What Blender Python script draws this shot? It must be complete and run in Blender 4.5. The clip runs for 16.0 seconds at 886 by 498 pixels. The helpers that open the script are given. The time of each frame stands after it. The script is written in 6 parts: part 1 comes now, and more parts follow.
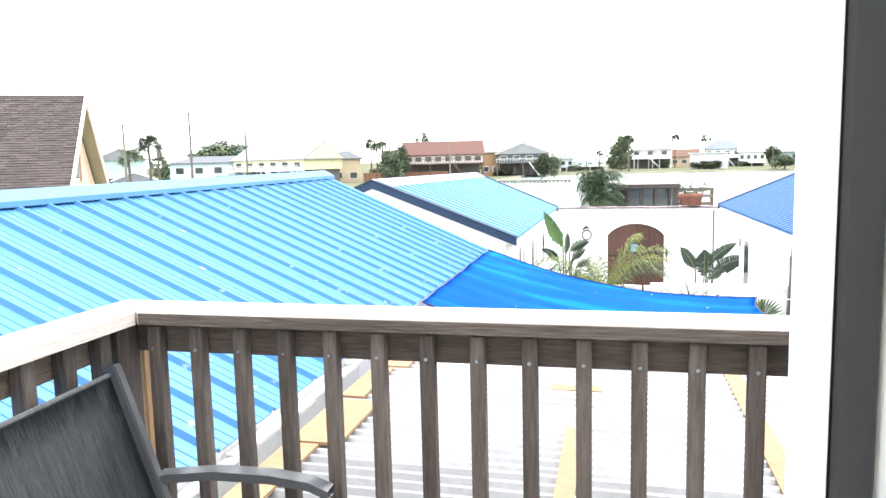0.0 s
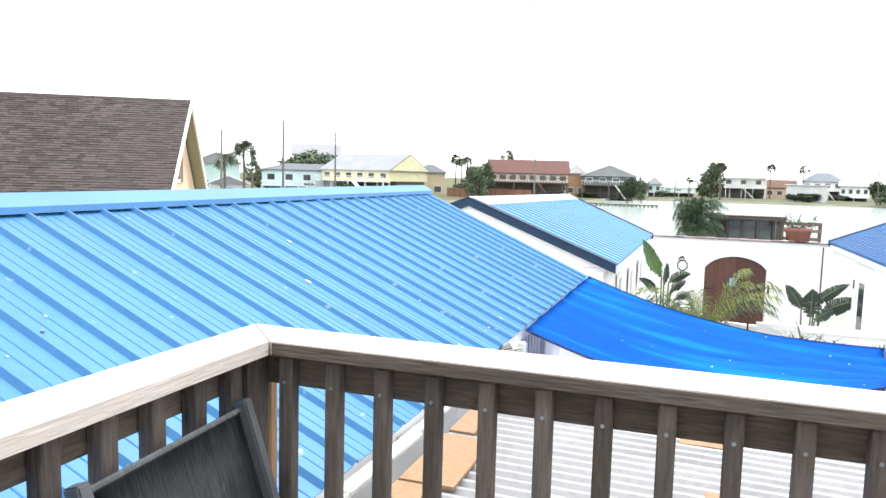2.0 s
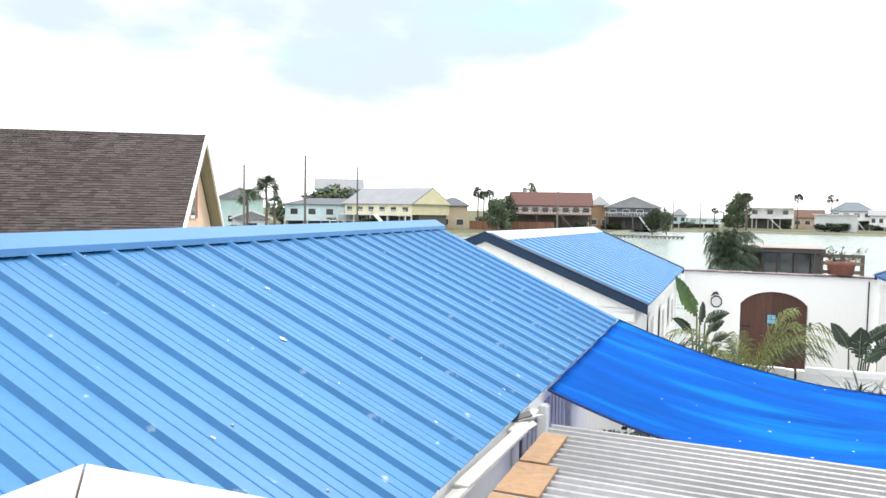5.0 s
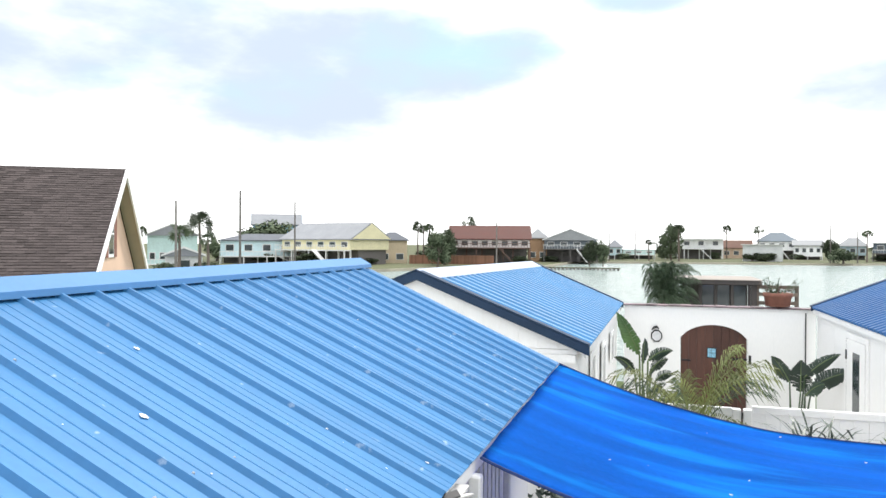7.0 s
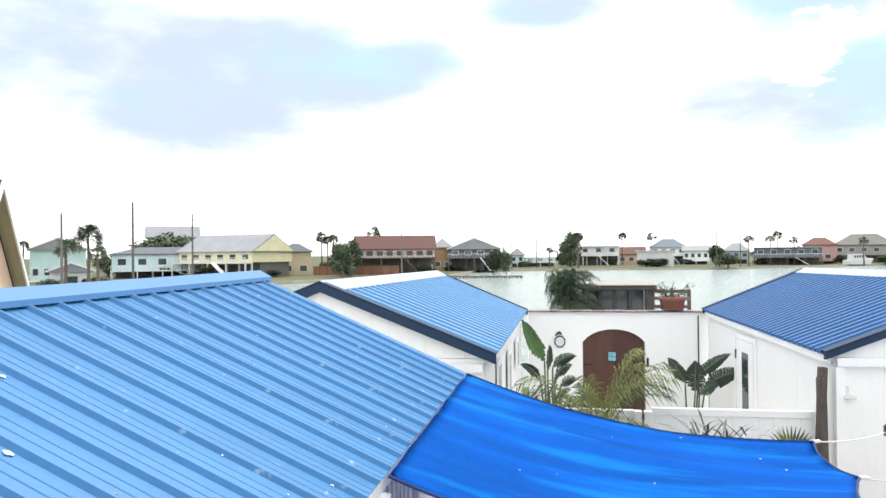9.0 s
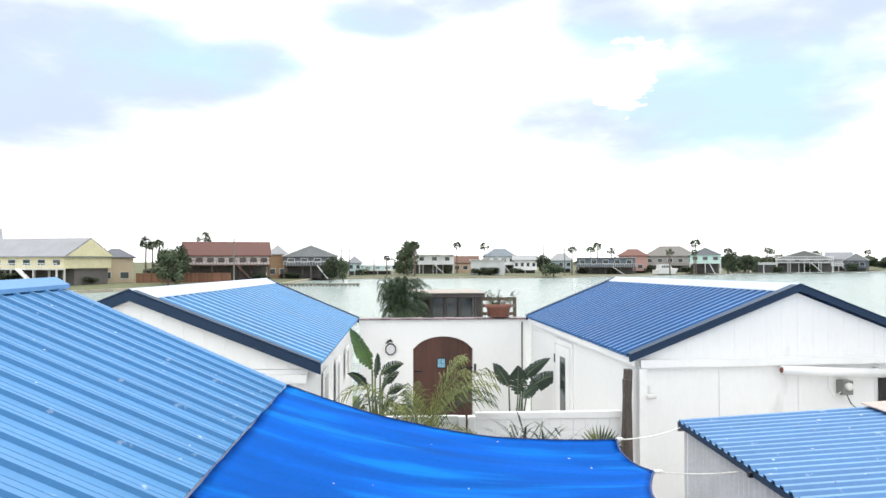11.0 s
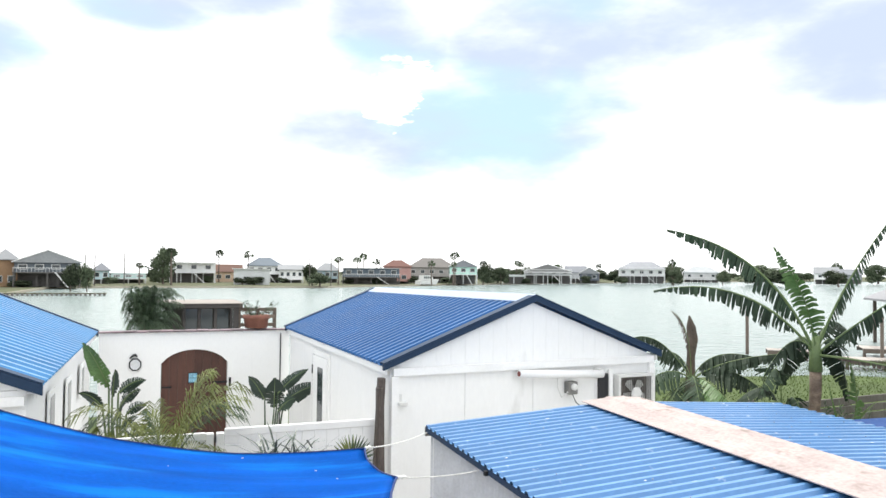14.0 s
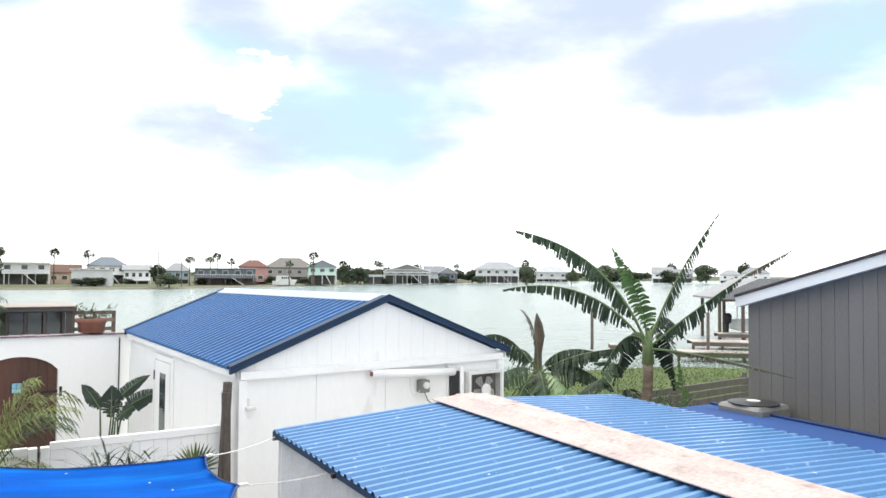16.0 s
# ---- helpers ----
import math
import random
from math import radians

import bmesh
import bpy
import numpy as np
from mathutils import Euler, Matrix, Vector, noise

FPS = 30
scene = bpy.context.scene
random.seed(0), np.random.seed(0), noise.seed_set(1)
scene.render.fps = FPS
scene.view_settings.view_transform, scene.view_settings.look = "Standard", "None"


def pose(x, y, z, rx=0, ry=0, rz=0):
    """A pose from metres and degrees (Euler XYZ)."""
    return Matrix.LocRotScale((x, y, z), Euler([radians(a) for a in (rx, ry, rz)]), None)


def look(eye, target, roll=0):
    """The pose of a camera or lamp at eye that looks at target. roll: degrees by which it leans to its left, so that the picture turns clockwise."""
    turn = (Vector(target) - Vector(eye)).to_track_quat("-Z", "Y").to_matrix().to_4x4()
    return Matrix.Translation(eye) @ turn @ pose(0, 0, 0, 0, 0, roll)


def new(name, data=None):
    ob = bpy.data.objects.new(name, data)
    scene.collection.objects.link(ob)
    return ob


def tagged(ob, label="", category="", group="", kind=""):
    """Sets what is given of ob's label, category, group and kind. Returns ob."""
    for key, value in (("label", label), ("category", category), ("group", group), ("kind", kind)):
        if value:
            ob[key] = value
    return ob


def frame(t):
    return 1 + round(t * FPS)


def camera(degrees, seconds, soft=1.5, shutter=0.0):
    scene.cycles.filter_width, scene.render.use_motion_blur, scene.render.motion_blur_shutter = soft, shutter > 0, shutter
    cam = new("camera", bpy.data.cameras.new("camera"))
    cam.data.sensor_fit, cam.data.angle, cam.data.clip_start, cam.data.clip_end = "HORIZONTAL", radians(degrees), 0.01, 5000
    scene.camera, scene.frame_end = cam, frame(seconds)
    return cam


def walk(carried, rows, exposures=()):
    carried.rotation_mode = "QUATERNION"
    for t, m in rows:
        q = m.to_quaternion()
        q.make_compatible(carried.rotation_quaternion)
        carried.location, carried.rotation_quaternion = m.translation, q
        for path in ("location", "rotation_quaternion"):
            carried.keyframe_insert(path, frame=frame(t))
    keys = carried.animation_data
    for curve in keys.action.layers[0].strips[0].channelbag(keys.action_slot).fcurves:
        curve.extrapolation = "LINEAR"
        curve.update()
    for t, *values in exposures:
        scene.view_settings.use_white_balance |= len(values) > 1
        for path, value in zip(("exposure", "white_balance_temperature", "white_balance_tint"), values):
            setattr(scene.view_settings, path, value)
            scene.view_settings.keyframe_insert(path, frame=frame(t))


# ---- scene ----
cam = camera(62.6, 16.0)
PATH = [
    (0, (0.564, 0.374, 3.864), (0.102, 2.305, 3.623), -1.4),
    (0.5, (0.493, 0.316, 3.867), (0.0, 2.24, 3.635), -0.0),
    (1, (0.418, 0.281, 3.881), (-0.121, 2.194, 3.658), 0.9),
    (1.5, (0.349, 0.39, 3.88), (-0.256, 2.285, 3.671), 1.4),
    (2, (0.296, 0.552, 3.885), (-0.373, 2.426, 3.688), 1.5),
    (2.5, (0.187, 0.67, 3.885), (-0.522, 2.53, 3.699), 1.3),
    (3, (0.114, 0.757, 3.88), (-0.62, 2.609, 3.701), 1.0),
    (3.2, (0.099, 0.792, 3.878), (-0.645, 2.641, 3.702), 0.8),
    (5.3, (0.136, 1.429, 3.903), (-0.589, 3.291, 3.813), 0.9),
    (5.5, (0.111, 1.513, 3.914), (-0.598, 3.382, 3.837), 0.8),
    (6, (0.093, 1.627, 3.916), (-0.568, 3.514, 3.868), 0.5),
    (6.5, (0.089, 1.822, 3.918), (-0.533, 3.723, 3.893), 0.4),
    (7, (0.041, 1.945, 3.921), (-0.54, 3.859, 3.908), 0.3),
    (7.5, (-0.01, 2.038, 3.917), (-0.543, 3.966, 3.909), 0.2),
    (8, (-0.005, 2.068, 3.918), (-0.483, 4.01, 3.914), 0.1),
    (8.2, (-0.002, 2.07, 3.919), (-0.457, 4.018, 3.916), 0.0),
    (10.3, (0.078, 2.13, 3.917), (0.035, 4.13, 3.952), -0.4),
    (10.5, (0.097, 2.158, 3.918), (0.1, 4.158, 3.95), -0.1),
    (11, (0.13, 2.166, 3.915), (0.244, 4.162, 3.948), -0.1),
    (11.5, (0.147, 2.161, 3.914), (0.369, 4.148, 3.948), 0.0),
    (12, (0.168, 2.151, 3.92), (0.498, 4.123, 3.957), 0.1),
    (12.5, (0.192, 2.16, 3.918), (0.627, 4.112, 3.963), 0.3),
    (13, (0.217, 2.152, 3.921), (0.753, 4.078, 3.973), 0.5),
    (13.5, (0.237, 2.153, 3.921), (0.873, 4.048, 3.98), 0.6),
    (14, (0.256, 2.15, 3.922), (0.986, 4.011, 3.985), 0.6),
    (14.5, (0.282, 2.131, 3.92), (1.103, 3.954, 3.984), 0.5),
    (15, (0.301, 2.129, 3.918), (1.209, 3.909, 3.983), 0.6),
    (15.5, (0.328, 2.13, 3.92), (1.321, 3.866, 3.987), 0.6),
    (16, (0.355, 2.132, 3.919), (1.426, 3.82, 3.986), 0.5),
]
walk(cam, [(t, look(eye, target, roll)) for t, eye, target, roll in PATH],
     exposures=((0.0, 1.28), (1.0, 0.95), (2.0, 0.75), (3.0, 0.62), (5.5, 0.35), (8.0, 0.27), (16.0, 0.22)))

# ---------- world, sun and exposure ----------
SUN_EL, SUN_ROT = radians(56), radians(12)
world = bpy.data.worlds.new("overcast_sky")
scene.world = world
world.use_nodes = True
wn, wl = world.node_tree.nodes, world.node_tree.links
wn.clear()
w_out, w_bg = wn.new("ShaderNodeOutputWorld"), wn.new("ShaderNodeBackground")
w_sky = wn.new("ShaderNodeTexSky")
w_sky.sky_type, w_sky.sun_disc, w_sky.sun_elevation, w_sky.sun_rotation = "NISHITA", False, SUN_EL, SUN_ROT
w_gain = wn.new("ShaderNodeVectorMath")
w_gain.operation = "SCALE"
w_gain.inputs["Scale"].default_value = 0.10
wl.new(w_sky.outputs[0], w_gain.inputs[0])
w_tc, w_map = wn.new("ShaderNodeTexCoord"), wn.new("ShaderNodeMapping")
w_map.inputs["Scale"].default_value = (1.0, 1.0, 2.6)
w_map.inputs["Location"].default_value = (0.35, 0.0, 0.1)
wl.new(w_tc.outputs["Generated"], w_map.inputs["Vector"])


def sky_noise(scale, detail, rough, lo, hi):
    n, r = wn.new("ShaderNodeTexNoise"), wn.new("ShaderNodeMapRange")
    n.inputs["Scale"].default_value, n.inputs["Detail"].default_value, n.inputs["Roughness"].default_value = scale, detail, rough
    wl.new(w_map.outputs[0], n.inputs["Vector"])
    r.inputs["From Min"].default_value, r.inputs["From Max"].default_value = lo, hi
    r.interpolation_type = "SMOOTHSTEP"
    wl.new(n.outputs["Fac"], r.inputs["Value"])
    return r


def sky_mix(fac, a, b):
    m = wn.new("ShaderNodeMix")
    m.data_type = "RGBA"
    if hasattr(fac, "outputs"):
        wl.new(fac.outputs[0], m.inputs[0])
    else:
        m.inputs[0].default_value = fac
    for sock, v in ((m.inputs[6], a), (m.inputs[7], b)):
        if isinstance(v, tuple):
            sock.default_value = (*v, 1)
        else:
            wl.new(v, sock)
    return m.outputs[2]


def sky_math(op, a, b=None, clamp=False):
    m = wn.new("ShaderNodeMath")
    m.operation, m.use_clamp = op, clamp
    for sock, v in zip(m.inputs, (a, b)):
        if v is None:
            continue
        if isinstance(v, (int, float)):
            sock.default_value = v
        else:
            wl.new(v, sock)
    return m.outputs[0]


# thin openings in the cloud: bearing, height above the horizon, half width and half height in degrees
w_sep = wn.new("ShaderNodeSeparateXYZ")
wl.new(w_tc.outputs["Generated"], w_sep.inputs[0])
w_az = sky_math("MULTIPLY", sky_math("ARCTAN2", w_sep.outputs[0], w_sep.outputs[1]), 57.3)
w_el = sky_math("MULTIPLY", sky_math("ARCSINE", w_sep.outputs[2]), 57.3)
wob = wn.new("ShaderNodeTexNoise")
wob.inputs["Scale"].default_value, wob.inputs["Detail"].default_value, wob.inputs["Roughness"].default_value = 5.0, 5.0, 0.55
wl.new(w_map.outputs[0], wob.inputs["Vector"])
wob_v = sky_math("MULTIPLY", sky_math("SUBTRACT", wob.outputs["Fac"], 0.47), 3.4)
GAPS = ((-42, 14.2, 11, 4.4), (-29, 11.2, 7, 4.6), (-20, 14.2, 9, 2.7), (-13, 14.9, 5, 1.7), (-2, 18.6, 4.5, 1.9), (5, 20.2, 6, 1.4),
        (17, 18.3, 4.6, 3.4), (24, 10.8, 10, 3.3), (13.5, 11, 5, 1.9), (30, 13.6, 6, 4), (31, 18, 9, 3.6), (43, 18.4, 9, 3.4), (51, 15.4, 7, 3.8),
        (61, 16.4, 9, 3.8), (-76, 14, 14, 5), (4, 32, 25, 6), (100, 20, 22, 8), (-120, 22, 30, 8), (180, 25, 30, 9))


def sky_oval(az, el, w, h):
    """One in the middle of an oval of the sky, nothing on its rim."""
    q = [sky_math("POWER", sky_math("MULTIPLY", sky_math("ABSOLUTE", sky_math("SUBTRACT", a, c)), 0.8 / r), 2) for a, c, r in ((w_az, az, w), (w_el, el, h))]
    return sky_math("SUBTRACT", 1.0, sky_math("ADD", q[0], q[1]))


gap_sum = None
for oval in GAPS:
    blob = sky_oval(*oval)
    gap_sum = blob if gap_sum is None else sky_math("MAXIMUM", gap_sum, blob)
# a bright white puff inside the largest opening
puff = sky_math("MAXIMUM", sky_math("MAXIMUM", sky_oval(17.4, 13.5, 1.6, 2.0), sky_oval(18.9, 15.3, 1.5, 0.9)), sky_oval(16.7, 12.0, 1.3, 0.8))
puff = sky_math("ADD", puff, sky_math("MULTIPLY", sky_math("SUBTRACT", sky_noise(26.0, 3.0, 0.6, 0.3, 0.7).outputs[0], 0.5), 1.6))
gap_sum = sky_math("SUBTRACT", gap_sum, sky_math("MULTIPLY", sky_math("MAXIMUM", puff, 0.0), 2.6))
cloud_gap = sky_math("MULTIPLY", sky_math("ADD", sky_math("ADD", gap_sum, 1.15), wob_v), 0.44, True)
cloud_grey = sky_noise(3.3, 4.0, 0.5, 0.33, 0.55)
thin = sky_mix(0.85, w_gain.outputs[0], (0.60, 0.83, 0.90))
grey = sky_mix(cloud_grey, thin, (0.61, 0.70, 0.86))
soft_gap = wn.new("ShaderNodeMapRange")
soft_gap.interpolation_type = "SMOOTHSTEP"
wl.new(cloud_gap, soft_gap.inputs["Value"])
cover = sky_mix(soft_gap, (1.62, 1.63, 1.63), grey)
wl.new(cover, w_bg.inputs[0])
w_bg.inputs[1].default_value = 1.0
wl.new(w_bg.outputs[0], w_out.inputs[0])

sun = new("sun", bpy.data.lights.new("sun", "SUN"))
sun.data.energy, sun.data.angle, sun.data.color = 2.7, radians(9), (1.0, 0.97, 0.92)
sun.matrix_world = look((0, 0, 50), (50 * math.cos(SUN_EL) / math.sin(SUN_EL) * -math.sin(SUN_ROT), 50 * math.cos(SUN_EL) / math.sin(SUN_EL) * -math.cos(SUN_ROT), 0))


# ---------- materials ----------
def mat(name, base, rough=0.6, metal=0.0, var=0.12, scale=3.0, grain=0.08, gscale=40.0, bump=0.15, stretch=(1, 1, 1), spec=0.5, stain=None, stain_amount=0.0, stain_scale=2.0, per_piece=0.0, trans=0.0, island=0.0):
    m = bpy.data.materials.new(name)
    m.use_nodes = True
    nt, ln = m.node_tree.nodes, m.node_tree.links
    b = nt["Principled BSDF"]
    b.inputs["Metallic"].default_value, b.inputs["Specular IOR Level"].default_value = metal, spec
    tc, mp = nt.new("ShaderNodeTexCoord"), nt.new("ShaderNodeMapping")
    mp.inputs["Scale"].default_value = stretch
    ln.new(tc.outputs["Object"], mp.inputs["Vector"])

    def noise_tex(s, d):
        n = nt.new("ShaderNodeTexNoise")
        n.inputs["Scale"].default_value, n.inputs["Detail"].default_value = s, d
        ln.new(mp.outputs[0], n.inputs["Vector"])
        return n

    def shade(col, fac, amount):
        mr = nt.new("ShaderNodeMapRange")
        mr.inputs["From Min"].default_value, mr.inputs["From Max"].default_value = 0.25, 0.75
        mr.inputs["To Min"].default_value, mr.inputs["To Max"].default_value = 1 - amount, 1 + amount
        ln.new(fac, mr.inputs["Value"])
        sc = nt.new("ShaderNodeVectorMath")
        sc.operation = "SCALE"
        if isinstance(col, tuple):
            sc.inputs[0].default_value = col
        else:
            ln.new(col, sc.inputs[0])
        ln.new(mr.outputs[0], sc.inputs["Scale"])
        return sc.outputs[0]

    big, fine = noise_tex(scale, 4), noise_tex(gscale, 3)
    col = shade(tuple(base), big.outputs["Fac"], var)
    col = shade(col, fine.outputs["Fac"], grain)
    if island:
        ge = nt.new("ShaderNodeNewGeometry")
        col = shade(col, ge.outputs["Random Per Island"], island)
    if per_piece:
        oi = nt.new("ShaderNodeObjectInfo")
        col = shade(col, oi.outputs["Random"], per_piece)
    if stain:
        sn = noise_tex(stain_scale, 7)
        r = nt.new("ShaderNodeMapRange")
        r.inputs["From Min"].default_value, r.inputs["From Max"].default_value = 0.68 - 0.25 * stain_amount, 0.78 - 0.15 * stain_amount
        ln.new(sn.outputs["Fac"], r.inputs["Value"])
        mx = nt.new("ShaderNodeMix")
        mx.data_type = "RGBA"
        ln.new(r.outputs[0], mx.inputs[0])
        ln.new(col, mx.inputs[6])
        mx.inputs[7].default_value = (*stain, 1)
        col = mx.outputs[2]
    ln.new(col, b.inputs["Base Color"])
    rr = nt.new("ShaderNodeMapRange")
    rr.inputs["To Min"].default_value, rr.inputs["To Max"].default_value = max(0.02, rough - 0.1), min(1, rough + 0.1)
    ln.new(big.outputs["Fac"], rr.inputs["Value"])
    ln.new(rr.outputs[0], b.inputs["Roughness"])
    if bump:
        bp = nt.new("ShaderNodeBump")
        bp.inputs["Strength"].default_value, bp.inputs["Distance"].default_value = bump, 0.01
        ln.new(fine.outputs["Fac"], bp.inputs["Height"])
        ln.new(bp.outputs[0], b.inputs["Normal"])
    if trans:
        b.inputs["Transmission Weight"].default_value = trans
    return m


M_BLUE = mat("blue_painted_steel", (0.038, 0.173, 0.378), 0.40, 0.0, 0.14, 0.9, 0.06, 25, 0.0, spec=0.32, stain=(0.55, 0.62, 0.68), stain_amount=0.05, stain_scale=7)
M_CAP = mat("pale_blue_ridge_steel", (0.06, 0.19, 0.40), 0.42, 0.0, 0.08, 1.2, 0.04, 25, 0.0, spec=0.3)
# ridge steel paled so that the sky's reflection sits in the base colour
M_CAPW = mat("sky_sheen_ridge_steel", (0.38, 0.46, 0.62), 0.35, 0.0, 0.08, 1.2, 0.04, 25, 0.0)
M_BLUE2 = mat("faded_blue_steel", (0.105, 0.25, 0.48), 0.33, 0.0, 0.14, 0.8, 0.06, 20, 0.0, stain=(0.6, 0.68, 0.75), stain_amount=0.1, stain_scale=6)
M_BLUE3 = mat("deep_blue_steel", (0.029, 0.125, 0.315), 0.38, 0.0, 0.12, 1.0, 0.05, 25, 0.0, spec=0.4)
M_BLUE4 = mat("light_blue_steel", (0.053, 0.213, 0.435), 0.36, 0.0, 0.12, 1.0, 0.05, 25, 0.0, spec=0.45)
M_CABIN = mat("dark_cabin_timber", (0.05, 0.044, 0.042), 0.7, 0.0, 0.2, 2, 0.15, 30, 0.2, per_piece=0.15)
M_NAVY = mat("navy_trim", (0.021, 0.043, 0.085), 0.6, 0.0, 0.12, 2, 0.06, 30, 0.05, spec=0.2)
M_WHITE = mat("white_painted_siding", (0.86, 0.86, 0.85), 0.55, 0.0, 0.03, 0.8, 0.02, 30, 0.05, stain=(0.6, 0.59, 0.56), stain_amount=0.03, stain_scale=1.3, stretch=(1, 1, 0.35))
M_TRIM = mat("white_trim", (0.86, 0.86, 0.85), 0.5, 0.0, 0.05, 1.5, 0.03, 35, 0.05)
M_VINYL = mat("white_vinyl", (0.86, 0.86, 0.86), 0.35, 0.0, 0.03, 1.5, 0.02, 35, 0.02)
M_SAIL = mat("blue_sail_cloth", (0.006, 0.142, 0.62), 0.95, 0.0, 0.22, 1.6, 0.14, 60, 0.2, stretch=(0.45, 2.4, 1), spec=0.08, stain=(0.009, 0.27, 0.80), stain_amount=0.6, stain_scale=1.5)
M_HEM = mat("navy_hem", (0.006, 0.03, 0.14), 0.8, 0.0, 0.2, 8, 0.1, 80, 0.2)
M_WOOD = mat("weathered_deck_wood", (0.105, 0.088, 0.079), 0.8, 0.0, 0.36, 4, 0.3, 30, 0.5, stretch=(5, 5, 0.5), per_piece=0.22, spec=0.2)
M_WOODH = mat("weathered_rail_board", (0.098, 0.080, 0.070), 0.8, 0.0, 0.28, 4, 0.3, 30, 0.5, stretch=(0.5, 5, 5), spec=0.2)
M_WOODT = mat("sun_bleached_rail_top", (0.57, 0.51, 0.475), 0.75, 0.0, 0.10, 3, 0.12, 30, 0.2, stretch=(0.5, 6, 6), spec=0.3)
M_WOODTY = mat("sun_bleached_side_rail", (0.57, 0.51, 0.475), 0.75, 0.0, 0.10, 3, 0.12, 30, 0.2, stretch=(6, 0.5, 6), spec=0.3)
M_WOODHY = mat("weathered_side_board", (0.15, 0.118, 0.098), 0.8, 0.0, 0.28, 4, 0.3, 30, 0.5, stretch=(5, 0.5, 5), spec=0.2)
M_WOODY = mat("fresh_post_wood", (0.33, 0.2, 0.1), 0.75, 0.0, 0.2, 4, 0.2, 30, 0.3, stretch=(5, 5, 0.5))
M_GREYW = mat("grey_weathered_timber", (0.17, 0.155, 0.14), 0.85, 0.0, 0.3, 3, 0.25, 30, 0.5, stretch=(4, 4, 0.4), per_piece=0.2)
M_DOCK = mat("brown_dock_timber", (0.14, 0.11, 0.09), 0.85, 0.0, 0.25, 2, 0.2, 30, 0.4, per_piece=0.2)
M_MESHF = mat("charcoal_sling_fabric", (0.085, 0.092, 0.10), 0.75, 0.0, 0.3, 12, 0.35, 60, 0.4, stretch=(0.6, 9, 0.6), spec=0.25)
M_ALU = mat("grey_aluminium_frame", (0.11, 0.115, 0.125), 0.4, 0.3, 0.1, 4, 0.05, 60, 0.05)
M_TIN = mat("translucent_white_roof_sheet", (0.29, 0.29, 0.30), 0.45, 0.2, 0.25, 1.5, 0.1, 30, 0.1, stain=(0.50, 0.33, 0.19), stain_amount=0.3, stain_scale=0.9, per_piece=0.12)
M_GUT = mat("weathered_white_board", (0.46, 0.45, 0.44), 0.75, 0.0, 0.2, 3, 0.15, 30, 0.2, stain=(0.22, 0.2, 0.18), stain_amount=0.25, stain_scale=5)
M_PLY = mat("bare_orange_plywood", (0.27, 0.165, 0.09), 0.8, 0.0, 0.2, 3, 0.15, 30, 0.2)
M_DOOR = mat("dark_brown_door_wood", (0.075, 0.03, 0.02), 0.6, 0.0, 0.3, 3, 0.2, 30, 0.4, stretch=(5, 5, 0.5), per_piece=0.2)
M_IRON = mat("black_iron", (0.02, 0.02, 0.022), 0.5, 0.4, 0.2, 6, 0.1, 60, 0.1)
M_BRICK = mat("glazed_coping_tile", (0.13, 0.09, 0.10), 0.6, 0.0, 0.3, 5, 0.15, 40, 0.2, per_piece=0.3)
M_TERRA = mat("terracotta", (0.23, 0.095, 0.065), 0.8, 0.0, 0.2, 5, 0.12, 40, 0.2)
M_TILE = mat("blue_ceramic_tile", (0.2, 0.42, 0.55), 0.2, 0.0, 0.45, 25, 0.2, 60, 0.05)
M_SHING = mat("brown_asphalt_shingle", (0.072, 0.059, 0.058), 0.9, 0.0, 0.2, 1.0, 0.3, 60, 0.4, per_piece=0.14, spec=0.2)
M_SHING_ISLAND = mat("brown_shingle_tabs", (0.072, 0.059, 0.058), 0.9, 0.0, 0.18, 0.7, 0.3, 40, 0.4, spec=0.2, island=0.24)
M_PEACH = mat("peach_stucco", (0.66, 0.46, 0.34), 0.85, 0.0, 0.06, 1, 0.05, 40, 0.2)
M_TAN = mat("tan_soffit", (0.42, 0.36, 0.27), 0.8, 0.0, 0.08, 1, 0.05, 40, 0.1)
M_GREY = mat("grey_board_siding", (0.19, 0.18, 0.17), 0.8, 0.0, 0.08, 1.5, 0.1, 30, 0.3, stretch=(3, 3, 0.4), per_piece=0.05)
M_GROOVE = mat("siding_groove", (0.1, 0.095, 0.09), 0.9, 0.0, 0.1, 2, 0.1, 30, 0.1)
M_CREAM = mat("dirty_cream_cap", (0.42, 0.345, 0.325), 0.75, 0.0, 0.22, 2.5, 0.2, 25, 0.2, stain=(0.22, 0.17, 0.145), stain_amount=0.3, stain_scale=4)
M_TARP = mat("deep_blue_flat_roof", (0.010, 0.058, 0.22), 0.8, 0.0, 0.15, 1.2, 0.08, 40, 0.1, stain=(0.2, 0.3, 0.5), stain_amount=0.03, stain_scale=8)
M_DOCKT = mat("bleached_dock_planks", (0.34, 0.30, 0.27), 0.85, 0.0, 0.2, 2, 0.2, 30, 0.3, per_piece=0.15)
M_GALV = mat("galvanised_wall_sheet", (0.62, 0.63, 0.645), 0.5, 0.0, 0.12, 2, 0.08, 30, 0.08)
M_CONC = mat("courtyard_concrete", (0.52, 0.51, 0.49), 0.85, 0.0, 0.15, 0.6, 0.15, 25, 0.2)
M_GRASS = mat("lawn_grass", (0.078, 0.108, 0.036), 0.9, 0.0, 0.35, 0.35, 0.3, 12, 0.5, spec=0.2)
M_FGRASS = mat("far_bank_grass", (0.10, 0.108, 0.058), 0.9, 0.0, 0.35, 0.05, 0.3, 1.5, 0.2, spec=0.2)
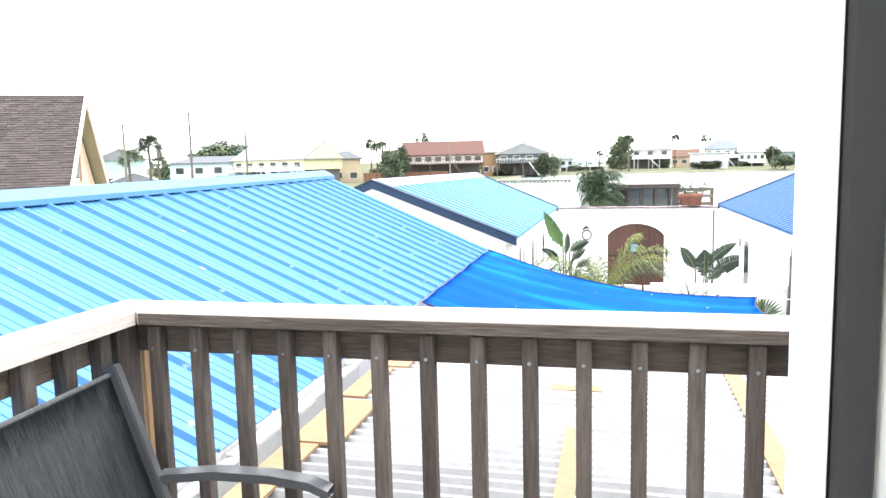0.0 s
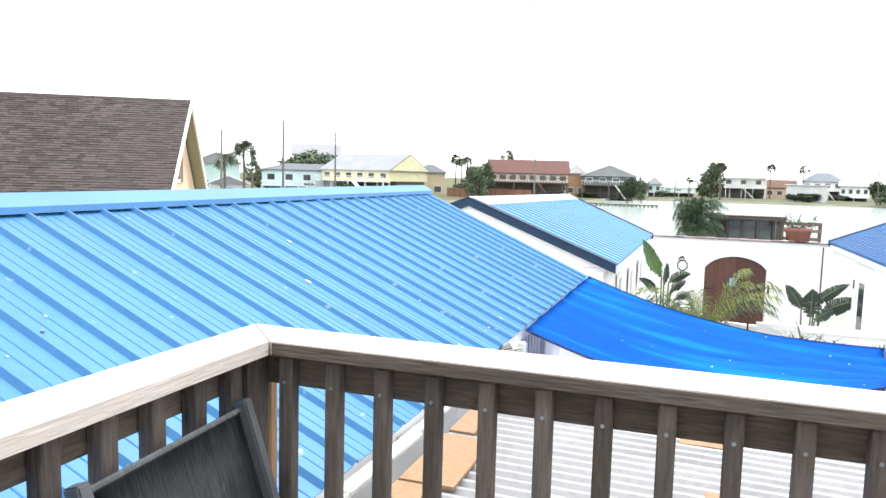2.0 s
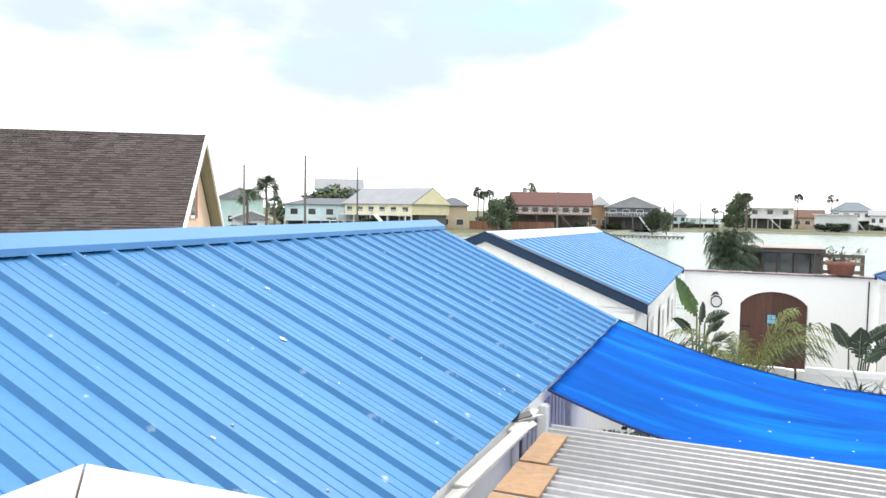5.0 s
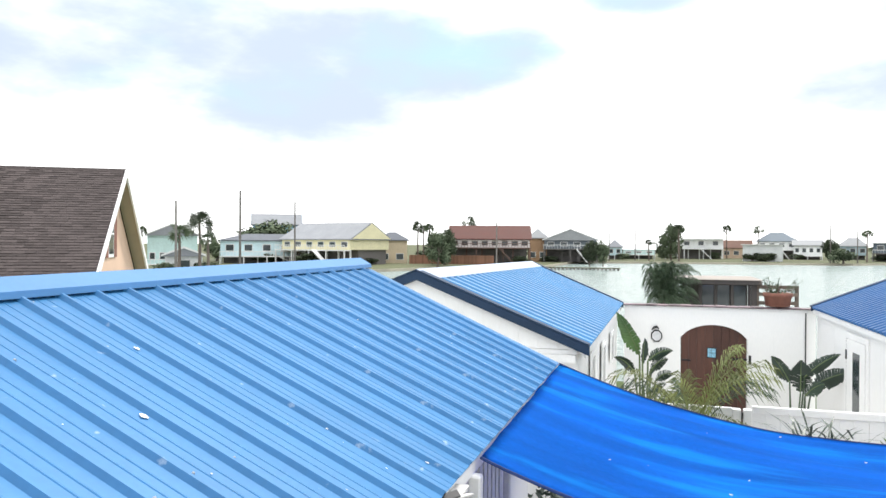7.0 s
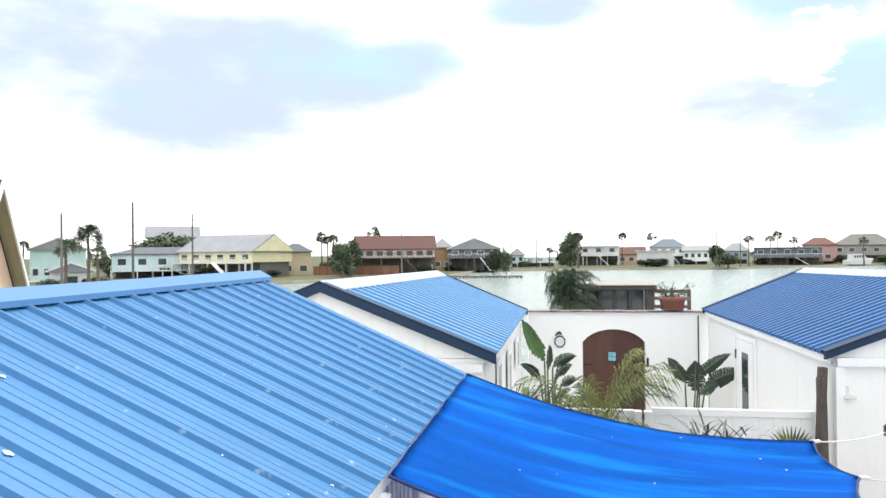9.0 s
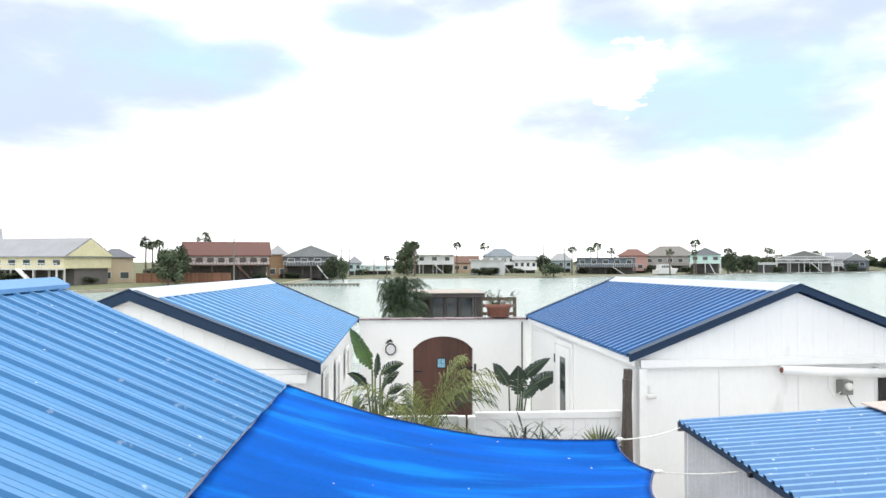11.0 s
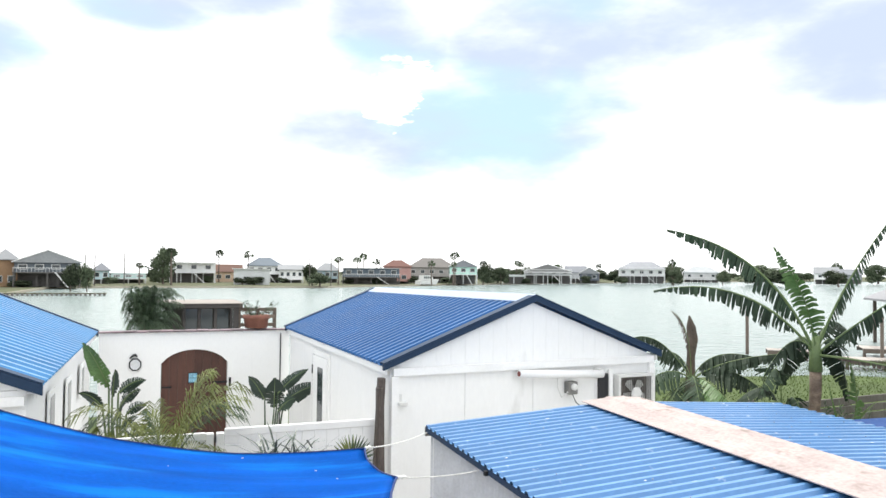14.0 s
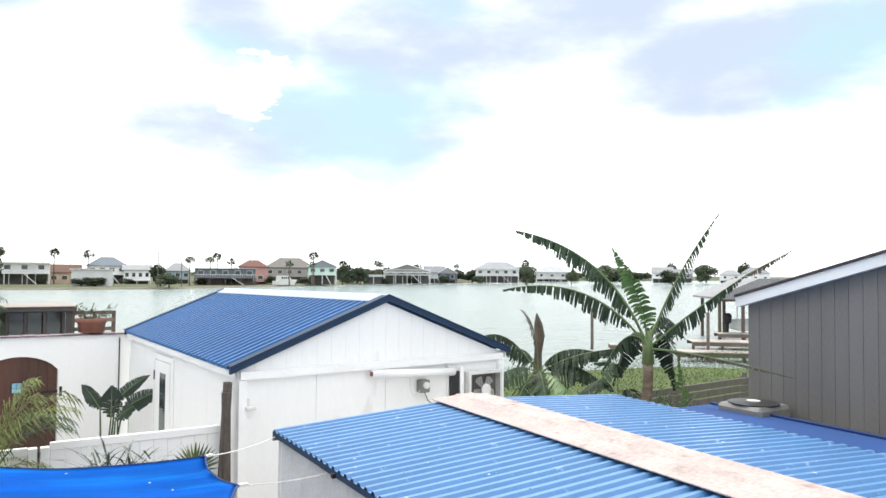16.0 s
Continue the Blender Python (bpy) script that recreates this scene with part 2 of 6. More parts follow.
M_BLADE = mat("grass_blades", (0.07, 0.103, 0.032), 0.9, 0.0, 0.4, 1.2, 0.2, 20, 0.0, spec=0.1)
M_LEAF = mat("banana_leaf", (0.034, 0.055, 0.032), 0.7, 0.0, 0.35, 3, 0.15, 40, 0.1, spec=0.25, per_piece=0.25)
M_LEAFL = mat("bright_banana_leaf", (0.085, 0.165, 0.045), 0.5, 0.0, 0.3, 3, 0.15, 40, 0.1, spec=0.5)
M_RIB = mat("leaf_midrib", (0.13, 0.185, 0.07), 0.55, 0.0, 0.2, 5, 0.1, 40, 0.1)
M_DARKLEAF = mat("dark_strelitzia_leaf", (0.026, 0.047, 0.032), 0.45, 0.0, 0.3, 4, 0.1, 40, 0.1, per_piece=0.2)
M_FROND = mat("yellow_green_frond", (0.185, 0.215, 0.066), 0.6, 0.0, 0.4, 3, 0.2, 30, 0.0, per_piece=0.3)
M_FRONDD = mat("dark_green_frond", (0.06, 0.095, 0.05), 0.6, 0.0, 0.4, 3, 0.2, 30, 0.0, per_piece=0.25)
M_DEAD = mat("dry_brown_leaf", (0.11, 0.085, 0.065), 0.85, 0.0, 0.35, 4, 0.2, 30, 0.2)
M_BARK = mat("banana_bark", (0.18, 0.135, 0.10), 0.85, 0.0, 0.45, 6, 0.3, 30, 0.6, stretch=(1, 1, 2.5))
M_PBARK = mat("palm_bark", (0.15, 0.12, 0.1), 0.9, 0.0, 0.3, 2, 0.2, 20, 0.3)
# far foliage lightened: distance haze is painted into its colour
M_TREE = mat("hazed_far_foliage", (0.085, 0.108, 0.066), 0.85, 0.0, 0.4, 0.5, 0.3, 6, 0.0, per_piece=0.3, spec=0.15)
M_GLASS = mat("dark_window_glass", (0.03, 0.04, 0.045), 0.06, 0.0, 0.1, 1, 0.0, 20, 0.0, spec=0.8)
M_ROPE = mat("white_rope", (0.75, 0.74, 0.7), 0.8, 0.0, 0.1, 20, 0.15, 90, 0.3)
M_BLACK = mat("black_plastic", (0.02, 0.02, 0.022), 0.5, 0.0, 0.1, 6, 0.05, 60, 0.05)
M_APPL = mat("off_white_plastic", (0.68, 0.68, 0.66), 0.45, 0.0, 0.06, 4, 0.04, 60, 0.05)
M_ACG = mat("beige_condenser_steel", (0.21, 0.205, 0.195), 0.55, 0.1, 0.1, 4, 0.05, 60, 0.05)
M_RED = mat("red_ring", (0.22, 0.06, 0.05), 0.6)
M_STAIN = mat("bird_dropping", (0.75, 0.77, 0.76), 0.9, 0.0, 0.1, 20, 0.1, 60, 0.2)
M_SCREW = mat("galvanised_screw", (0.35, 0.38, 0.42), 0.35, 0.7, 0.1, 20, 0.05, 60, 0.0)
M_FGREY = mat("grey_shingle_roof", (0.27, 0.27, 0.28), 0.9, 0.0, 0.15, 0.6, 0.25, 8, 0.2)
M_FENCE = mat("brown_fence_boards", (0.22, 0.11, 0.07), 0.85, 0.0, 0.2, 1, 0.15, 8, 0.1, per_piece=0.15)
M_SAND = mat("pale_seawall_sand", (0.42, 0.38, 0.30), 0.9, 0.0, 0.2, 0.2, 0.15, 3, 0.1)

M_WATER = bpy.data.materials.new("pale_bay_water")
M_WATER.use_nodes = True
_n, _l = M_WATER.node_tree.nodes, M_WATER.node_tree.links
_b = _n["Principled BSDF"]
_b.inputs["Base Color"].default_value, _b.inputs["Roughness"].default_value, _b.inputs["IOR"].default_value = (0.24, 0.295, 0.28, 1), 0.2, 1.2
_tc, _mp = _n.new("ShaderNodeTexCoord"), _n.new("ShaderNodeMapping")
_mp.inputs["Scale"].default_value = (0.55, 1.5, 1)
_mp.inputs["Rotation"].default_value = (0, 0, radians(-25))
_l.new(_tc.outputs["Object"], _mp.inputs["Vector"])
_w1, _w2, _add, _bp = _n.new("ShaderNodeTexNoise"), _n.new("ShaderNodeTexNoise"), _n.new("ShaderNodeMath"), _n.new("ShaderNodeBump")
_w1.inputs["Scale"].default_value, _w1.inputs["Detail"].default_value = 0.9, 5
_w2.inputs["Scale"].default_value, _w2.inputs["Detail"].default_value = 0.06, 3
_l.new(_mp.outputs[0], _w1.inputs["Vector"]), _l.new(_mp.outputs[0], _w2.inputs["Vector"])
_add.operation = "ADD"
_l.new(_w1.outputs["Fac"], _add.inputs[0]), _l.new(_w2.outputs["Fac"], _add.inputs[1])
_bp.inputs["Strength"].default_value, _bp.inputs["Distance"].default_value = 1.0, 0.9
_l.new(_add.outputs[0], _bp.inputs["Height"]), _l.new(_bp.outputs[0], _b.inputs["Normal"])


# ---------- builders ----------
def mesh_of(name, bm, material):
    me = bpy.data.meshes.new(name)
    bm.to_mesh(me)
    bm.free()
    me.materials.append(material)
    return me


def thing(name, label, category, m=None, group="", kind=""):
    ob = new(name)
    ob.empty_display_size = 0.2
    if m is not None:
        ob.matrix_world = m
    return tagged(ob, label, category, group, kind)


def part(name, bm, material, parent, label="", smooth=False):
    ob = new(name, mesh_of(name, bm, material))
    ob.parent = parent
    if smooth:
        ob.data.polygons.foreach_set("use_smooth", [True] * len(ob.data.polygons))
    return tagged(ob, label)


def shared(name, me, parent, m):
    ob = new(name, me)
    ob.parent = parent
    ob.matrix_local = m
    return ob


def solo(name, bm, material, label, category, kind="", group="", smooth=False):
    ob = new(name, mesh_of(name, bm, material))
    if smooth:
        ob.data.polygons.foreach_set("use_smooth", [True] * len(ob.data.polygons))
    return tagged(ob, label, category, group, kind)


def box(bm, x0, y0, z0, x1, y1, z1, m=None):
    v = [bm.verts.new((x, y, z)) for z in (z0, z1) for x, y in ((x0, y0), (x1, y0), (x1, y1), (x0, y1))]
    for f in ((3, 2, 1, 0), (4, 5, 6, 7), (0, 1, 5, 4), (1, 2, 6, 5), (2, 3, 7, 6), (3, 0, 4, 7)):
        bm.faces.new([v[i] for i in f])
    if m is not None:
        bmesh.ops.transform(bm, matrix=m, verts=v)
    return v


def bbox(x0, y0, z0, x1, y1, z1, bevel=0.0, m=None):
    bm = bmesh.new()
    box(bm, min(x0, x1), min(y0, y1), min(z0, z1), max(x0, x1), max(y0, y1), max(z0, z1), m)
    if bevel:
        bmesh.ops.bevel(bm, geom=bm.edges[:], offset=bevel, segments=1, affect="EDGES")
    return bm


def prism(pts, y0, y1, plane="xz"):
    """A closed outline in a plane, drawn out along the third axis."""
    bm = bmesh.new()
    put = {"xz": lambda a, b, c: (a, c, b), "yz": lambda a, b, c: (c, a, b), "xy": lambda a, b, c: (a, b, c)}[plane]
    lo, hi = [bm.verts.new(put(a, b, y0)) for a, b in pts], [bm.verts.new(put(a, b, y1)) for a, b in pts]
    bm.faces.new(lo), bm.faces.new(hi[::-1])
    for i in range(len(pts)):
        j = (i + 1) % len(pts)
        bm.faces.new((lo[j], lo[i], hi[i], hi[j]))
    bmesh.ops.recalc_face_normals(bm, faces=bm.faces[:])
    return bm


def tube(bm, pts, radii, sides=6):
    pts = [Vector(p) for p in pts]
    rings = []
    for i, p in enumerate(pts):
        d = (pts[min(i + 1, len(pts) - 1)] - pts[max(i - 1, 0)]).normalized()
        a = d.orthogonal().normalized() if not rings else (last - d * last.dot(d)).normalized()
        last = a
        b = d.cross(a)
        r = radii[i] if isinstance(radii, (list, tuple)) else radii
        rings.append([bm.verts.new(p + (a * math.cos(k * math.tau / sides) + b * math.sin(k * math.tau / sides)) * r) for k in range(sides)])
    for r0, r1 in zip(rings, rings[1:]):
        for k in range(sides):
            bm.faces.new((r0[k], r0[(k + 1) % sides], r1[(k + 1) % sides], r1[k]))
    bm.faces.new(rings[0][::-1]), bm.faces.new(rings[-1])
    return bm


def lathe(bm, profile, sides=14, at=(0, 0, 0)):
    rings = [[bm.verts.new((at[0] + r * math.cos(k * math.tau / sides), at[1] + r * math.sin(k * math.tau / sides), at[2] + z)) for k in range(sides)] for r, z in profile]
    for r0, r1 in zip(rings, rings[1:]):
        for k in range(sides):
            bm.faces.new((r0[k], r0[(k + 1) % sides], r1[(k + 1) % sides], r1[k]))
    bm.faces.new(rings[0][::-1]), bm.faces.new(rings[-1])
    return bm


def sheet(width, length, ribs, kind="ag", lift=0.0):
    """A ribbed roof sheet: x along the eave, y down the slope, z out of the roof."""
    pitch, prof = width / ribs, []
    for i in range(ribs):
        x = i * pitch
        if kind == "ag":
            prof += [(x, 0.0), (x + 0.27 * pitch, 0.0), (x + 0.30 * pitch, 0.003), (x + 0.315 * pitch, 0.0), (x + 0.51 * pitch, 0.0), (x + 0.54 * pitch, 0.003), (x + 0.555 * pitch, 0.0),
                     (x + 0.81 * pitch, 0.0), (x + 0.865 * pitch, 0.0225), (x + 0.93 * pitch, 0.0225)]
        elif kind == "tall":
            prof += [(x, 0.0), (x + 0.50 * pitch, 0.0), (x + 0.60 * pitch, 0.046), (x + 0.86 * pitch, 0.046)]
        elif kind == "wave":
            prof += [(x + k / 8 * pitch, 0.016 - 0.016 * math.cos(k / 8 * math.tau)) for k in range(8)]
        else:
            prof += [(x, 0.0), (x + 0.40 * pitch, 0.0), (x + 0.55 * pitch, 0.029), (x + 0.85 * pitch, 0.029)]
    prof.append((width, 0.0))
    bm = bmesh.new()
    rows = [[bm.verts.new((x, y, z + lift + dz)) for x, z in prof] for y, dz in ((0, 0), (length, 0), (length, -0.006), (0, -0.006))]
    for a, b in ((0, 1), (1, 2), (2, 3), (3, 0)):
        for i in range(len(prof) - 1):
            bm.faces.new((rows[a][i], rows[a][i + 1], rows[b][i + 1], rows[b][i]))
    bmesh.ops.recalc_face_normals(bm, faces=bm.faces[:])
    return bm


def slope_matrix(origin, along, down):
    x, y = Vector(along).normalized(), Vector(down).normalized()
    z = x.cross(y)
    m = Matrix((x, y, z)).transposed().to_4x4()
    m.translation = origin
    return m


def roof_slope(parent, r0, r1, e0, material, kind="ag", target=0.914, ribs=4, name="roof_panel"):
    """Ribbed panels from the ridge r0-r1 down to the eave, whose end under r0 is e0; seen from outside r0 is at the left."""
    r0, r1, e0 = Vector(r0), Vector(r1), Vector(e0)
    n = max(1, round((r1 - r0).length / target))
    w, along, down = (r1 - r0).length / n, (r1 - r0).normalized(), e0 - r0
    me = mesh_of(name, sheet(w, down.length, ribs, kind), material)
    for i in range(n):
        shared(name, me, parent, slope_matrix(r0 + along * w * i, along, down))


def panels_wall(parent, a, b, z0, z1, material, step=1.22, thick=0.08, name="wall_panel", top=None, gap=0.003):
    """Upright sheets with open joints between two points of the plan; top(s) gives the height at s metres from a."""
    a, b = Vector((*a, 0)), Vector((*b, 0))
    d = b - a
    n = max(1, round(d.length / step))
    w, u = d.length / n, d.normalized()
    for i in range(n):
        s0, s1 = i * w + gap, (i + 1) * w - gap
        h0, h1 = (top(s0), top(s1)) if top else (z1, z1)
        pts = [(s0, z0), (s1, z0), (s1, h1), (s0, h0)]
        if top and n % 2 and i == n // 2:
            pts = [(s0, z0), (s1, z0), (s1, h1), (d.length / 2, top(d.length / 2)), (s0, h0)]
        bm = prism(pts, 0.0, thick)
        m = slope_matrix(a, u, u.cross(Vector((0, 0, 1))) * -1)
        bmesh.ops.transform(bm, matrix=m, verts=bm.verts[:])
        part(name, bm, material, parent)


# ---------- ground and water ----------
def flat(name, pts, z, material, label, category, skirt=0.0):
    bm = bmesh.new()
    top = [bm.verts.new((x, y, z)) for x, y in pts]
    bm.faces.new(top)
    if skirt:
        low = [bm.verts.new((x, y, z - skirt)) for x, y in pts]
        for i in range(len(pts)):
            j = (i + 1) % len(pts)
            bm.faces.new((top[i], low[i], low[j], top[j]))
    bmesh.ops.triangulate(bm, faces=[f for f in bm.faces if len(f.verts) > 4])
    bmesh.ops.recalc_face_normals(bm, faces=bm.faces[:])
    return solo(name, bm, material, label, category, "structure")


flat("water", [(-4000, -600), (4500, -600), (4500, 4500), (-4000, 4500)], -0.9, M_WATER, "pale green grey bay water with small ripples", "water")
flat("ground", [(-300, -300), (300, -300), (300, 8), (60, 12), (30, 19.5), (25.5, 23.5), (17.5, 25), (9, 23.5), (-60, 23.5), (-300, 23)], 0.0, M_GRASS, "green lawn of the waterside plots behind the buildings", "ground", 1.5)
SHORE = ((-80, 96), (-58, 101), (-46, 121), (-40, 138), (-24, 147), (-23, 196), (0, 203), (20, 203), (45, 206), (62, 221), (95, 245), (154, 283), (222, 318), (312, 368), (474, 440))
bm = bmesh.new()
edge_pts = [(-4000, 92), *SHORE, (900, 520), (4500, 900)]
rows = [[bm.verts.new((x, yy, z)) for x, y in edge_pts for yy in ((y,) if k < 2 else (4500,))] for k, z in enumerate((-1.6, -0.45, -0.45))]
for r0, r1 in zip(rows, rows[1:]):
    for i in range(len(edge_pts) - 1):
        bm.faces.new((r0[i], r0[i + 1], r1[i + 1], r1[i]))
solo("far_ground", bm, M_FGRASS, "far bank of rough dry grass across the water", "ground", "structure")
flat("pavement", [(-4.4, 8.4), (9.5, 8.4), (9.5, 19.5), (-4.4, 19.5)], 0.012, M_CONC, "pale concrete courtyard between the white buildings", "pavement")
flat("pavement", [(-0.9, 0.2), (9.5, 0.2), (9.5, 8.396), (-0.9, 8.396)], 0.012, M_CONC, "pale concrete yard under the shade sail", "pavement")


# ---------- buildings ----------
def screws(parent, r0, r1, e0, rows, step, seed):
    rng = random.Random(seed)
    r0, r1, e0 = Vector(r0), Vector(r1), Vector(e0)
    bm = bmesh.new()
    along, down = r1 - r0, e0 - r0
    n, up = int(along.length / step), along.normalized().cross(down.normalized())
    for k in range(rows):
        for i in range(n):
            if rng.random() < 0.72:
                continue
            p = r0 + along * ((i + 0.62) / n) + down * ((k + 0.35) / rows + rng.uniform(-0.01, 0.01)) + up * 0.004
            lathe(bm, [(0.007, -0.004), (0.007, 0.004), (0.004, 0.007)], 6, p)
    part("screw", bm, M_SCREW, parent)["kind"] = "stuff"


def droppings(parent, r0, r1, e0, count, seed, size=0.03):
    rng = random.Random(seed)
    r0, r1, e0 = Vector(r0), Vector(r1), Vector(e0)
    along, down = r1 - r0, e0 - r0
    up = along.normalized().cross(down.normalized())
    bm = bmesh.new()
    for _ in range(count):
        c = r0 + along * rng.random() + down * rng.uniform(0.1, 0.98) + up * 0.006
        a, b, s = along.normalized(), down.normalized(), size * rng.uniform(0.3, 1.3)
        ring = [c + (a * math.cos(t) * rng.uniform(0.4, 1) + b * math.sin(t) * rng.uniform(0.6, 1.5)) * s for t in [k * math.tau / 9 for k in range(9)]]
        vs = [bm.verts.new(p) for p in ring]
        top = bm.verts.new(c + up * 0.003)
        for k in range(9):
            bm.faces.new((vs[k], vs[(k + 1) % 9], top))
    part("bird_dropping", bm, M_STAIN, parent)["kind"] = "stuff"


def ridge_cap(parent, y0, y1, zr, slope, material, wing=0.16, name="ridge_cap", lift=0.034, lip=0.0):
    """A folded cap over the ridge at x = 0; lip is the drop of its turned-down edges."""
    d, t = wing * slope, zr + lift
    half = [(wing, t - d), (wing + 0.2 * lip + 0.004, t - d - lip - 0.012), (wing - 0.012, t - d - 0.004 - 0.6 * lip)]
    pts = [(0, t + 0.012)] + half + [(0, t)] + [(-x, z) for x, z in reversed(half)]
    for side in (-1, 1):
        x0, x1 = side * (wing - 0.07), side * (wing - 0.05)
        za, zb = zr - abs(x0) * slope, zr - abs(x1) * slope
        # black strip under each wing paints the shadow gap below the cap
        part("foam_strip", prism([(x0, za), (x1, zb), (x1, zb + 0.022), (x0, za + 0.022)], y0 + 0.02, y1 - 0.02), M_BLACK, parent, "black closure strip painting the shadow gap under the cap")
    return part(name, prism(pts, y0, y1), material, parent)


def rake(parent, y, hw, zr, ze, material, side, width=0.16, proud=0.03, name="rake_trim"):
    """The sloping trim board of a gable at y, on the side -1 or 1."""
    s = (zr - ze) / hw
    x1, h = side * (hw + 0.02), width
    pts = [(0, zr + 0.045), (x1, ze + 0.035), (x1, ze + 0.035 - h), (0, zr + 0.045 - h)]
    part(name, prism(pts, y - proud, y + 0.03), material, parent)
    top = [(0, zr + 0.05), (x1, ze + 0.04), (x1, ze + 0.055), (0, zr + 0.065)]
    part("rake_flashing", prism(top, y - proud - 0.004, y + 0.12), material, parent)


def long_building(name, label, m, y0, y1, hw, zr, ze, over, roof, cap, rake_mat, base=0.0, trim_w=0.16, side_step=1.22, profile="ag", ribs=4):
    """A low gabled building; the ridge runs along y at x = 0."""
    b = thing(name, label, "building", m)
    roof_slope(b, (0, y1, zr), (0, y0, zr), (hw, y1, ze), roof, profile, 0.914, ribs)
    roof_slope(b, (0, y0, zr), (0, y1, zr), (-hw, y0, ze), roof, profile, 0.914, ribs)
    ridge_cap(b, y0 - 0.01, y1 + 0.01, zr, (zr - ze) / hw, cap, 0.115 if cap is M_CAP else 0.22, lift=0.048 if cap is M_CAP else 0.055, lip=0.022 if cap is M_CAP else 0.0)
    for side in (-1, 1):
        if rake_mat is not None:
            rake(b, y0, hw, zr, ze, rake_mat, side, trim_w)
            rake(b, y1 - 0.03, hw, zr, ze, rake_mat, side, trim_w)
    wx, sl = hw - over, (zr - ze) / hw
    zt = ze + over * sl - 0.05
    fy, by = y0 + 0.05, y1 - 0.05
    panels_wall(b, (-wx, by), (-wx, fy), base, zt, M_WHITE, side_step)
    panels_wall(b, (wx, fy), (wx, by), base, zt, M_WHITE, side_step)
    for y, flip in ((fy, False), (by, True)):
        a, c = ((wx, y), (-wx, y)) if flip else ((-wx, y), (wx, y))
        panels_wall(b, a, c, base, zt - 0.02, M_WHITE, 1.22)
        panels_wall(b, a, c, zt - 0.014, zt, M_WHITE, 0.215, 0.06, "gable_board", lambda s: zt - 0.012 + (wx - abs(s - wx)) * sl, 0.0011)
    for side in (-1, 1):
        part("fascia", bbox(side * (hw - 0.05), y0 + 0.02, ze - 0.10, side * (hw - 0.025), y1 - 0.02, ze - 0.012), M_TRIM, b)
        part("soffit", bbox(side * (hw - 0.05), y0 + 0.06, ze - 0.06, side * (wx + 0.002), y1 - 0.06, ze - 0.04), M_TRIM, b)
    return b


def out_of_square(b, length, hw, narrow, shift, ridge_drop, eave_drop):
    """Let a building narrow and sag towards its far end."""
    for c in b.children:
        c.data = c.data.copy()
        m = c.matrix_basis.copy()
        for v in c.data.vertices:
            p = m @ v.co
            k, e = min(1.0, max(0.0, p.y / length)), min(1.0, abs(p.x) / hw)
            v.co = (p.x * (1 - (1 - narrow) * k) + shift * k, p.y, p.z - k * (ridge_drop * (1 - e) + eave_drop * e))
        c.matrix_basis = Matrix.Identity(4)


# the long blue roof beside the balcony
NEAR = pose(-2.917, 0, 3.676, 0.293, 0, -0.09)
near_b = long_building("long_building", "long low white building with a ribbed blue metal roof", NEAR, -2.403, 8.757, 2.015, 0.0, -0.902, 0.28, M_BLUE, M_CAP, None, -3.7)
screws(near_b, (0, 8.7, 0), (0, -1, 0), (2.015, 8.7, -0.902), 5, 0.2286, 3)
droppings(near_b, (0, 8.7, 0), (0, 1, 0), (2.015, 8.7, -0.902), 34, 5, 0.008)
droppings(near_b, (0, 8.7, 0), (0, 1, 0), (2.015, 8.7, -0.902), 5, 15, 0.018)

nw = part("window", bbox(1.74, 5.9, -2.3, 1.77, 7.45, -1.02, 0.004), M_TRIM, near_b, "white framed louvred side opening")
part("backing", bbox(1.768, 5.98, -2.24, 1.776, 7.37, -1.10), M_GROOVE, nw)
for k in range(11):
    part("louvre", bbox(1.777, 6.02 + k * 0.122, -2.22, 1.788, 6.10 + k * 0.122, -1.12), M_GALV, nw)
part("corner_post", bbox(1.74, 7.46, -3.6, 1.81, 7.53, -1.02), M_GALV, near_b)

# the left building across the courtyard
LEFT = pose(-2.745, 10.06, 3.562)
left_b = long_building("white_building", "white building with a blue metal roof and navy rake trim", LEFT, 0.0, 7.9, 1.99, 0.0, -0.788, 0.12, M_BLUE4, M_CAPW, M_NAVY, -3.56, 0.105, profile="tall", ribs=3)
out_of_square(left_b, 7.9, 1.99, 0.985, -0.015, 0.069, 0.12)
part("gable_trim", bbox(-1.86, -0.02, -0.95, 1.86, 0.045, -0.86), M_TRIM, left_b)
for yy, z0, z1 in ((1.4, -1.9, -1.05), (3.2, -3.2, -1.15), (5.2, -1.75, -1.2)):
    w = part("window", bbox(1.882, yy, z0, 1.91, yy + 0.5, z1, 0.004), M_TRIM, left_b)
    part("pane", bbox(1.905, yy + 0.07, z0 + 0.07, 1.914, yy + 0.43, z1 - 0.07), M_GLASS, w)

# the right building with the box fan
RIGHT = pose(5.265, 11.31, 3.555, 0, 0, 4.0)
right_b = long_building("white_building", "white gabled building with a blue metal roof and box fan", RIGHT, 0.0, 6.22, 2.27, 0.0, -0.86, 0.1, M_BLUE3, M_CAPW, M_NAVY, -3.5, 0.08, profile="tall", ribs=5)
out_of_square(right_b, 6.22, 2.27, 0.86, -0.127, 0.045, -0.03)
part("gable_trim", bbox(-2.15, -0.02, -0.985, 2.15, 0.045, -0.885), M_TRIM, right_b)
for sx in (-2.17, 2.07):
    part("corner_board", bbox(sx, -0.015, -3.5, sx + 0.10, 0.045, -0.99), M_TRIM, right_b)
DOORX = lambda y: -2.175 + 0.0285 * y
y0 = 3.08
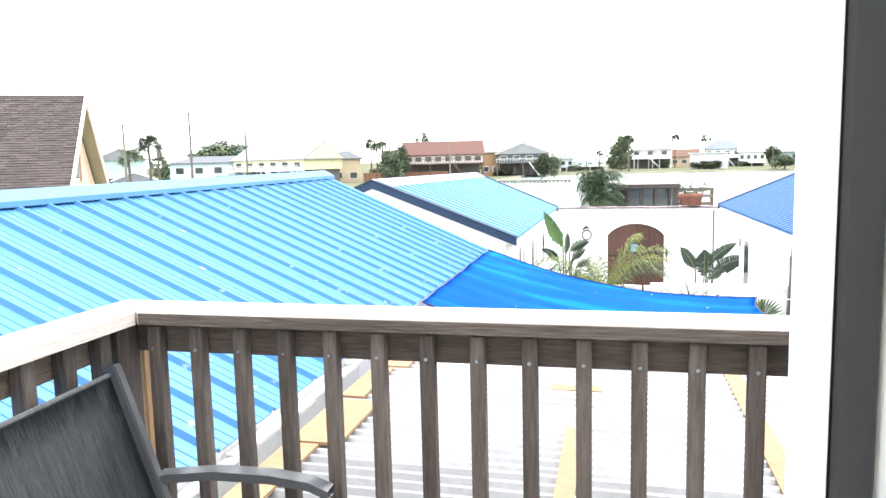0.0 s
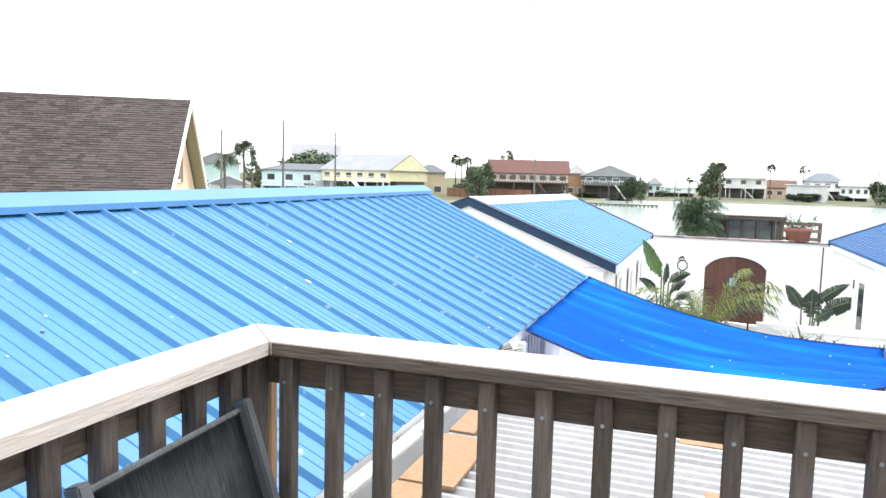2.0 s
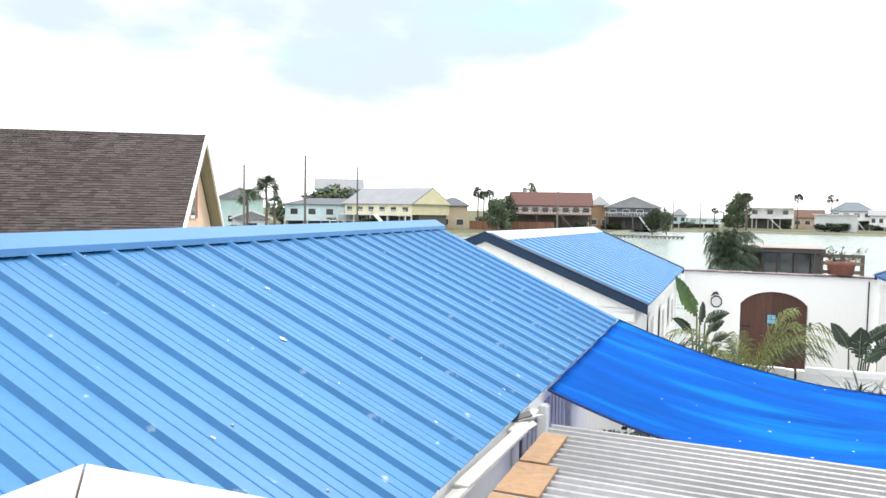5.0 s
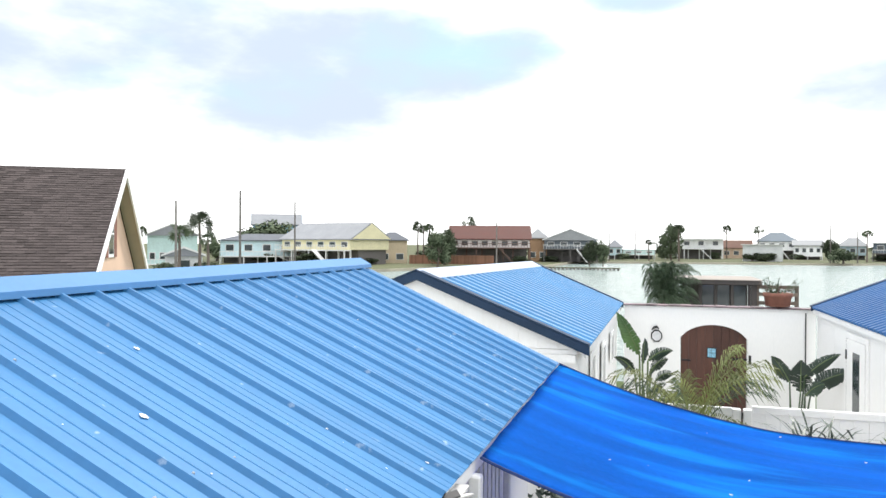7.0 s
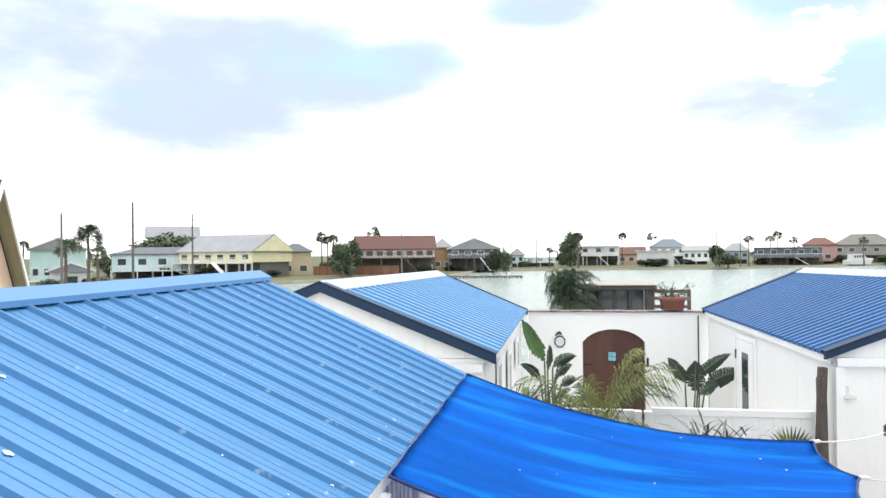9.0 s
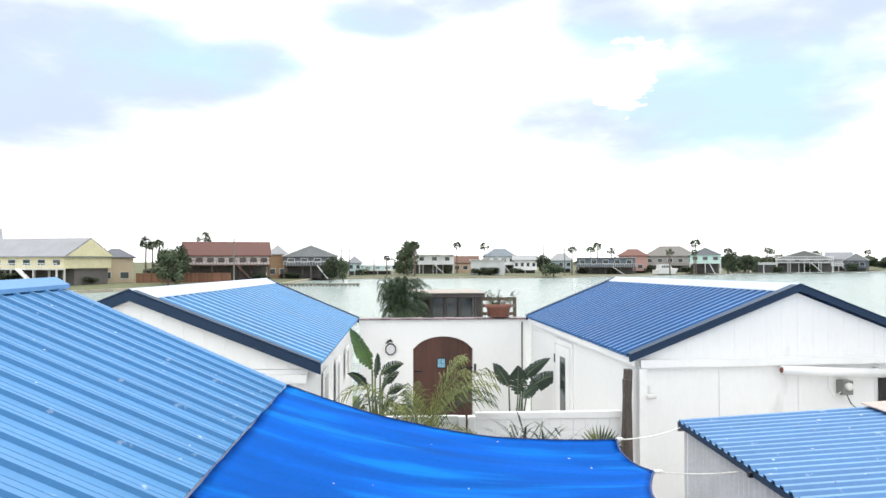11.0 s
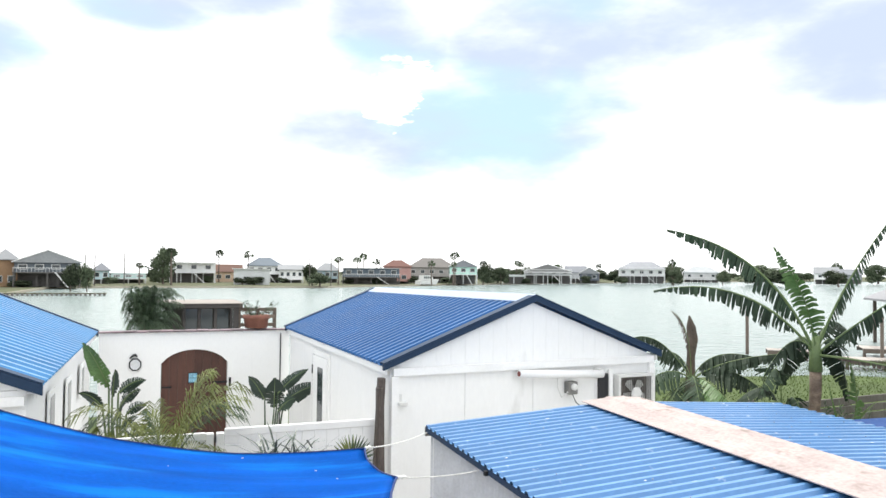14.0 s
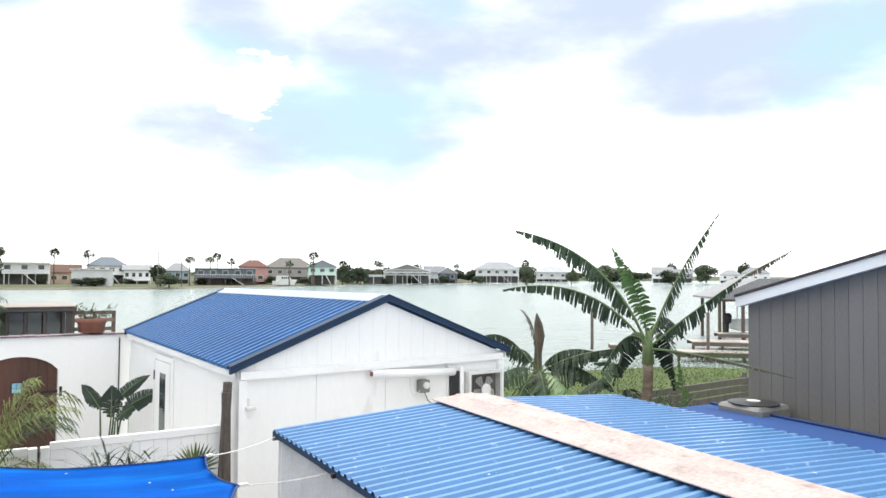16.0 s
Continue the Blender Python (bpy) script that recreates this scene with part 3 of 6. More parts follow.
wd = part("door", bbox(DOORX(3.5) - 0.05, y0, -3.45, DOORX(3.5) - 0.012, y0 + 0.87, -1.12, 0.004), M_TRIM, right_b, "narrow white door with a tall glass strip")
part("door_gap", bbox(DOORX(3.5) - 0.046, y0 + 0.875, -3.45, DOORX(3.5) - 0.008, y0 + 0.888, -1.12), M_BLACK, right_b)
part("glass_strip", bbox(DOORX(3.5) - 0.056, y0 + 0.23, -2.9, DOORX(3.5) - 0.048, y0 + 0.54, -1.30), M_GLASS, wd)
part("hinge", bbox(DOORX(3.5) - 0.062, y0 + 0.84, -2.6, DOORX(3.5) - 0.046, y0 + 0.89, -2.45), M_IRON, wd)
part("hinge", bbox(DOORX(3.5) - 0.062, y0 + 0.84, -1.45, DOORX(3.5) - 0.046, y0 + 0.89, -1.30), M_IRON, wd)
for ya, yb, za, zb in ((y0 - 0.11, y0 - 0.02, -3.45, -1.02), (y0 + 0.89, y0 + 0.98, -3.45, -1.02), (y0 - 0.015, y0 + 0.885, -1.11, -1.02)):
    part("door_frame", bbox(DOORX(3.5) - 0.04, ya, za, DOORX(3.5) - 0.012, yb, zb), M_TRIM, right_b)
fl = part("floodlight", bbox(-0.03, -0.10, -0.03, 0.10, 0, 0.015, 0.008, pose(-2.06, 0.04, -1.33)), M_APPL, right_b, "small white wall lamp")
part("bracket", bbox(-2.09, -0.01, -1.33, -2.03, 0.05, -1.22), M_APPL, fl)
# window opening with the fan
wf = part("window", bbox(1.13, 0.0, -1.75, 1.29, 0.07, -1.12), M_BLACK, right_b, "dark window slot")
part("window_frame", bbox(1.30, -0.01, -1.75, 1.37, 0.055, -1.06), M_TRIM, right_b)
part("window_frame", bbox(2.09, -0.03, -1.75, 2.15, 0.055, -1.06), M_TRIM, right_b)

fan = thing("box_fan", "white square box fan with pale blades in a window", "fan", RIGHT @ pose(1.745, -0.02, -1.43))
bm = bmesh.new()
for x0, z0, x1, z1 in ((-0.33, -0.29, 0.33, -0.25), (-0.33, 0.25, 0.33, 0.29), (-0.33, -0.25, -0.29, 0.25), (0.29, -0.25, 0.33, 0.25)):
    box(bm, x0, -0.07, z0, x1, 0.05, z1)
part("housing", bm, M_APPL, fan)
bm = bmesh.new()
for i in range(17):
    x = -0.28 + i * 0.035
    tube(bm, [(x, -0.06, -0.25), (x, -0.065, 0.25)], 0.0022, 4)
part("grille", bm, M_IRON, fan)
bm = bmesh.new()
lathe(bm, [(0.095, -0.01), (0.095, 0.01), (0.06, 0.02)], 14)
bmesh.ops.transform(bm, matrix=pose(0, -0.07, 0.0, 90), verts=bm.verts[:])
part("hub", bm, M_APPL, fan)
for k in range(5):
    bm = bmesh.new()
    prof = [(0.05, -0.03), (0.20, -0.07), (0.23, 0.0), (0.20, 0.06), (0.05, 0.03)]
    vs = [bm.verts.new((x, 0.01 + 0.2 * z, z)) for x, z in prof]
    bm.faces.new(vs)
    bmesh.ops.solidify(bm, geom=bm.faces[:], thickness=0.004)
    bmesh.ops.transform(bm, matrix=pose(0, -0.02, 0.0, 0, k * 72 + 20, 0), verts=bm.verts[:])
    part("blade", bm, M_APPL, fan)
part("back_shade", bbox(-0.288, 0.045, -0.248, 0.288, 0.05, 0.248), M_GREYW, fan, "dark room behind the fan")

roll = thing("rolled_awning", "white rolled awning tube fixed along the wall", "awning", RIGHT)
bm = bmesh.new()
tube(bm, [(-0.30, -0.08, -1.035), (0.4, -0.08, -1.075), (1.12, -0.08, -1.105)], 0.058, 10)
part("tube", bm, M_VINYL, roll, smooth=True)
bm = bmesh.new()
tube(bm, [(-0.315, -0.08, -1.034), (-0.305, -0.08, -1.035)], 0.036, 12)
part("end_ring", bm, M_RED, roll, "red end ring")
part("bracket", bbox(-0.28, -0.09, -1.01, -0.24, 0.04, -0.98), M_APPL, roll)
part("bracket", bbox(1.05, -0.09, -1.085, 1.09, 0.04, -1.03), M_APPL, roll)
meter = thing("meter_box", "grey electric meter box with black cables", "meter", RIGHT @ pose(0.605, 0.0, -1.285))
part("case", bbox(-0.075, -0.09, -0.09, 0.075, 0.05, 0.09, 0.01), M_ACG, meter)
bm = bmesh.new()
lathe(bm, [(0.05, 0), (0.05, 0.03), (0.03, 0.045)], 12)
bmesh.ops.transform(bm, matrix=pose(0, -0.09, 0.02, 90), verts=bm.verts[:])
part("dial", bm, M_APPL, meter)
for pts, mt in (([(0.0, -0.06, -0.09), (0.04, -0.08, -0.2), (0.16, -0.1, -0.3), (0.3, -0.12, -0.34)], M_BLACK), ([(-0.07, -0.05, -0.05), (-0.2, -0.07, -0.12), (-0.26, -0.06, 0.02), (-0.27, -0.07, 0.22)], M_APPL)):
    bm = bmesh.new()
    tube(bm, pts, 0.007, 5)
    part("cable", bm, mt, meter)

# weathered posts leaning at the corner of the right building
for i, (x, lean) in enumerate(((2.88, 2.4), (3.0, -1.0))):
    p = thing("timber_post", "grey weathered timber post leaning at a building corner", "post", pose(x, 11.18 - i * 0.02 + 0.05, 0, 0, lean, 5))
    part("post", bbox(-0.045, -0.045, 0, 0.045, 0.045, 2.55 - 0.12 * i, 0.008), M_WOOD, p)

# ---------- back wall with the arched door ----------
bw = thing("wall_north", "white courtyard wall with a brown arched door", "wall", pose(0, 0, 0), kind="structure")
DX0, DX1, SPR, CROWN, WY = 0.37, 1.63, 1.92, 2.38, 17.5


def arch(x):
    c, h = (DX0 + DX1) / 2, (DX1 - DX0) / 2
    return SPR + (CROWN - SPR) * math.sqrt(max(0, 1 - ((x - c) / (h * 1.10)) ** 2)) - 0.05


xs = [DX0 + (DX1 - DX0) * i / 12 for i in range(13)]
part("wall_panel", bbox(-0.74, WY, 0, DX0, WY + 0.2, 2.68), M_WHITE, bw)
part("wall_panel", bbox(DX1, WY, 0, 2.86, WY + 0.2, 2.68), M_WHITE, bw)
part("wall_panel", prism([(x, arch(x)) for x in xs] + [(DX1, 2.68), (DX0, 2.68)], WY, WY + 0.2), M_WHITE, bw)
part("joint_strip", bbox(2.665, WY - 0.012, 0, 2.688, WY, 2.62), M_BLACK, bw)
for x in (-0.1, 2.1):
    part("joint_strip", bbox(x, WY - 0.004, 0, x + 0.012, WY, 2.66), M_TRIM, bw)
for i in range(16):
    x = -0.76 + i * 0.224
    part("coping_tile", bbox(x, WY - 0.06, 2.684, x + 0.218, WY + 0.26, 2.708 + 0.003 * (i % 3), 0.005), M_BRICK, bw)

door = thing("door_1", "dark brown plank door with an arched top", "door", pose(0, WY + 0.05, 0), kind="structure")
npl = 8
for i in range(npl):
    x0, x1 = DX0 + 0.008 + (DX1 - DX0 - 0.016) * i / npl, DX0 + 0.008 + (DX1 - DX0 - 0.016) * (i + 1) / npl - 0.004
    part("plank", prism([(x0, 0.05), (x1, 0.05), (x1, arch(x1) - 0.006), (x0, arch(x0) - 0.006)], 0, 0.05), M_DOOR, door)
for z in (0.5, 1.66):
    part("strap_hinge", bbox(DX1 - 0.28, -0.012, z - 0.02, DX1 + 0.02, -0.002, z + 0.02), M_IRON, door)
    part("hinge_plate", bbox(DX1 + 0.025, -0.062, z - 0.09, DX1 + 0.07, -0.052, z + 0.09), M_IRON, door)
part("latch", bbox(DX0 + 0.02, -0.02, 1.58, DX0 + 0.2, -0.002, 1.61), M_IRON, door)
tl = part("tile_frame", bbox(0.88, -0.02, 1.66, 1.06, -0.002, 1.87), M_IRON, door)
for i in range(2):
    for j in range(2):
        part("tile", bbox(0.893 + i * 0.079, -0.026, 1.675 + j * 0.093, 0.966 + i * 0.079, -0.021, 1.760 + j * 0.093), M_TILE, tl, "blue and white painted tile")

plaque = thing("wall_plaque", "small metal wall plaque with a bird on top", "plaque", pose(-0.095, WY - 0.025, 2.07))
oct_pts = [(0.12 * math.cos(a), 0.13 * math.sin(a)) for a in [radians(22.5 + 45 * k) for k in range(8)]]
part("rim", prism(oct_pts, -0.005, 0.025), M_IRON, plaque)
part("panel", prism([(x * 0.8, z * 0.8) for x, z in oct_pts], -0.012, -0.006), M_GALV, plaque)
bm = bmesh.new()
tube(bm, [(-0.1, 0, 0.12), (-0.05, -0.01, 0.17), (0.0, -0.01, 0.19), (0.04, -0.01, 0.15)], [0.008, 0.022, 0.026, 0.01], 6)
part("bird_shape", bm, M_IRON, plaque)

# ---------- white vinyl fence with a gate ----------
FY = 11.36
fence = thing("fence", "white vinyl privacy fence across the courtyard", "fence", pose(0, FY, 0))
for x0, x1, zt in ((-0.95, 0.84, 1.97), (1.06, 2.93, 2.005)):
    part("top_rail", bbox(x0, -0.03, zt - 0.09, x1, 0.03, zt, 0.006), M_VINYL, fence)
    part("bottom_rail", bbox(x0, -0.03, 0.1, x1, 0.03, 0.22), M_VINYL, fence)
    n = round((x1 - x0) / 0.15)
    for i in range(n):
        a = x0 + (x1 - x0) * i / n
        part("board", bbox(a + 0.002, -0.012, 0.22, a + (x1 - x0) / n - 0.002, 0.012, zt - 0.09), M_VINYL, fence)
for x in (0.89, 1.01):
    part("post", bbox(x - 0.045, -0.05, 0, x + 0.045, 0.05, 1.96, 0.006), M_VINYL, fence)
part("hinge", bbox(0.94, -0.06, 1.86, 0.96, -0.03, 1.93), M_IRON, fence)

# ---------- balcony ----------
DZ = 2.45
deck = thing("deck", "small wooden balcony floor of weathered planks", "floor", pose(0, 0, DZ), kind="structure")
for i in range(13):
    part("plank", bbox(-0.70, 0.215 + i * 0.142, -0.038, 1.05, 0.350 + i * 0.142, 0, 0.003), M_WOODH, deck)
part("joist", bbox(-0.70, 2.03, -0.25, 1.05, 2.068, -0.04), M_WOODH, deck)
part("joist", bbox(-0.70, 0.25, -0.25, -0.66, 2.028, -0.04), M_WOODH, deck)
for x in (-0.66, 0.92):
    part("support_post", bbox(x, 1.93, -DZ, x + 0.09, 2.02, -0.04), M_WOOD, deck)

rail = thing("balcony_railing", "weathered brown timber railing with a sun-bleached top board", "railing", pose(0, 0, DZ))
T = 1.05


def top_board(pts, wood, name="top_rail"):
    part(name, prism(pts, T - 0.032, T, "xy"), wood, rail, "sun-bleached top board")


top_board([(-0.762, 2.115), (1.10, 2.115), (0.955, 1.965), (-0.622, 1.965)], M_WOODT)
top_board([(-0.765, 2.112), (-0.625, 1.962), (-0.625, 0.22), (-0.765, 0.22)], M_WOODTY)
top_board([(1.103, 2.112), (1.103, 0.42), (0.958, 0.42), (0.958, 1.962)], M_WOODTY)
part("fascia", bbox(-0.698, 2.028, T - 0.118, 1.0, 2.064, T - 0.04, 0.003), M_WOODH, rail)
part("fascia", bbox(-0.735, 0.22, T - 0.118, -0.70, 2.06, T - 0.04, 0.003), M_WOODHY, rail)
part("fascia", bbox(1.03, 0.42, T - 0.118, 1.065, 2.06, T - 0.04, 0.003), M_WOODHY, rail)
# thin dark strip paints shade onto the weathered inner face of the board
part("rail_edge", bbox(-0.617, 1.9615, T - 0.031, 0.95, 1.9645, T - 0.003), M_WOODH, rail, "weathered edge of the top board, darkened for its shade")
part("bottom_rail", bbox(-0.60, 2.032, 0.08, 0.96, 2.062, 0.17, 0.003), M_WOODH, rail)
for i in range(13):
    x = -0.599 + i * 0.1215
    part("baluster", bbox(x - 0.0175, 1.990, -0.12, x + 0.0175, 2.026, T - 0.042, 0.003), M_WOOD, rail)
for i in range(14):
    y = 0.30 + i * 0.1225
    part("baluster", bbox(-0.698, y - 0.019, -0.12, -0.660, y + 0.019, T - 0.042, 0.003), M_WOOD, rail)
    if y > 0.5:
        part("baluster", bbox(0.990, y - 0.019, -0.12, 1.028, y + 0.019, T - 0.042, 0.003), M_WOOD, rail)
part("post", bbox(-0.698, 1.94, -0.2, -0.664, 2.026, T - 0.042, 0.004), M_WOOD, rail)
part("post", bbox(-0.728, 2.068, -0.2, -0.688, 2.102, T - 0.10, 0.004), M_WOODY, rail, "paler new wooden post")
part("post", bbox(0.945, 1.94, -0.2, 1.028, 2.026, T - 0.042, 0.004), M_WOOD, rail)
bm = bmesh.new()
for i in range(13):
    lathe(bm, [(0.005, 0), (0.004, 0.003)], 6, (0, 0, 0))
    bmesh.ops.transform(bm, matrix=pose(-0.599 + i * 0.1215, 1.988, T - 0.1, 90), verts=bm.verts[-12:])
part("screw_head", bm, M_SCREW, rail)["kind"] = "stuff"

# open door leaf and house wall behind the balcony
hw_ = thing("wall_south", "plain white house wall behind the balcony with a doorway", "wall", kind="structure")
for x0, z0, x1, z1 in ((-0.74, 0, 0.02, 5.2), (0.92, 0, 4.5, 5.2), (0.02, 4.55, 0.92, 5.2), (0.02, 0, 0.92, 2.44)):
    part("wall_panel", bbox(x0, -0.05, z0, x1, 0.12, z1), M_WHITE, hw_)
part("wall_panel", bbox(-0.74, -3.0, 0, -0.70, -0.06, 5.2), M_WHITE, hw_)
part("wall_panel", bbox(0.0, -1.6, 2.4, 1.2, -1.5, 4.7), M_TAN, hw_)
leaf = thing("door_2", "open white balcony door with a dark edge seal", "door", pose(0.688, 0.85, DZ, 0, 0, -70), kind="structure")
part("leaf", bbox(0.012, 0.018, 0.02, 0.76, 0.06, 2.05, 0.003), M_TRIM, leaf)
part("edge_seal", bbox(0.0, -0.012, 0.02, 0.03, 0.016, 2.05, 0.003), M_BLACK, leaf, "dark rubber edge seal")
part("edge_strip", bbox(0.002, -0.026, 0.02, 0.03, -0.014, 2.05, 0.003), M_TRIM, leaf)


# ---------- chairs ----------
def patio_chair(m):
    ch = thing("patio_chair", "charcoal sling patio chair with a grey metal frame", "chair", m, "chairs on the balcony")
    # local: x forward, y to the left, z up; back plane leans backwards
    b0, b1 = Vector((-0.12, 0, 0.38)), Vector((-0.295, 0, 0.912))
    for s in (-1, 1):
        bm = bmesh.new()
        tube(bm, [(-0.36, s * 0.27, 0.0), (-0.20, s * 0.27, 0.3), (b0.x, s * 0.27, 0.40)], 0.014, 8)
        part("back_leg", bm, M_ALU, ch)
        bm = bmesh.new()
        tube(bm, [(0.28, s * 0.27, 0.0), (0.26, s * 0.275, 0.3), (0.235, s * 0.28, 0.63)], 0.014, 8)
        part("front_leg", bm, M_ALU, ch)
        bm = bmesh.new()
        box(bm, -0.012, -0.016, 0, 0.022, 0.016, (b1 - b0).length + 0.02)
        lean = math.degrees(math.atan2(b1.x - b0.x, b1.z - b0.z))
        bmesh.ops.transform(bm, matrix=pose(b0.x, s * 0.265, b0.z, 0, lean, 0), verts=bm.verts[:])
        bmesh.ops.bevel(bm, geom=bm.edges[:], offset=0.004, segments=2, affect="EDGES")
        part("back_post", bm, M_ALU, ch)
        bm = bmesh.new()
        pts = [(-0.20, s * 0.285, 0.655), (-0.05, s * 0.29, 0.672), (0.10, s * 0.29, 0.670), (0.20, s * 0.285, 0.660), (0.25, s * 0.28, 0.642)]
        for (xa, ya, za), (xb, yb, zb) in zip(pts, pts[1:]):
            v = [bm.verts.new(p) for p in ((xa, ya - 0.025, za), (xb, yb - 0.025, zb), (xb, yb + 0.025, zb), (xa, ya + 0.025, za))]
            u = [bm.verts.new((p.co.x, p.co.y, p.co.z - 0.022)) for p in v]
            for f in ((v[0], v[1], v[2], v[3]), (u[3], u[2], u[1], u[0]), (v[1], v[0], u[0], u[1]), (v[3], v[2], u[2], u[3])):
                bm.faces.new(f)
        part("armrest", bm, M_ALU, ch)
        bm = bmesh.new()
        tube(bm, [(-0.12, s * 0.26, 0.40), (0.25, s * 0.26, 0.42)], 0.014, 8)
        part("seat_rail", bm, M_ALU, ch)
    def sling(name, prof):
        bm = bmesh.new()
        rows = []
        for x, z in prof:
            rows.append([bm.verts.new((x - 0.012 * (1 - (2 * k / 8 - 1) ** 2), -0.25 + 0.5 * k / 8, z)) for k in range(9)])
        for r0, r1 in zip(rows, rows[1:]):
            for k in range(8):
                bm.faces.new((r0[k], r0[k + 1], r1[k + 1], r1[k]))
        bmesh.ops.solidify(bm, geom=bm.faces[:], thickness=0.004)
        part(name, bm, M_MESHF, ch, smooth=True)
    sling("backrest", [(b0.x + (b1.x - b0.x) * k / 6, b0.z + (b1.z - b0.z) * k / 6) for k in range(7)])
    sling("seat", [(-0.10 + 0.36 * k / 6, 0.40 - 0.03 * math.sin(k / 6 * math.pi) + 0.02 * k / 6) for k in range(7)])
    bm = bmesh.new()
    tube(bm, [(b1.x, -0.26, b1.z), (b1.x, 0.26, b1.z)], 0.007, 8)
    part("top_bar", bm, M_MESHF, ch)
    return ch


patio_chair(pose(-0.335, 1.662, DZ, 0, 0, 3) @ Matrix.Diagonal((1, 0.9, 1, 1)))
patio_chair(pose(-0.315, 1.03, DZ, 0, 0, 3) @ Matrix.Diagonal((1, 0.9, 1, 1)))

# ---------- low tin roof under the balcony ----------
tin = thing("tin_roof", "low patched roof of pale corrugated sheets", "roof", pose(0, 0, 0))
me = mesh_of("corrugated_sheet", sheet(0.76, 3.02, 10, "wave"), M_TIN)
for i in range(4):
    m = slope_matrix((-0.74, 5.22 - i * 0.755, 2.70 + 0.004 * (i % 2)), (0, -1, 0), (1, 0, -0.012))
    shared("corrugated_sheet", me, tin, m)
part("edge_beam", bbox(-0.74, 5.20, 2.56, 2.25, 5.24, 2.63), M_TRIM, tin)
for y0, y1, x1 in ((2.4, 3.0, -0.60), (3.02, 3.55, -0.52), (3.6, 4.1, -0.62), (4.13, 4.5, -0.55), (4.53, 4.98, -0.61)):
    part("plywood_patch", bbox(-0.74, y0, 2.728, x1, y1, 2.742), M_PLY, tin, "bare orange plywood strip")
for x0, y0, x1, y1 in ((0.25, 3.9, 0.5, 3.98), (1.12, 2.4, 1.2, 4.4), (0.36, 2.3, 0.43, 3.4)):
    part("plywood_patch", bbox(x0, y0, 2.724 - 0.012 * (x0 + 0.74), x1, y1, 2.738 - 0.012 * (x0 + 0.74)), M_PLY, tin, "bare orange plywood patch")
for x in (-0.6, 2.1):
    for y in (2.5, 5.1):
        part("support_post", bbox(x, y, 0, x + 0.09, y + 0.09, 2.56), M_TRIM, tin)
gut = thing("gutter", "broken white gutter boards along the blue roof's eave", "gutter", pose(-0.11, 0.04, -0.045))
rg = random.Random(4)
y = 2.2
while y < 5.15:
    ln = rg.uniform(0.5, 0.9)
    part("board", bbox(-0.035, 0, -0.02, 0.035, min(ln, 5.3 - y), 0.0, 0.003, pose(-0.765 + rg.uniform(-0.015, 0.015), y, 2.80 + rg.uniform(-0.01, 0.012), 0, rg.uniform(-14, 2), rg.uniform(-2.5, 2.5))), M_GUT, gut)
    y += ln * 0.93
part("board", bbox(-0.03, 0, 0, 0.03, 0.16, 0.012, 0.003, pose(-0.80, 5.02, 2.80, 6, -16, -48)), M_GUT, gut)
part("board", bbox(-0.018, 0, 0, 0.018, 0.15, 0.010, 0.003, pose(-0.735, 4.86, 2.79, 8, 22, -14)), M_GUT, gut)
part("torn_seal", bbox(-0.02, 0, 0, 0.02, 0.14, 0.01, 0.002, pose(-0.83, 4.98, 2.815, 10, 30, -40)), M_BLACK, gut, "torn black sealing strip")
part("downpipe", bbox(-0.83, 5.6, 0.1, -0.76, 5.67, 2.75, 0.01), M_TRIM, gut)

# ---------- blue shade sail ----------
sail = thing("shade_sail", "blue fabric shade sail sagging between roof and shed", "sail")
S00, S01 = Vector((-0.885, 5.70, 2.79)), Vector((-0.885, 8.74, 2.815))
S10, SMID, S11 = Vector((1.40, 5.45, 2.71)), Vector((1.985, 7.46, 2.36)), Vector((2.0, 8.43, 2.36))
NS = 36


def sail_side(v):
    """The free edge of the sail, tied at its middle and scalloped on both sides of that tie."""
    if v < 0.64:
        p, h = S10.lerp(SMID, v / 0.64), v / 0.64
    else:
        p, h = SMID.lerp(S11, (v - 0.64) / 0.36), (v - 0.64) / 0.36
    return p - Vector((0.07 * 4 * h * (1 - h), 0, 0.02 * 4 * h * (1 - h)))


bm = bmesh.new()
grid = []
for i in range(NS + 1):
    u, row = i / NS, []
    for j in range(NS + 1):
        v = j / NS
        p = S00.lerp(S01, v).lerp(sail_side(v), u)
        hollow = 4 * u * (1 - u)
        p.z -= (0.12 + 0.10 * (1 - v) ** 2) * hollow
        p.y += 0.10 * hollow * (0.5 - v) * 2 * (0.2 if v < 0.5 else 1.6)
        p.z += 0.012 * math.sin(9 * v + 4 * u) * hollow + 0.012 * noise.noise(Vector((u * 3, v * 9, 0))) + 0.008 * noise.noise(Vector((u * 6, v * 22, 3))) * hollow
        row.append(bm.verts.new(p))
    grid.append(row)
for i in range(NS):
    for j in range(NS):
        bm.faces.new((grid[i][j], grid[i + 1][j], grid[i + 1][j + 1], grid[i][j + 1]))
edges = [[grid[i][0].co.copy() for i in range(NS + 1)], [grid[i][NS].co.copy() for i in range(NS + 1)], [grid[NS][j].co.copy() for j in range(NS + 1)]]
spots = [[v.co.copy() for v in row] for row in grid]
SAIL_R, SAIL_F = grid[NS][int(NS * 0.64)].co.copy(), grid[NS][NS].co.copy()
bmesh.ops.solidify(bm, geom=bm.faces[:], thickness=0.003)
part("cloth", bm, M_SAIL, sail, smooth=True)
for e in edges:
    bm = bmesh.new()
    tube(bm, e, 0.009, 5)
    part("hem", bm, M_HEM, sail, "dark hem cord")
rng = random.Random(9)
bm = bmesh.new()
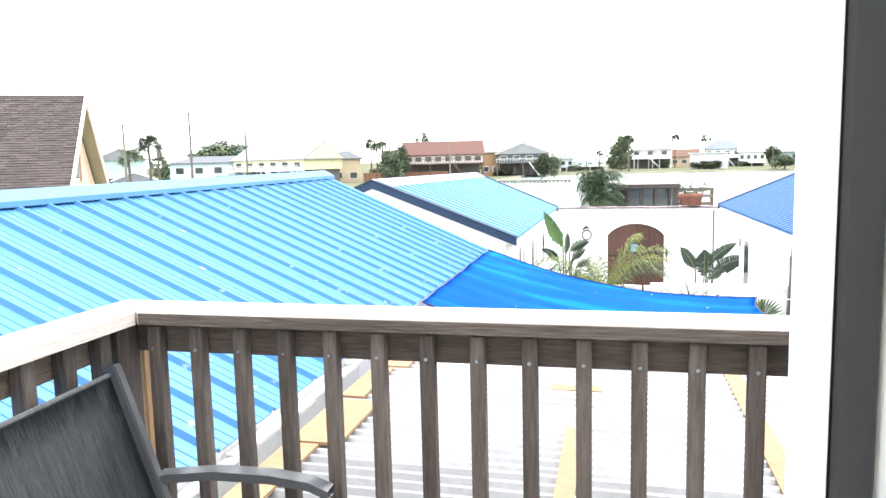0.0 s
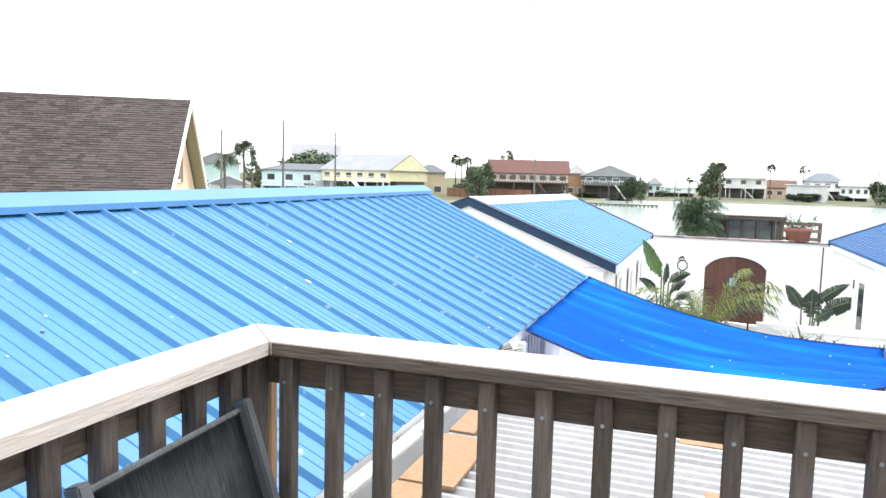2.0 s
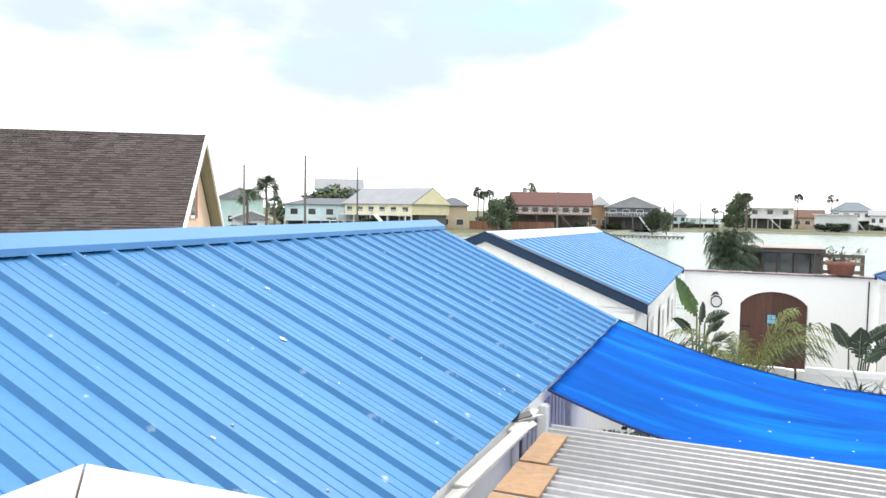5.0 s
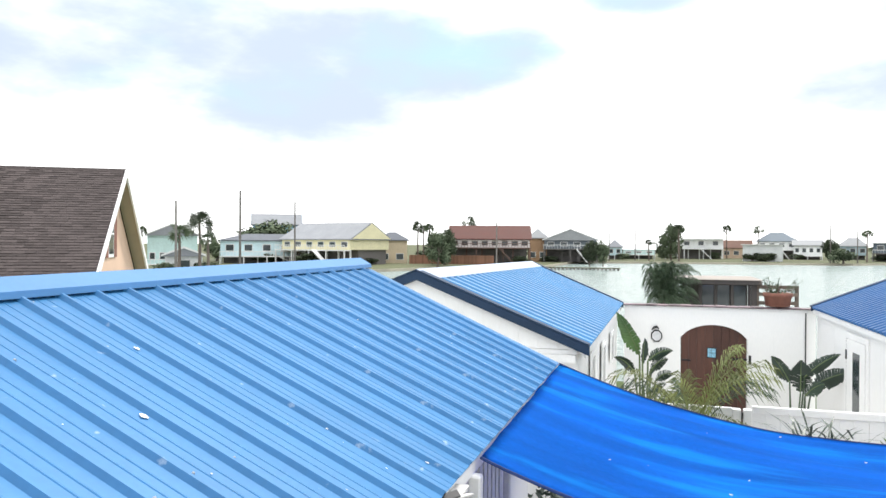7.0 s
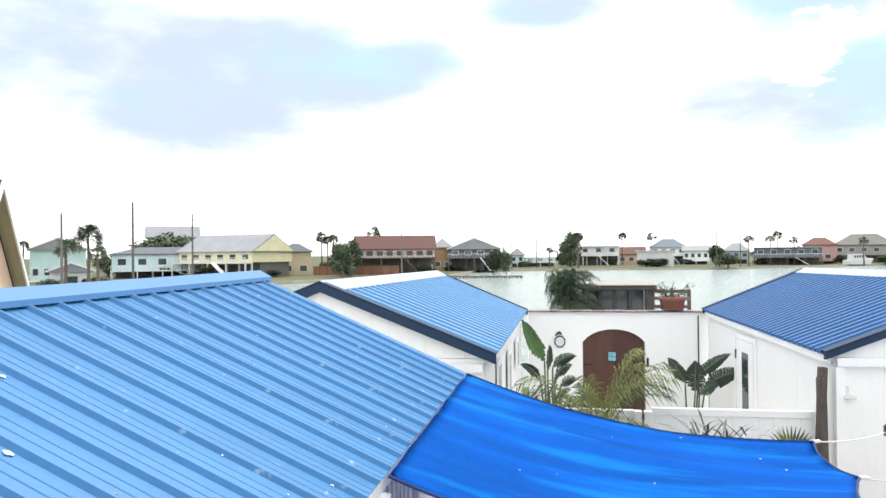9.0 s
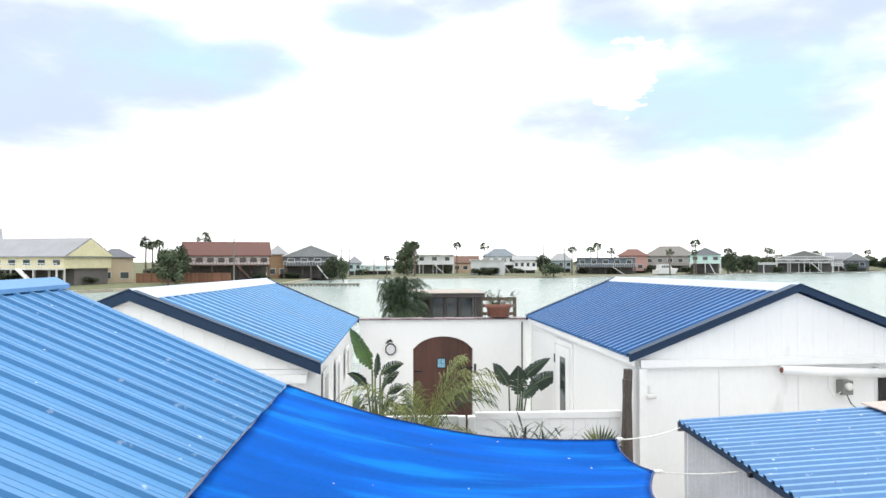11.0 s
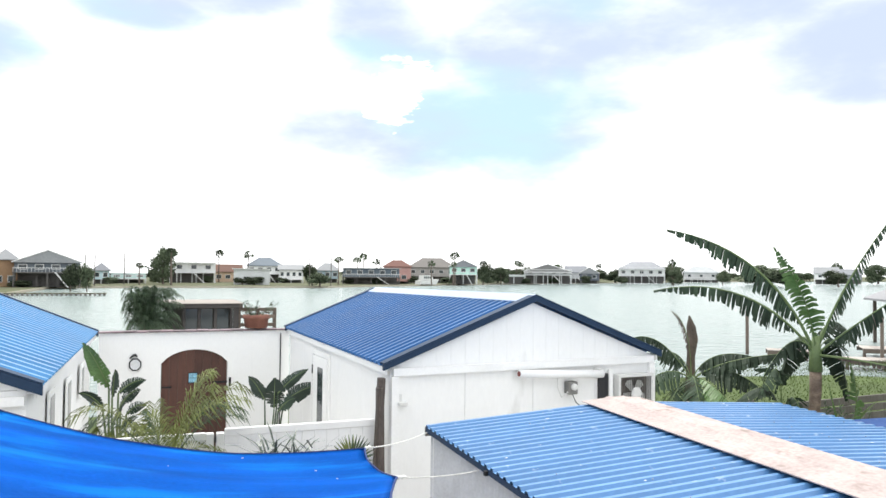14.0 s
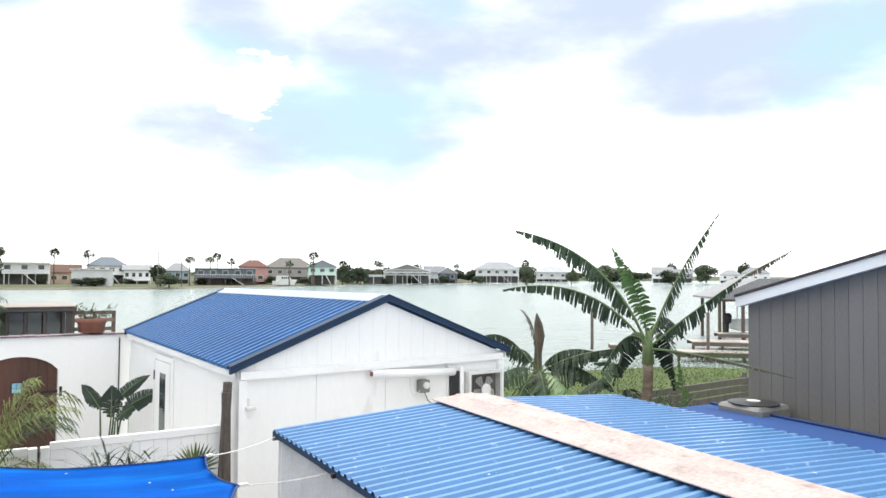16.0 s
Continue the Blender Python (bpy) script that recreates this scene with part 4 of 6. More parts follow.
for i, j in [(rng.randrange(2, NS - 1), rng.randrange(2, NS - 1)) for _ in range(15)]:
    c = spots[i][j]
    k = rng.uniform(0.003, 0.010)
    box(bm, -k, -k * 0.5, 0, k, k * 0.5, 0.003, Matrix.Translation((c.x, c.y, c.z + 0.003)) @ Matrix.Rotation(rng.uniform(0, 6.28), 4, "Z"))
part("fleck", bm, M_STAIN, sail, "pale flecks of bird droppings")["kind"] = "stuff"


def rope(a, b, sag=0.03):
    a, b = Vector(a), Vector(b)
    r = thing("rope", "thin white rope tying the shade sail to the shed", "rope", None, "ropes of the shade sail")
    bm = bmesh.new()
    tube(bm, [a.lerp(b, k / 8) - Vector((0, 0, sag * 4 * (k / 8) * (1 - k / 8))) for k in range(9)], 0.006, 5)
    part("cord", bm, M_ROPE, r)
    bm = bmesh.new()
    d = (b - a).normalized()
    tube(bm, [a + d * s for s in (0.0, 0.02, 0.05, 0.08, 0.12)], [0.008, 0.018, 0.012, 0.018, 0.008], 6)
    part("knot", bm, M_ROPE, r)


rope(SAIL_F, (3.04, 9.66, 2.17))
rope(SAIL_R, (3.02, 8.25, 2.12), 0.02)

# ---------- shed with a ribbed roof ----------
SHED = pose(5.468, 9.64, 2.365, 0.6, 0, -1.53)
shed = thing("shed", "low shed with a faded blue ribbed roof and cream ridge cap", "shed", SHED)
LN, HL, HR, DL, DR = 6.6, 2.43, 2.46, 0.146, 0.143
roof_slope(shed, (0, -LN, 0), (0, 0, 0), (-HL, -LN, -DL), M_BLUE2, "rib", 0.914, 7)
roof_slope(shed, (0, 0, 0), (0, -LN, 0), (HR, 0, -DR), M_BLUE2, "rib", 0.914, 7)
cap_top = [(-0.46, 0.034), (-0.15, 0.056), (-0.11, 0.074), (-0.03, 0.066), (0.03, 0.066), (0.11, 0.074), (0.15, 0.058), (0.34, 0.046)]
cap_pts = cap_top + [(x, z - 0.01) for x, z in reversed(cap_top)]
part("ridge_cap", prism(cap_pts, -LN, 0.03), M_CREAM, shed, "dirty cream ridge cap")
part("eave_trim", bbox(-HL + 0.0, -LN, -DL - 0.055, -HL + 0.025, 0.0, -DL - 0.002), M_NAVY, shed)
part("rake_board", prism([(-HL, -DL - 0.1), (-HL + 0.1, -DL - 0.1), (-HL + 0.1, -DL + 0.0), (-HL, -DL - 0.0)], 0.003, 0.03), M_GREYW, shed)
wall_me = mesh_of("wall_sheet", sheet(0.9, 1.9, 9, "wave"), M_GALV)
for i in range(8):
    shared("wall_sheet", wall_me, shed, slope_matrix((-HL + 0.06, -i * 0.9 - 0.02, -DL - 0.02), (0, -1, 0), (0, 0, -1)))
panels_wall(shed, (HR - 0.1, -0.02), (-HL + 0.07, -0.02), -2.2, -DR - 0.03, M_WHITE)
panels_wall(shed, (HR - 0.1, -LN + 0.1), (HR - 0.1, 0), -2.2, -DR - 0.06, M_WHITE)
part("skirt_board", bbox(-HL - 0.0, -LN, -2.25, -HL + 0.04, -0.02, -0.95), M_GREYW, shed)
part("hook", bbox(-HL - 0.03, -1.72, -DL - 0.06, -HL - 0.0, -1.68, -DL - 0.02), M_IRON, shed)
screws(shed, (0, 0, 0.03), (0, -LN, 0.03), (HR, 0, -DR + 0.03), 5, 0.2286, 8)
screws(shed, (0, -LN, 0.03), (0, 0, 0.03), (-HL, -LN, -DL + 0.03), 4, 0.2286, 9)
droppings(shed, (0, 0, 0.028), (0, -LN, 0.028), (HR, 0, -DR + 0.028), 34, 6, 0.016)
droppings(shed, (0, -LN, 0.028), (0, 0, 0.028), (-HL, -LN, -DL + 0.028), 26, 7, 0.016)

# lower flat roof next to the shed
low = thing("flat_roof", "deep blue low roof sheet beside the shed", "roof", SHED)
part("sheet", prism([(HR - 0.05, -0.44), (4.72, -0.475), (4.72, -0.495), (HR - 0.05, -0.46)], -LN, 0.12), M_TARP, low)
part("edge_lip", bbox(4.67, -LN, -0.47, 4.73, 0.12, -0.445), M_HEM, low)
part("edge_board", bbox(4.732, -LN, -0.62, 4.77, 0.12, -0.45), M_TARP, low)
for y in (-0.1, -3.0, -6.2):
    part("support_post", bbox(4.6, y - 0.09, -2.30, 4.69, y, -0.50), M_GREYW, low)

# ---------- grey neighbour house ----------
gh = thing("grey_house", "grey board-sided house with a white rake board", "house", pose(10.75, 9.38, 0.1))
nb = 37
SIDE_TOP = lambda y: 3.36 + 0.285 * min(-y, 7 - (-y) if -y > 3.5 else -y)
for i in range(nb):
    y0, y1 = -i * 0.2 - 0.003, -(i + 1) * 0.2 + 0.003
    part("siding_board", prism([(y1, 0), (y0, 0), (y0, SIDE_TOP(y0)), (y1, SIDE_TOP(y1))], 0.0, 0.03, "yz"), M_GREY, gh)
part("wall", bbox(0.028, -7.4, 0, 0.2, 0, 3.3), M_GROOVE, gh)
part("wall", prism([(-7.4, 3.3), (0, 3.3), (-3.5, 4.3)], 0.03, 0.2, "yz"), M_GROOVE, gh)
part("wall", bbox(0.2, -0.2, 0, 8.0, 0.0, 3.3), M_GREY, gh)
for ya, za, yb, zb in ((0.09, 3.32, -3.5, 4.36), (-3.5, 4.36, -7.3, 3.27)):
    part("rake_board", prism([(ya, za), (yb, zb), (yb, zb + 0.16), (ya, za + 0.16)], -0.2, -0.16, "yz"), M_TRIM, gh)
    part("roof_slope", prism([(ya, za + 0.165), (yb, zb + 0.165), (yb, zb + 0.2), (ya, za + 0.2)], -0.24, 8.3, "yz"), M_SHING, gh)
    part("soffit", prism([(ya, za + 0.01), (yb, zb + 0.01), (yb, zb + 0.03), (ya, za + 0.03)], -0.158, 0.0, "yz"), M_TRIM, gh)

ac = thing("air_conditioner", "beige outdoor condenser with a black top fan grille", "air conditioner", pose(10.28, 8.97, -0.12))
part("stand", bbox(-0.4, -0.4, 0.08, 0.4, 0.4, 1.45), M_GREYW, ac)
part("body", bbox(-0.38, -0.38, 1.46, 0.38, 0.38, 2.12, 0.05), M_ACG, ac)
bm = lathe(bmesh.new(), [(0.37, 2.122), (0.37, 2.135), (0.12, 2.15)], 20)
part("fan_grille", bm, M_BLACK, ac)
bm = lathe(bmesh.new(), [(0.10, 2.151), (0.10, 2.162), (0.05, 2.165)], 14)
part("hub", bm, M_APPL, ac)

# ---------- brown-roofed house ----------
BH = pose(-14.93, 19.52, 0, 0, 0, 31)
bh = thing("brown_house", "peach house with a steep brown shingle roof", "house", BH)
BR_, BE, BW, BL = 6.03, 2.9, 4.3, 13.0
for side in (-1, 1):
    d = Vector((0, side * BW, BE - BR_))
    if side < 0:
        n_c, rest, rng = 46, bmesh.new(), random.Random(77)
        nrm = Vector((0, -(BR_ - BE), BW)).normalized()
        tabs = {}
        for k in range(n_c):
            p0, p1 = Vector((0, 0, BR_)) + d * (k / n_c), Vector((0, 0, BR_)) + d * ((k + 1.1) / n_c)
            x = rng.uniform(-0.3, 0.0)
            x_hi = 0.0
            while x_hi > -BL:
                x_lo = x if x_hi == 0.0 else max(x_hi - rng.choice((0.17, 0.21, 0.26, 0.31)), -BL)
                w, lift = x_hi - x_lo - 0.006, rng.choice((0.008, 0.011, 0.016))
                if w > 0.02:
                    one = x_hi > -1.55 and x_hi < 0.0
                    bm = bmesh.new() if one else rest
                    ox = 0.0 if one else x_lo
                    oy, oz = (p0.y, p0.z) if not one else (0.0, 0.0)
                    dy, dz = p1.y - p0.y, p1.z - p0.z
                    key = (round(w, 2), lift)
                    if not one or key not in tabs:
                        v = [bm.verts.new(q) for q in ((ox, oy, oz), (ox + w, oy, oz), (ox + w, oy + dy + nrm.y * lift, oz + dz + nrm.z * lift), (ox, oy + dy + nrm.y * lift, oz + dz + nrm.z * lift), (ox, oy + dy, oz + dz), (ox + w, oy + dy, oz + dz))]
                        bm.faces.new((v[0], v[3], v[2], v[1])), bm.faces.new((v[3], v[4], v[5], v[2]))
                    if one:
                        if key not in tabs:
                            tabs[key] = mesh_of("shingle", bm, M_SHING)
                        else:
                            bm.free()
                        shared("shingle", tabs[key], bh, pose(x_lo, p0.y, p0.z))
                x_hi = x_lo
        part("shingle", rest, M_SHING_ISLAND, bh)["kind"] = "stuff"
    part("roof_deck", prism([(0, BR_ - 0.03), (side * BW, BE - 0.03), (side * BW, BE - 0.13), (0, BR_ - 0.13)], -BL, -0.002, "yz"), M_SHING, bh)
    part("rake_board", prism([(0, BR_ + 0.02), (side * (BW + 0.02), BE + 0.02), (side * (BW + 0.02), BE - 0.2), (0, BR_ - 0.2)], 0.0, 0.05, "yz"), M_TRIM, bh)
    part("soffit", prism([(0, BR_ - 0.14), (side * BW, BE - 0.14), (side * BW, BE - 0.17), (0, BR_ - 0.17)], -0.35, -0.001, "yz"), M_TAN, bh)
part("ridge_cap", prism([(0, BR_ + 0.03), (0.14, BR_ - 0.11), (-0.14, BR_ - 0.11)], -BL, 0.01, "yz"), M_SHING, bh)
part("fascia", bbox(-BL, -BW - 0.05, BE - 0.2, 0, -BW - 0.01, BE), M_TRIM, bh)
part("wall", prism([(-3.95, 0), (3.95, 0), (3.95, BE - 0.05), (0, BR_ - 0.3), (-3.95, BE - 0.05)], -0.5, -0.35, "yz"), M_PEACH, bh)
part("wall", bbox(-BL, -3.95, 0, -0.76, -3.8, 2.9), M_PEACH, bh)
part("wall", bbox(-BL, 3.8, 0, -0.76, 3.95, 2.9), M_PEACH, bh)
bwin = part("window", bbox(-0.36, -0.75, 3.5, -0.32, 0.05, 4.75), M_TRIM, bh, "white framed gable window with peach shutters")
part("pane", bbox(-0.325, -0.67, 3.6, -0.312, -0.03, 4.15), M_GLASS, bwin)
part("pane", bbox(-0.325, -0.67, 4.2, -0.312, -0.03, 4.68), M_GLASS, bwin)
for y in (-1.15, 0.07):
    part("shutter", bbox(-0.355, y, 3.5, -0.31, y + 0.38, 4.75), M_TERRA, bwin)


# ---------- plants near by ----------
def bez(p0, p1, p2, t):
    return p0 * (1 - t) ** 2 + p1 * 2 * t * (1 - t) + p2 * t * t


def big_leaf(parent, p0, p1, p2, width, material, hang=50, torn=0.5, seed=0, stalk=0.18, strips=26, name="leaf", twist=0.0):
    """A torn banana-like leaf: a midrib along a curve and strips of blade on both sides."""
    rng = random.Random(seed)
    p0, p1, p2 = Vector(p0), Vector(p1), Vector(p2)
    pts = [bez(p0, p1, p2, k / 14) for k in range(15)]
    bm = bmesh.new()
    length = (p2 - p0).length
    for side in (-1, 1):
        t = stalk
        while t < 0.985:
            dt = (1 - stalk) / strips * rng.uniform(0.6, 1.6)
            t1 = min(t + dt, 0.995)
            tm = (t + t1) / 2
            d = (bez(p0, p1, p2, min(tm + 0.03, 1)) - bez(p0, p1, p2, max(tm - 0.03, 0))).normalized()
            flat_side = d.cross(Vector((0, 0, 1)))
            flat_side = flat_side.normalized() if flat_side.length > 0.05 else Vector((1, 0, 0))
            flat_side = Matrix.Rotation(radians(twist), 3, d) @ flat_side
            up = flat_side.cross(d)
            s = (tm - stalk) / (1 - stalk)
            w = width * min(1, (s * 5) ** 0.6) * max(0.12, (1 - s ** 2.6)) * rng.uniform(1 - 0.45 * torn, 1.05)
            a = radians(hang * rng.uniform(0.75, 1.25))
            low = up.lerp(Vector((0, 0, 1)), 0.75 if hang > 45 else 0.0)
            out = flat_side * side * math.cos(a) - low * math.sin(a) + d * (0.12 if hang > 45 else 0.35)
            gap = rng.uniform(0, 0.55 * torn) * dt
            a0, a1 = bez(p0, p1, p2, t), bez(p0, p1, p2, t1)
            m0, m1 = bez(p0, p1, p2, t) + out * w * 0.55, bez(p0, p1, p2, t1 - gap * 0.15) + out * w * 0.55 + up * 0.01
            e0, e1 = bez(p0, p1, p2, t + gap * 0.2) + out * w - Vector((0, 0, 0.12 * w)), bez(p0, p1, p2, t1 - gap) + out * w * rng.uniform(0.85, 1.0) - Vector((0, 0, 0.12 * w))
            v = [bm.verts.new(p) for p in (a0, a1, m1, m0, e0, e1)]
            bm.faces.new((v[0], v[1], v[2], v[3])), bm.faces.new((v[3], v[2], v[5], v[4]))
            t = t1 + (0.02 * rng.random() * torn if rng.random() < torn else 0)
    lf = part(name, bm, material, parent)
    bm = bmesh.new()
    tube(bm, pts, [0.021 * (1 - 0.85 * k / 14) * max(0.5, length / 2.2) for k in range(15)], 6)
    part("midrib", bm, M_RIB, lf, "pale green midrib")
    return lf


def frond(parent, p0, p1, p2, leaflet, count, material, seed=0, lift=35, droop=0.35, name="frond", width=0.012):
    rng = random.Random(seed)
    p0, p1, p2 = Vector(p0), Vector(p1), Vector(p2)
    bm = bmesh.new()
    tube(bm, [bez(p0, p1, p2, k / 10) for k in range(11)], [0.010 * (1 - 0.8 * k / 10) for k in range(11)], 5)
    for i in range(count):
        t = 0.2 + 0.8 * (i + rng.random() * 0.5) / count
        for side in (-1, 1):
            d = (bez(p0, p1, p2, min(t + 0.03, 1)) - bez(p0, p1, p2, max(t - 0.03, 0))).normalized()
            sd = d.cross(Vector((0, 0, 1)))
            sd = sd.normalized() if sd.length > 0.05 else Vector((1, 0, 0))
            up = sd.cross(d)
            ln = leaflet * (0.45 + 0.55 * math.sin(math.pi * min(1, t * 0.95 + 0.05))) * rng.uniform(0.75, 1.1)
            out = (sd * side * 0.75 + d * 0.7 + up * math.sin(radians(lift)) * rng.uniform(0.2, 1.0)).normalized()
            b0 = bez(p0, p1, p2, t)
            b1 = b0 + out * ln * 0.55
            b2 = b0 + out * ln - Vector((0, 0, droop * ln * rng.uniform(0.5, 1.4)))
            wv = d * width
            v = [bm.verts.new(p) for p in (b0 - wv * 0.5, b0 + wv * 0.5, b1 + wv, b1 - wv, b2)]
            bm.faces.new((v[0], v[1], v[2], v[3])), bm.faces.new((v[3], v[2], v[4]))
    return part(name, bm, material, parent)


# tall banana plant behind the shed
BAN = Vector((9.72, 10.55, 0))
RGT, TOW = Vector((0.663, -0.749, 0)), Vector((-0.749, -0.663, 0))


def offs(c, r, u, w=0.0):
    return c + RGT * r + Vector((0, 0, u)) + TOW * w


ban = thing("banana_plant", "tall banana plant with wind-torn leaves", "plant", Matrix.Translation(BAN))
bm = bmesh.new()
tube(bm, [(0, 0, 0), (0.02, 0, 0.8), (-0.01, 0.02, 1.6), (0.02, 0, 2.15), (0.02, 0, 2.55)], [0.105, 0.092, 0.08, 0.085, 0.088], 12)
part("trunk", bm, M_BARK, ban, "peeling brown banana trunk", smooth=True)
bm = bmesh.new()
tube(bm, [(0.02, 0, 2.45), (0.02, 0, 2.75), (0.03, 0, 3.0)], [0.105, 0.085, 0.05], 10)
part("leaf_sheath", bm, M_RIB, ban, "pale green leaf sheaths", smooth=True)
C0 = Vector((0.02, 0, 2.7))
for i, (c, t, w, h, tn, mt) in enumerate((
        ((-0.60, 1.70, 0.0), (-2.26, 1.98, 0.2), 0.34, 70, 0.9, M_LEAF),
        ((-0.85, 1.32, 0.3), (-2.36, 0.95, 0.5), 0.28, 74, 0.9, M_LEAF),
        ((-0.02, 0.9, 0.3), (-0.56, 1.66, 0.5), 0.25, 34, 0.7, M_LEAFL),
        ((0.34, 1.15, 0.0), (1.14, 2.26, -0.2), 0.24, 70, 1.0, M_LEAF),
        ((0.60, 0.60, 0.2), (1.50, 1.25, 0.35), 0.24, 72, 0.9, M_LEAF),
        ((-0.25, 0.75, -0.6), (-0.62, -0.75, -0.7), 0.36, 30, 0.4, M_LEAF),
        ((0.35, 0.75, -0.3), (0.45, -0.75, -0.4), 0.36, 30, 0.4, M_LEAF),
        ((0.15, 0.95, -0.4), (0.62, 0.10, -0.9), 0.32, 40, 0.5, M_LEAF),
        ((0.7, 0.05, 0.5), (2.1, -0.28, 0.9), 0.07, 75, 1.0, M_DEAD),
        ((-0.3, 0.6, 0.4), (-0.72, -0.35, 0.7), 0.24, 60, 0.7, M_LEAF))):
    big_leaf(ban, C0, offs(C0, *c), offs(C0, *t), w * 1.1, mt, h + 10, tn * 0.9, seed=20 + i, stalk=0.16, strips=52 if tn > 0.8 else 34, twist=0 if i != 2 else 50)
tipb = offs(C0, 1.46, 1.22, 0.34)
big_leaf(ban, tipb, offs(tipb, 0.35, 0.22, 0.02), offs(tipb, 0.68, 0.40, 0.04), 0.10, M_DEAD, 70, 1.0, seed=37, stalk=0.02, strips=26, name="dry_leaf_tip")

# younger banana plants with a snapped stem
for i, (x, y, leaves) in enumerate(((9.35, 10.85, (((0.05, 1.2, 0.1), (-0.35, 0.1, 0.3), 0.36, M_LEAF, 1.85), ((-0.1, 0.9, 0.1), (-0.75, 0.1, 0.3), 0.32, M_LEAF, 1.7), ((0.2, 0.8, 0.1), (0.35, -0.2, 0.3), 0.3, M_LEAF, 1.7))), (10.1, 10.35, (((0.1, 0.5, 0), (0.45, 0.75, 0.0), 0.08, M_RIB, 1.3), ((-0.1, 0.5, 0), (-0.2, 0.9, 0.0), 0.08, M_LEAFL, 1.3), ((0.3, 0.9, 0), (0.05, 1.5, 0.0), 0.2, M_LEAFL, 1.2))))):
    yb = thing("young_banana_plant", "young banana plant with upright green leaves", "plant", pose(x, y, 0))
    bm = bmesh.new()
    tube(bm, [(0, 0, 0), (0, 0, 0.8), (0, 0, 1.6)], [0.08, 0.07, 0.045], 8)
    part("stem", bm, M_RIB, yb)
    for k, (c, t, w, mt, z) in enumerate(leaves):
        o = Vector((0, 0, z))
        big_leaf(yb, o, offs(o, *c), offs(o, *t), w, mt, 25, 0.6, seed=40 + i * 5 + k, strips=20)

clump = thing("banana_clump", "low banana clump with a snapped brown stem", "plant", pose(9.36, 13.05, 0))
bm = bmesh.new()
tube(bm, [(0.15, 0.1, 0), (0.16, 0.1, 1.4), (0.2, 0.1, 2.4), (0.24, 0.1, 2.72), (0.2, 0.1, 2.95), (0.16, 0.1, 3.16)], [0.13, 0.11, 0.075, 0.1, 0.085, 0.012], 7)
part("snapped_stem", bm, M_DEAD, clump, "snapped dry brown stem")
bm = bmesh.new()
tube(bm, [(0.0, -0.25, 0), (-0.05, -0.25, 0.9), (-0.1, -0.25, 1.6)], [0.14, 0.12, 0.08], 9)
part("stem", bm, M_BARK, clump)
CC = Vector((-0.05, -0.2, 2.0))
for i, (c, t, w, h, mt) in enumerate((((-0.5, 0.95, 0.1), (-1.05, 0.72, 0.1), 0.22, 60, M_LEAF), ((0.3, 0.75, 0.0), (1.25, 0.45, 0.1), 0.24, 50, M_LEAF), ((0.5, 0.5, 0.3), (1.7, 0.62, 0.2), 0.20, 55, M_LEAF),
        ((-0.3, 0.5, 0.5), (-1.0, -0.3, 0.8), 0.26, 40, M_LEAF), ((0.3, 0.35, 0.6), (1.05, -0.6, 0.9), 0.30, 35, M_LEAFL), ((0.1, 0.4, 0.5), (0.35, -0.5, 1.1), 0.28, 30, M_LEAF), ((-0.2, 0.7, -0.2), (-0.75, 0.35, -0.5), 0.25, 50, M_LEAF),
        ((0.5, 0.6, 0.2), (1.35, -0.15, 0.3), 0.3, 40, M_LEAF), ((-0.1, 0.2, 0.7), (-0.35, -0.7, 1.0), 0.3, 40, M_LEAF), ((0.0, 1.1, 0.0), (-0.35, 1.25, 0.0), 0.1, 60, M_DEAD))):
    big_leaf(clump, CC, offs(CC, *c), offs(CC, *t), w * 1.7, mt, h, 0.6, seed=60 + i, strips=30)
for i in range(10):
    o = Vector((1.3 + 0.28 * (i % 5), -1.2 - 0.3 * (i // 5), 0.9))
    frond(clump, o, offs(o, -0.05 + 0.03 * i, 0.5), offs(o, -0.25 + 0.06 * i, 0.75), 0.25, 8, M_FRONDD, seed=300 + i)


def strelitzia(label, x, y, z, leaves, material, pot=False):
    st = thing("strelitzia_plant", label, "plant", pose(x, y, z))
    o = Vector((0, 0, 0))
    for i, (cx, cz, tx, tz, w, tw) in enumerate(leaves):
        b = Vector((0.03 * (i - 2), 0, 0))
        neck = Vector((cx, -0.02 * i, cz))
        bm = bmesh.new()
        tube(bm, [b, b.lerp(neck, 0.5) + Vector((0, 0, 0.08)), neck], [0.022, 0.018, 0.012], 6)
        part("stalk", bm, M_RIB if material is M_LEAFL else M_FRONDD, st)
        tip = Vector((tx, -0.05 * i, tz))
        mid = neck.lerp(tip, 0.5) + Vector((0, 0, 0.10))
        big_leaf(st, neck, mid, tip, w, M_DARKLEAF if i and material is M_LEAFL else material, 18, 0.03, seed=80 + i, stalk=0.02, strips=16, twist=tw)
    return st


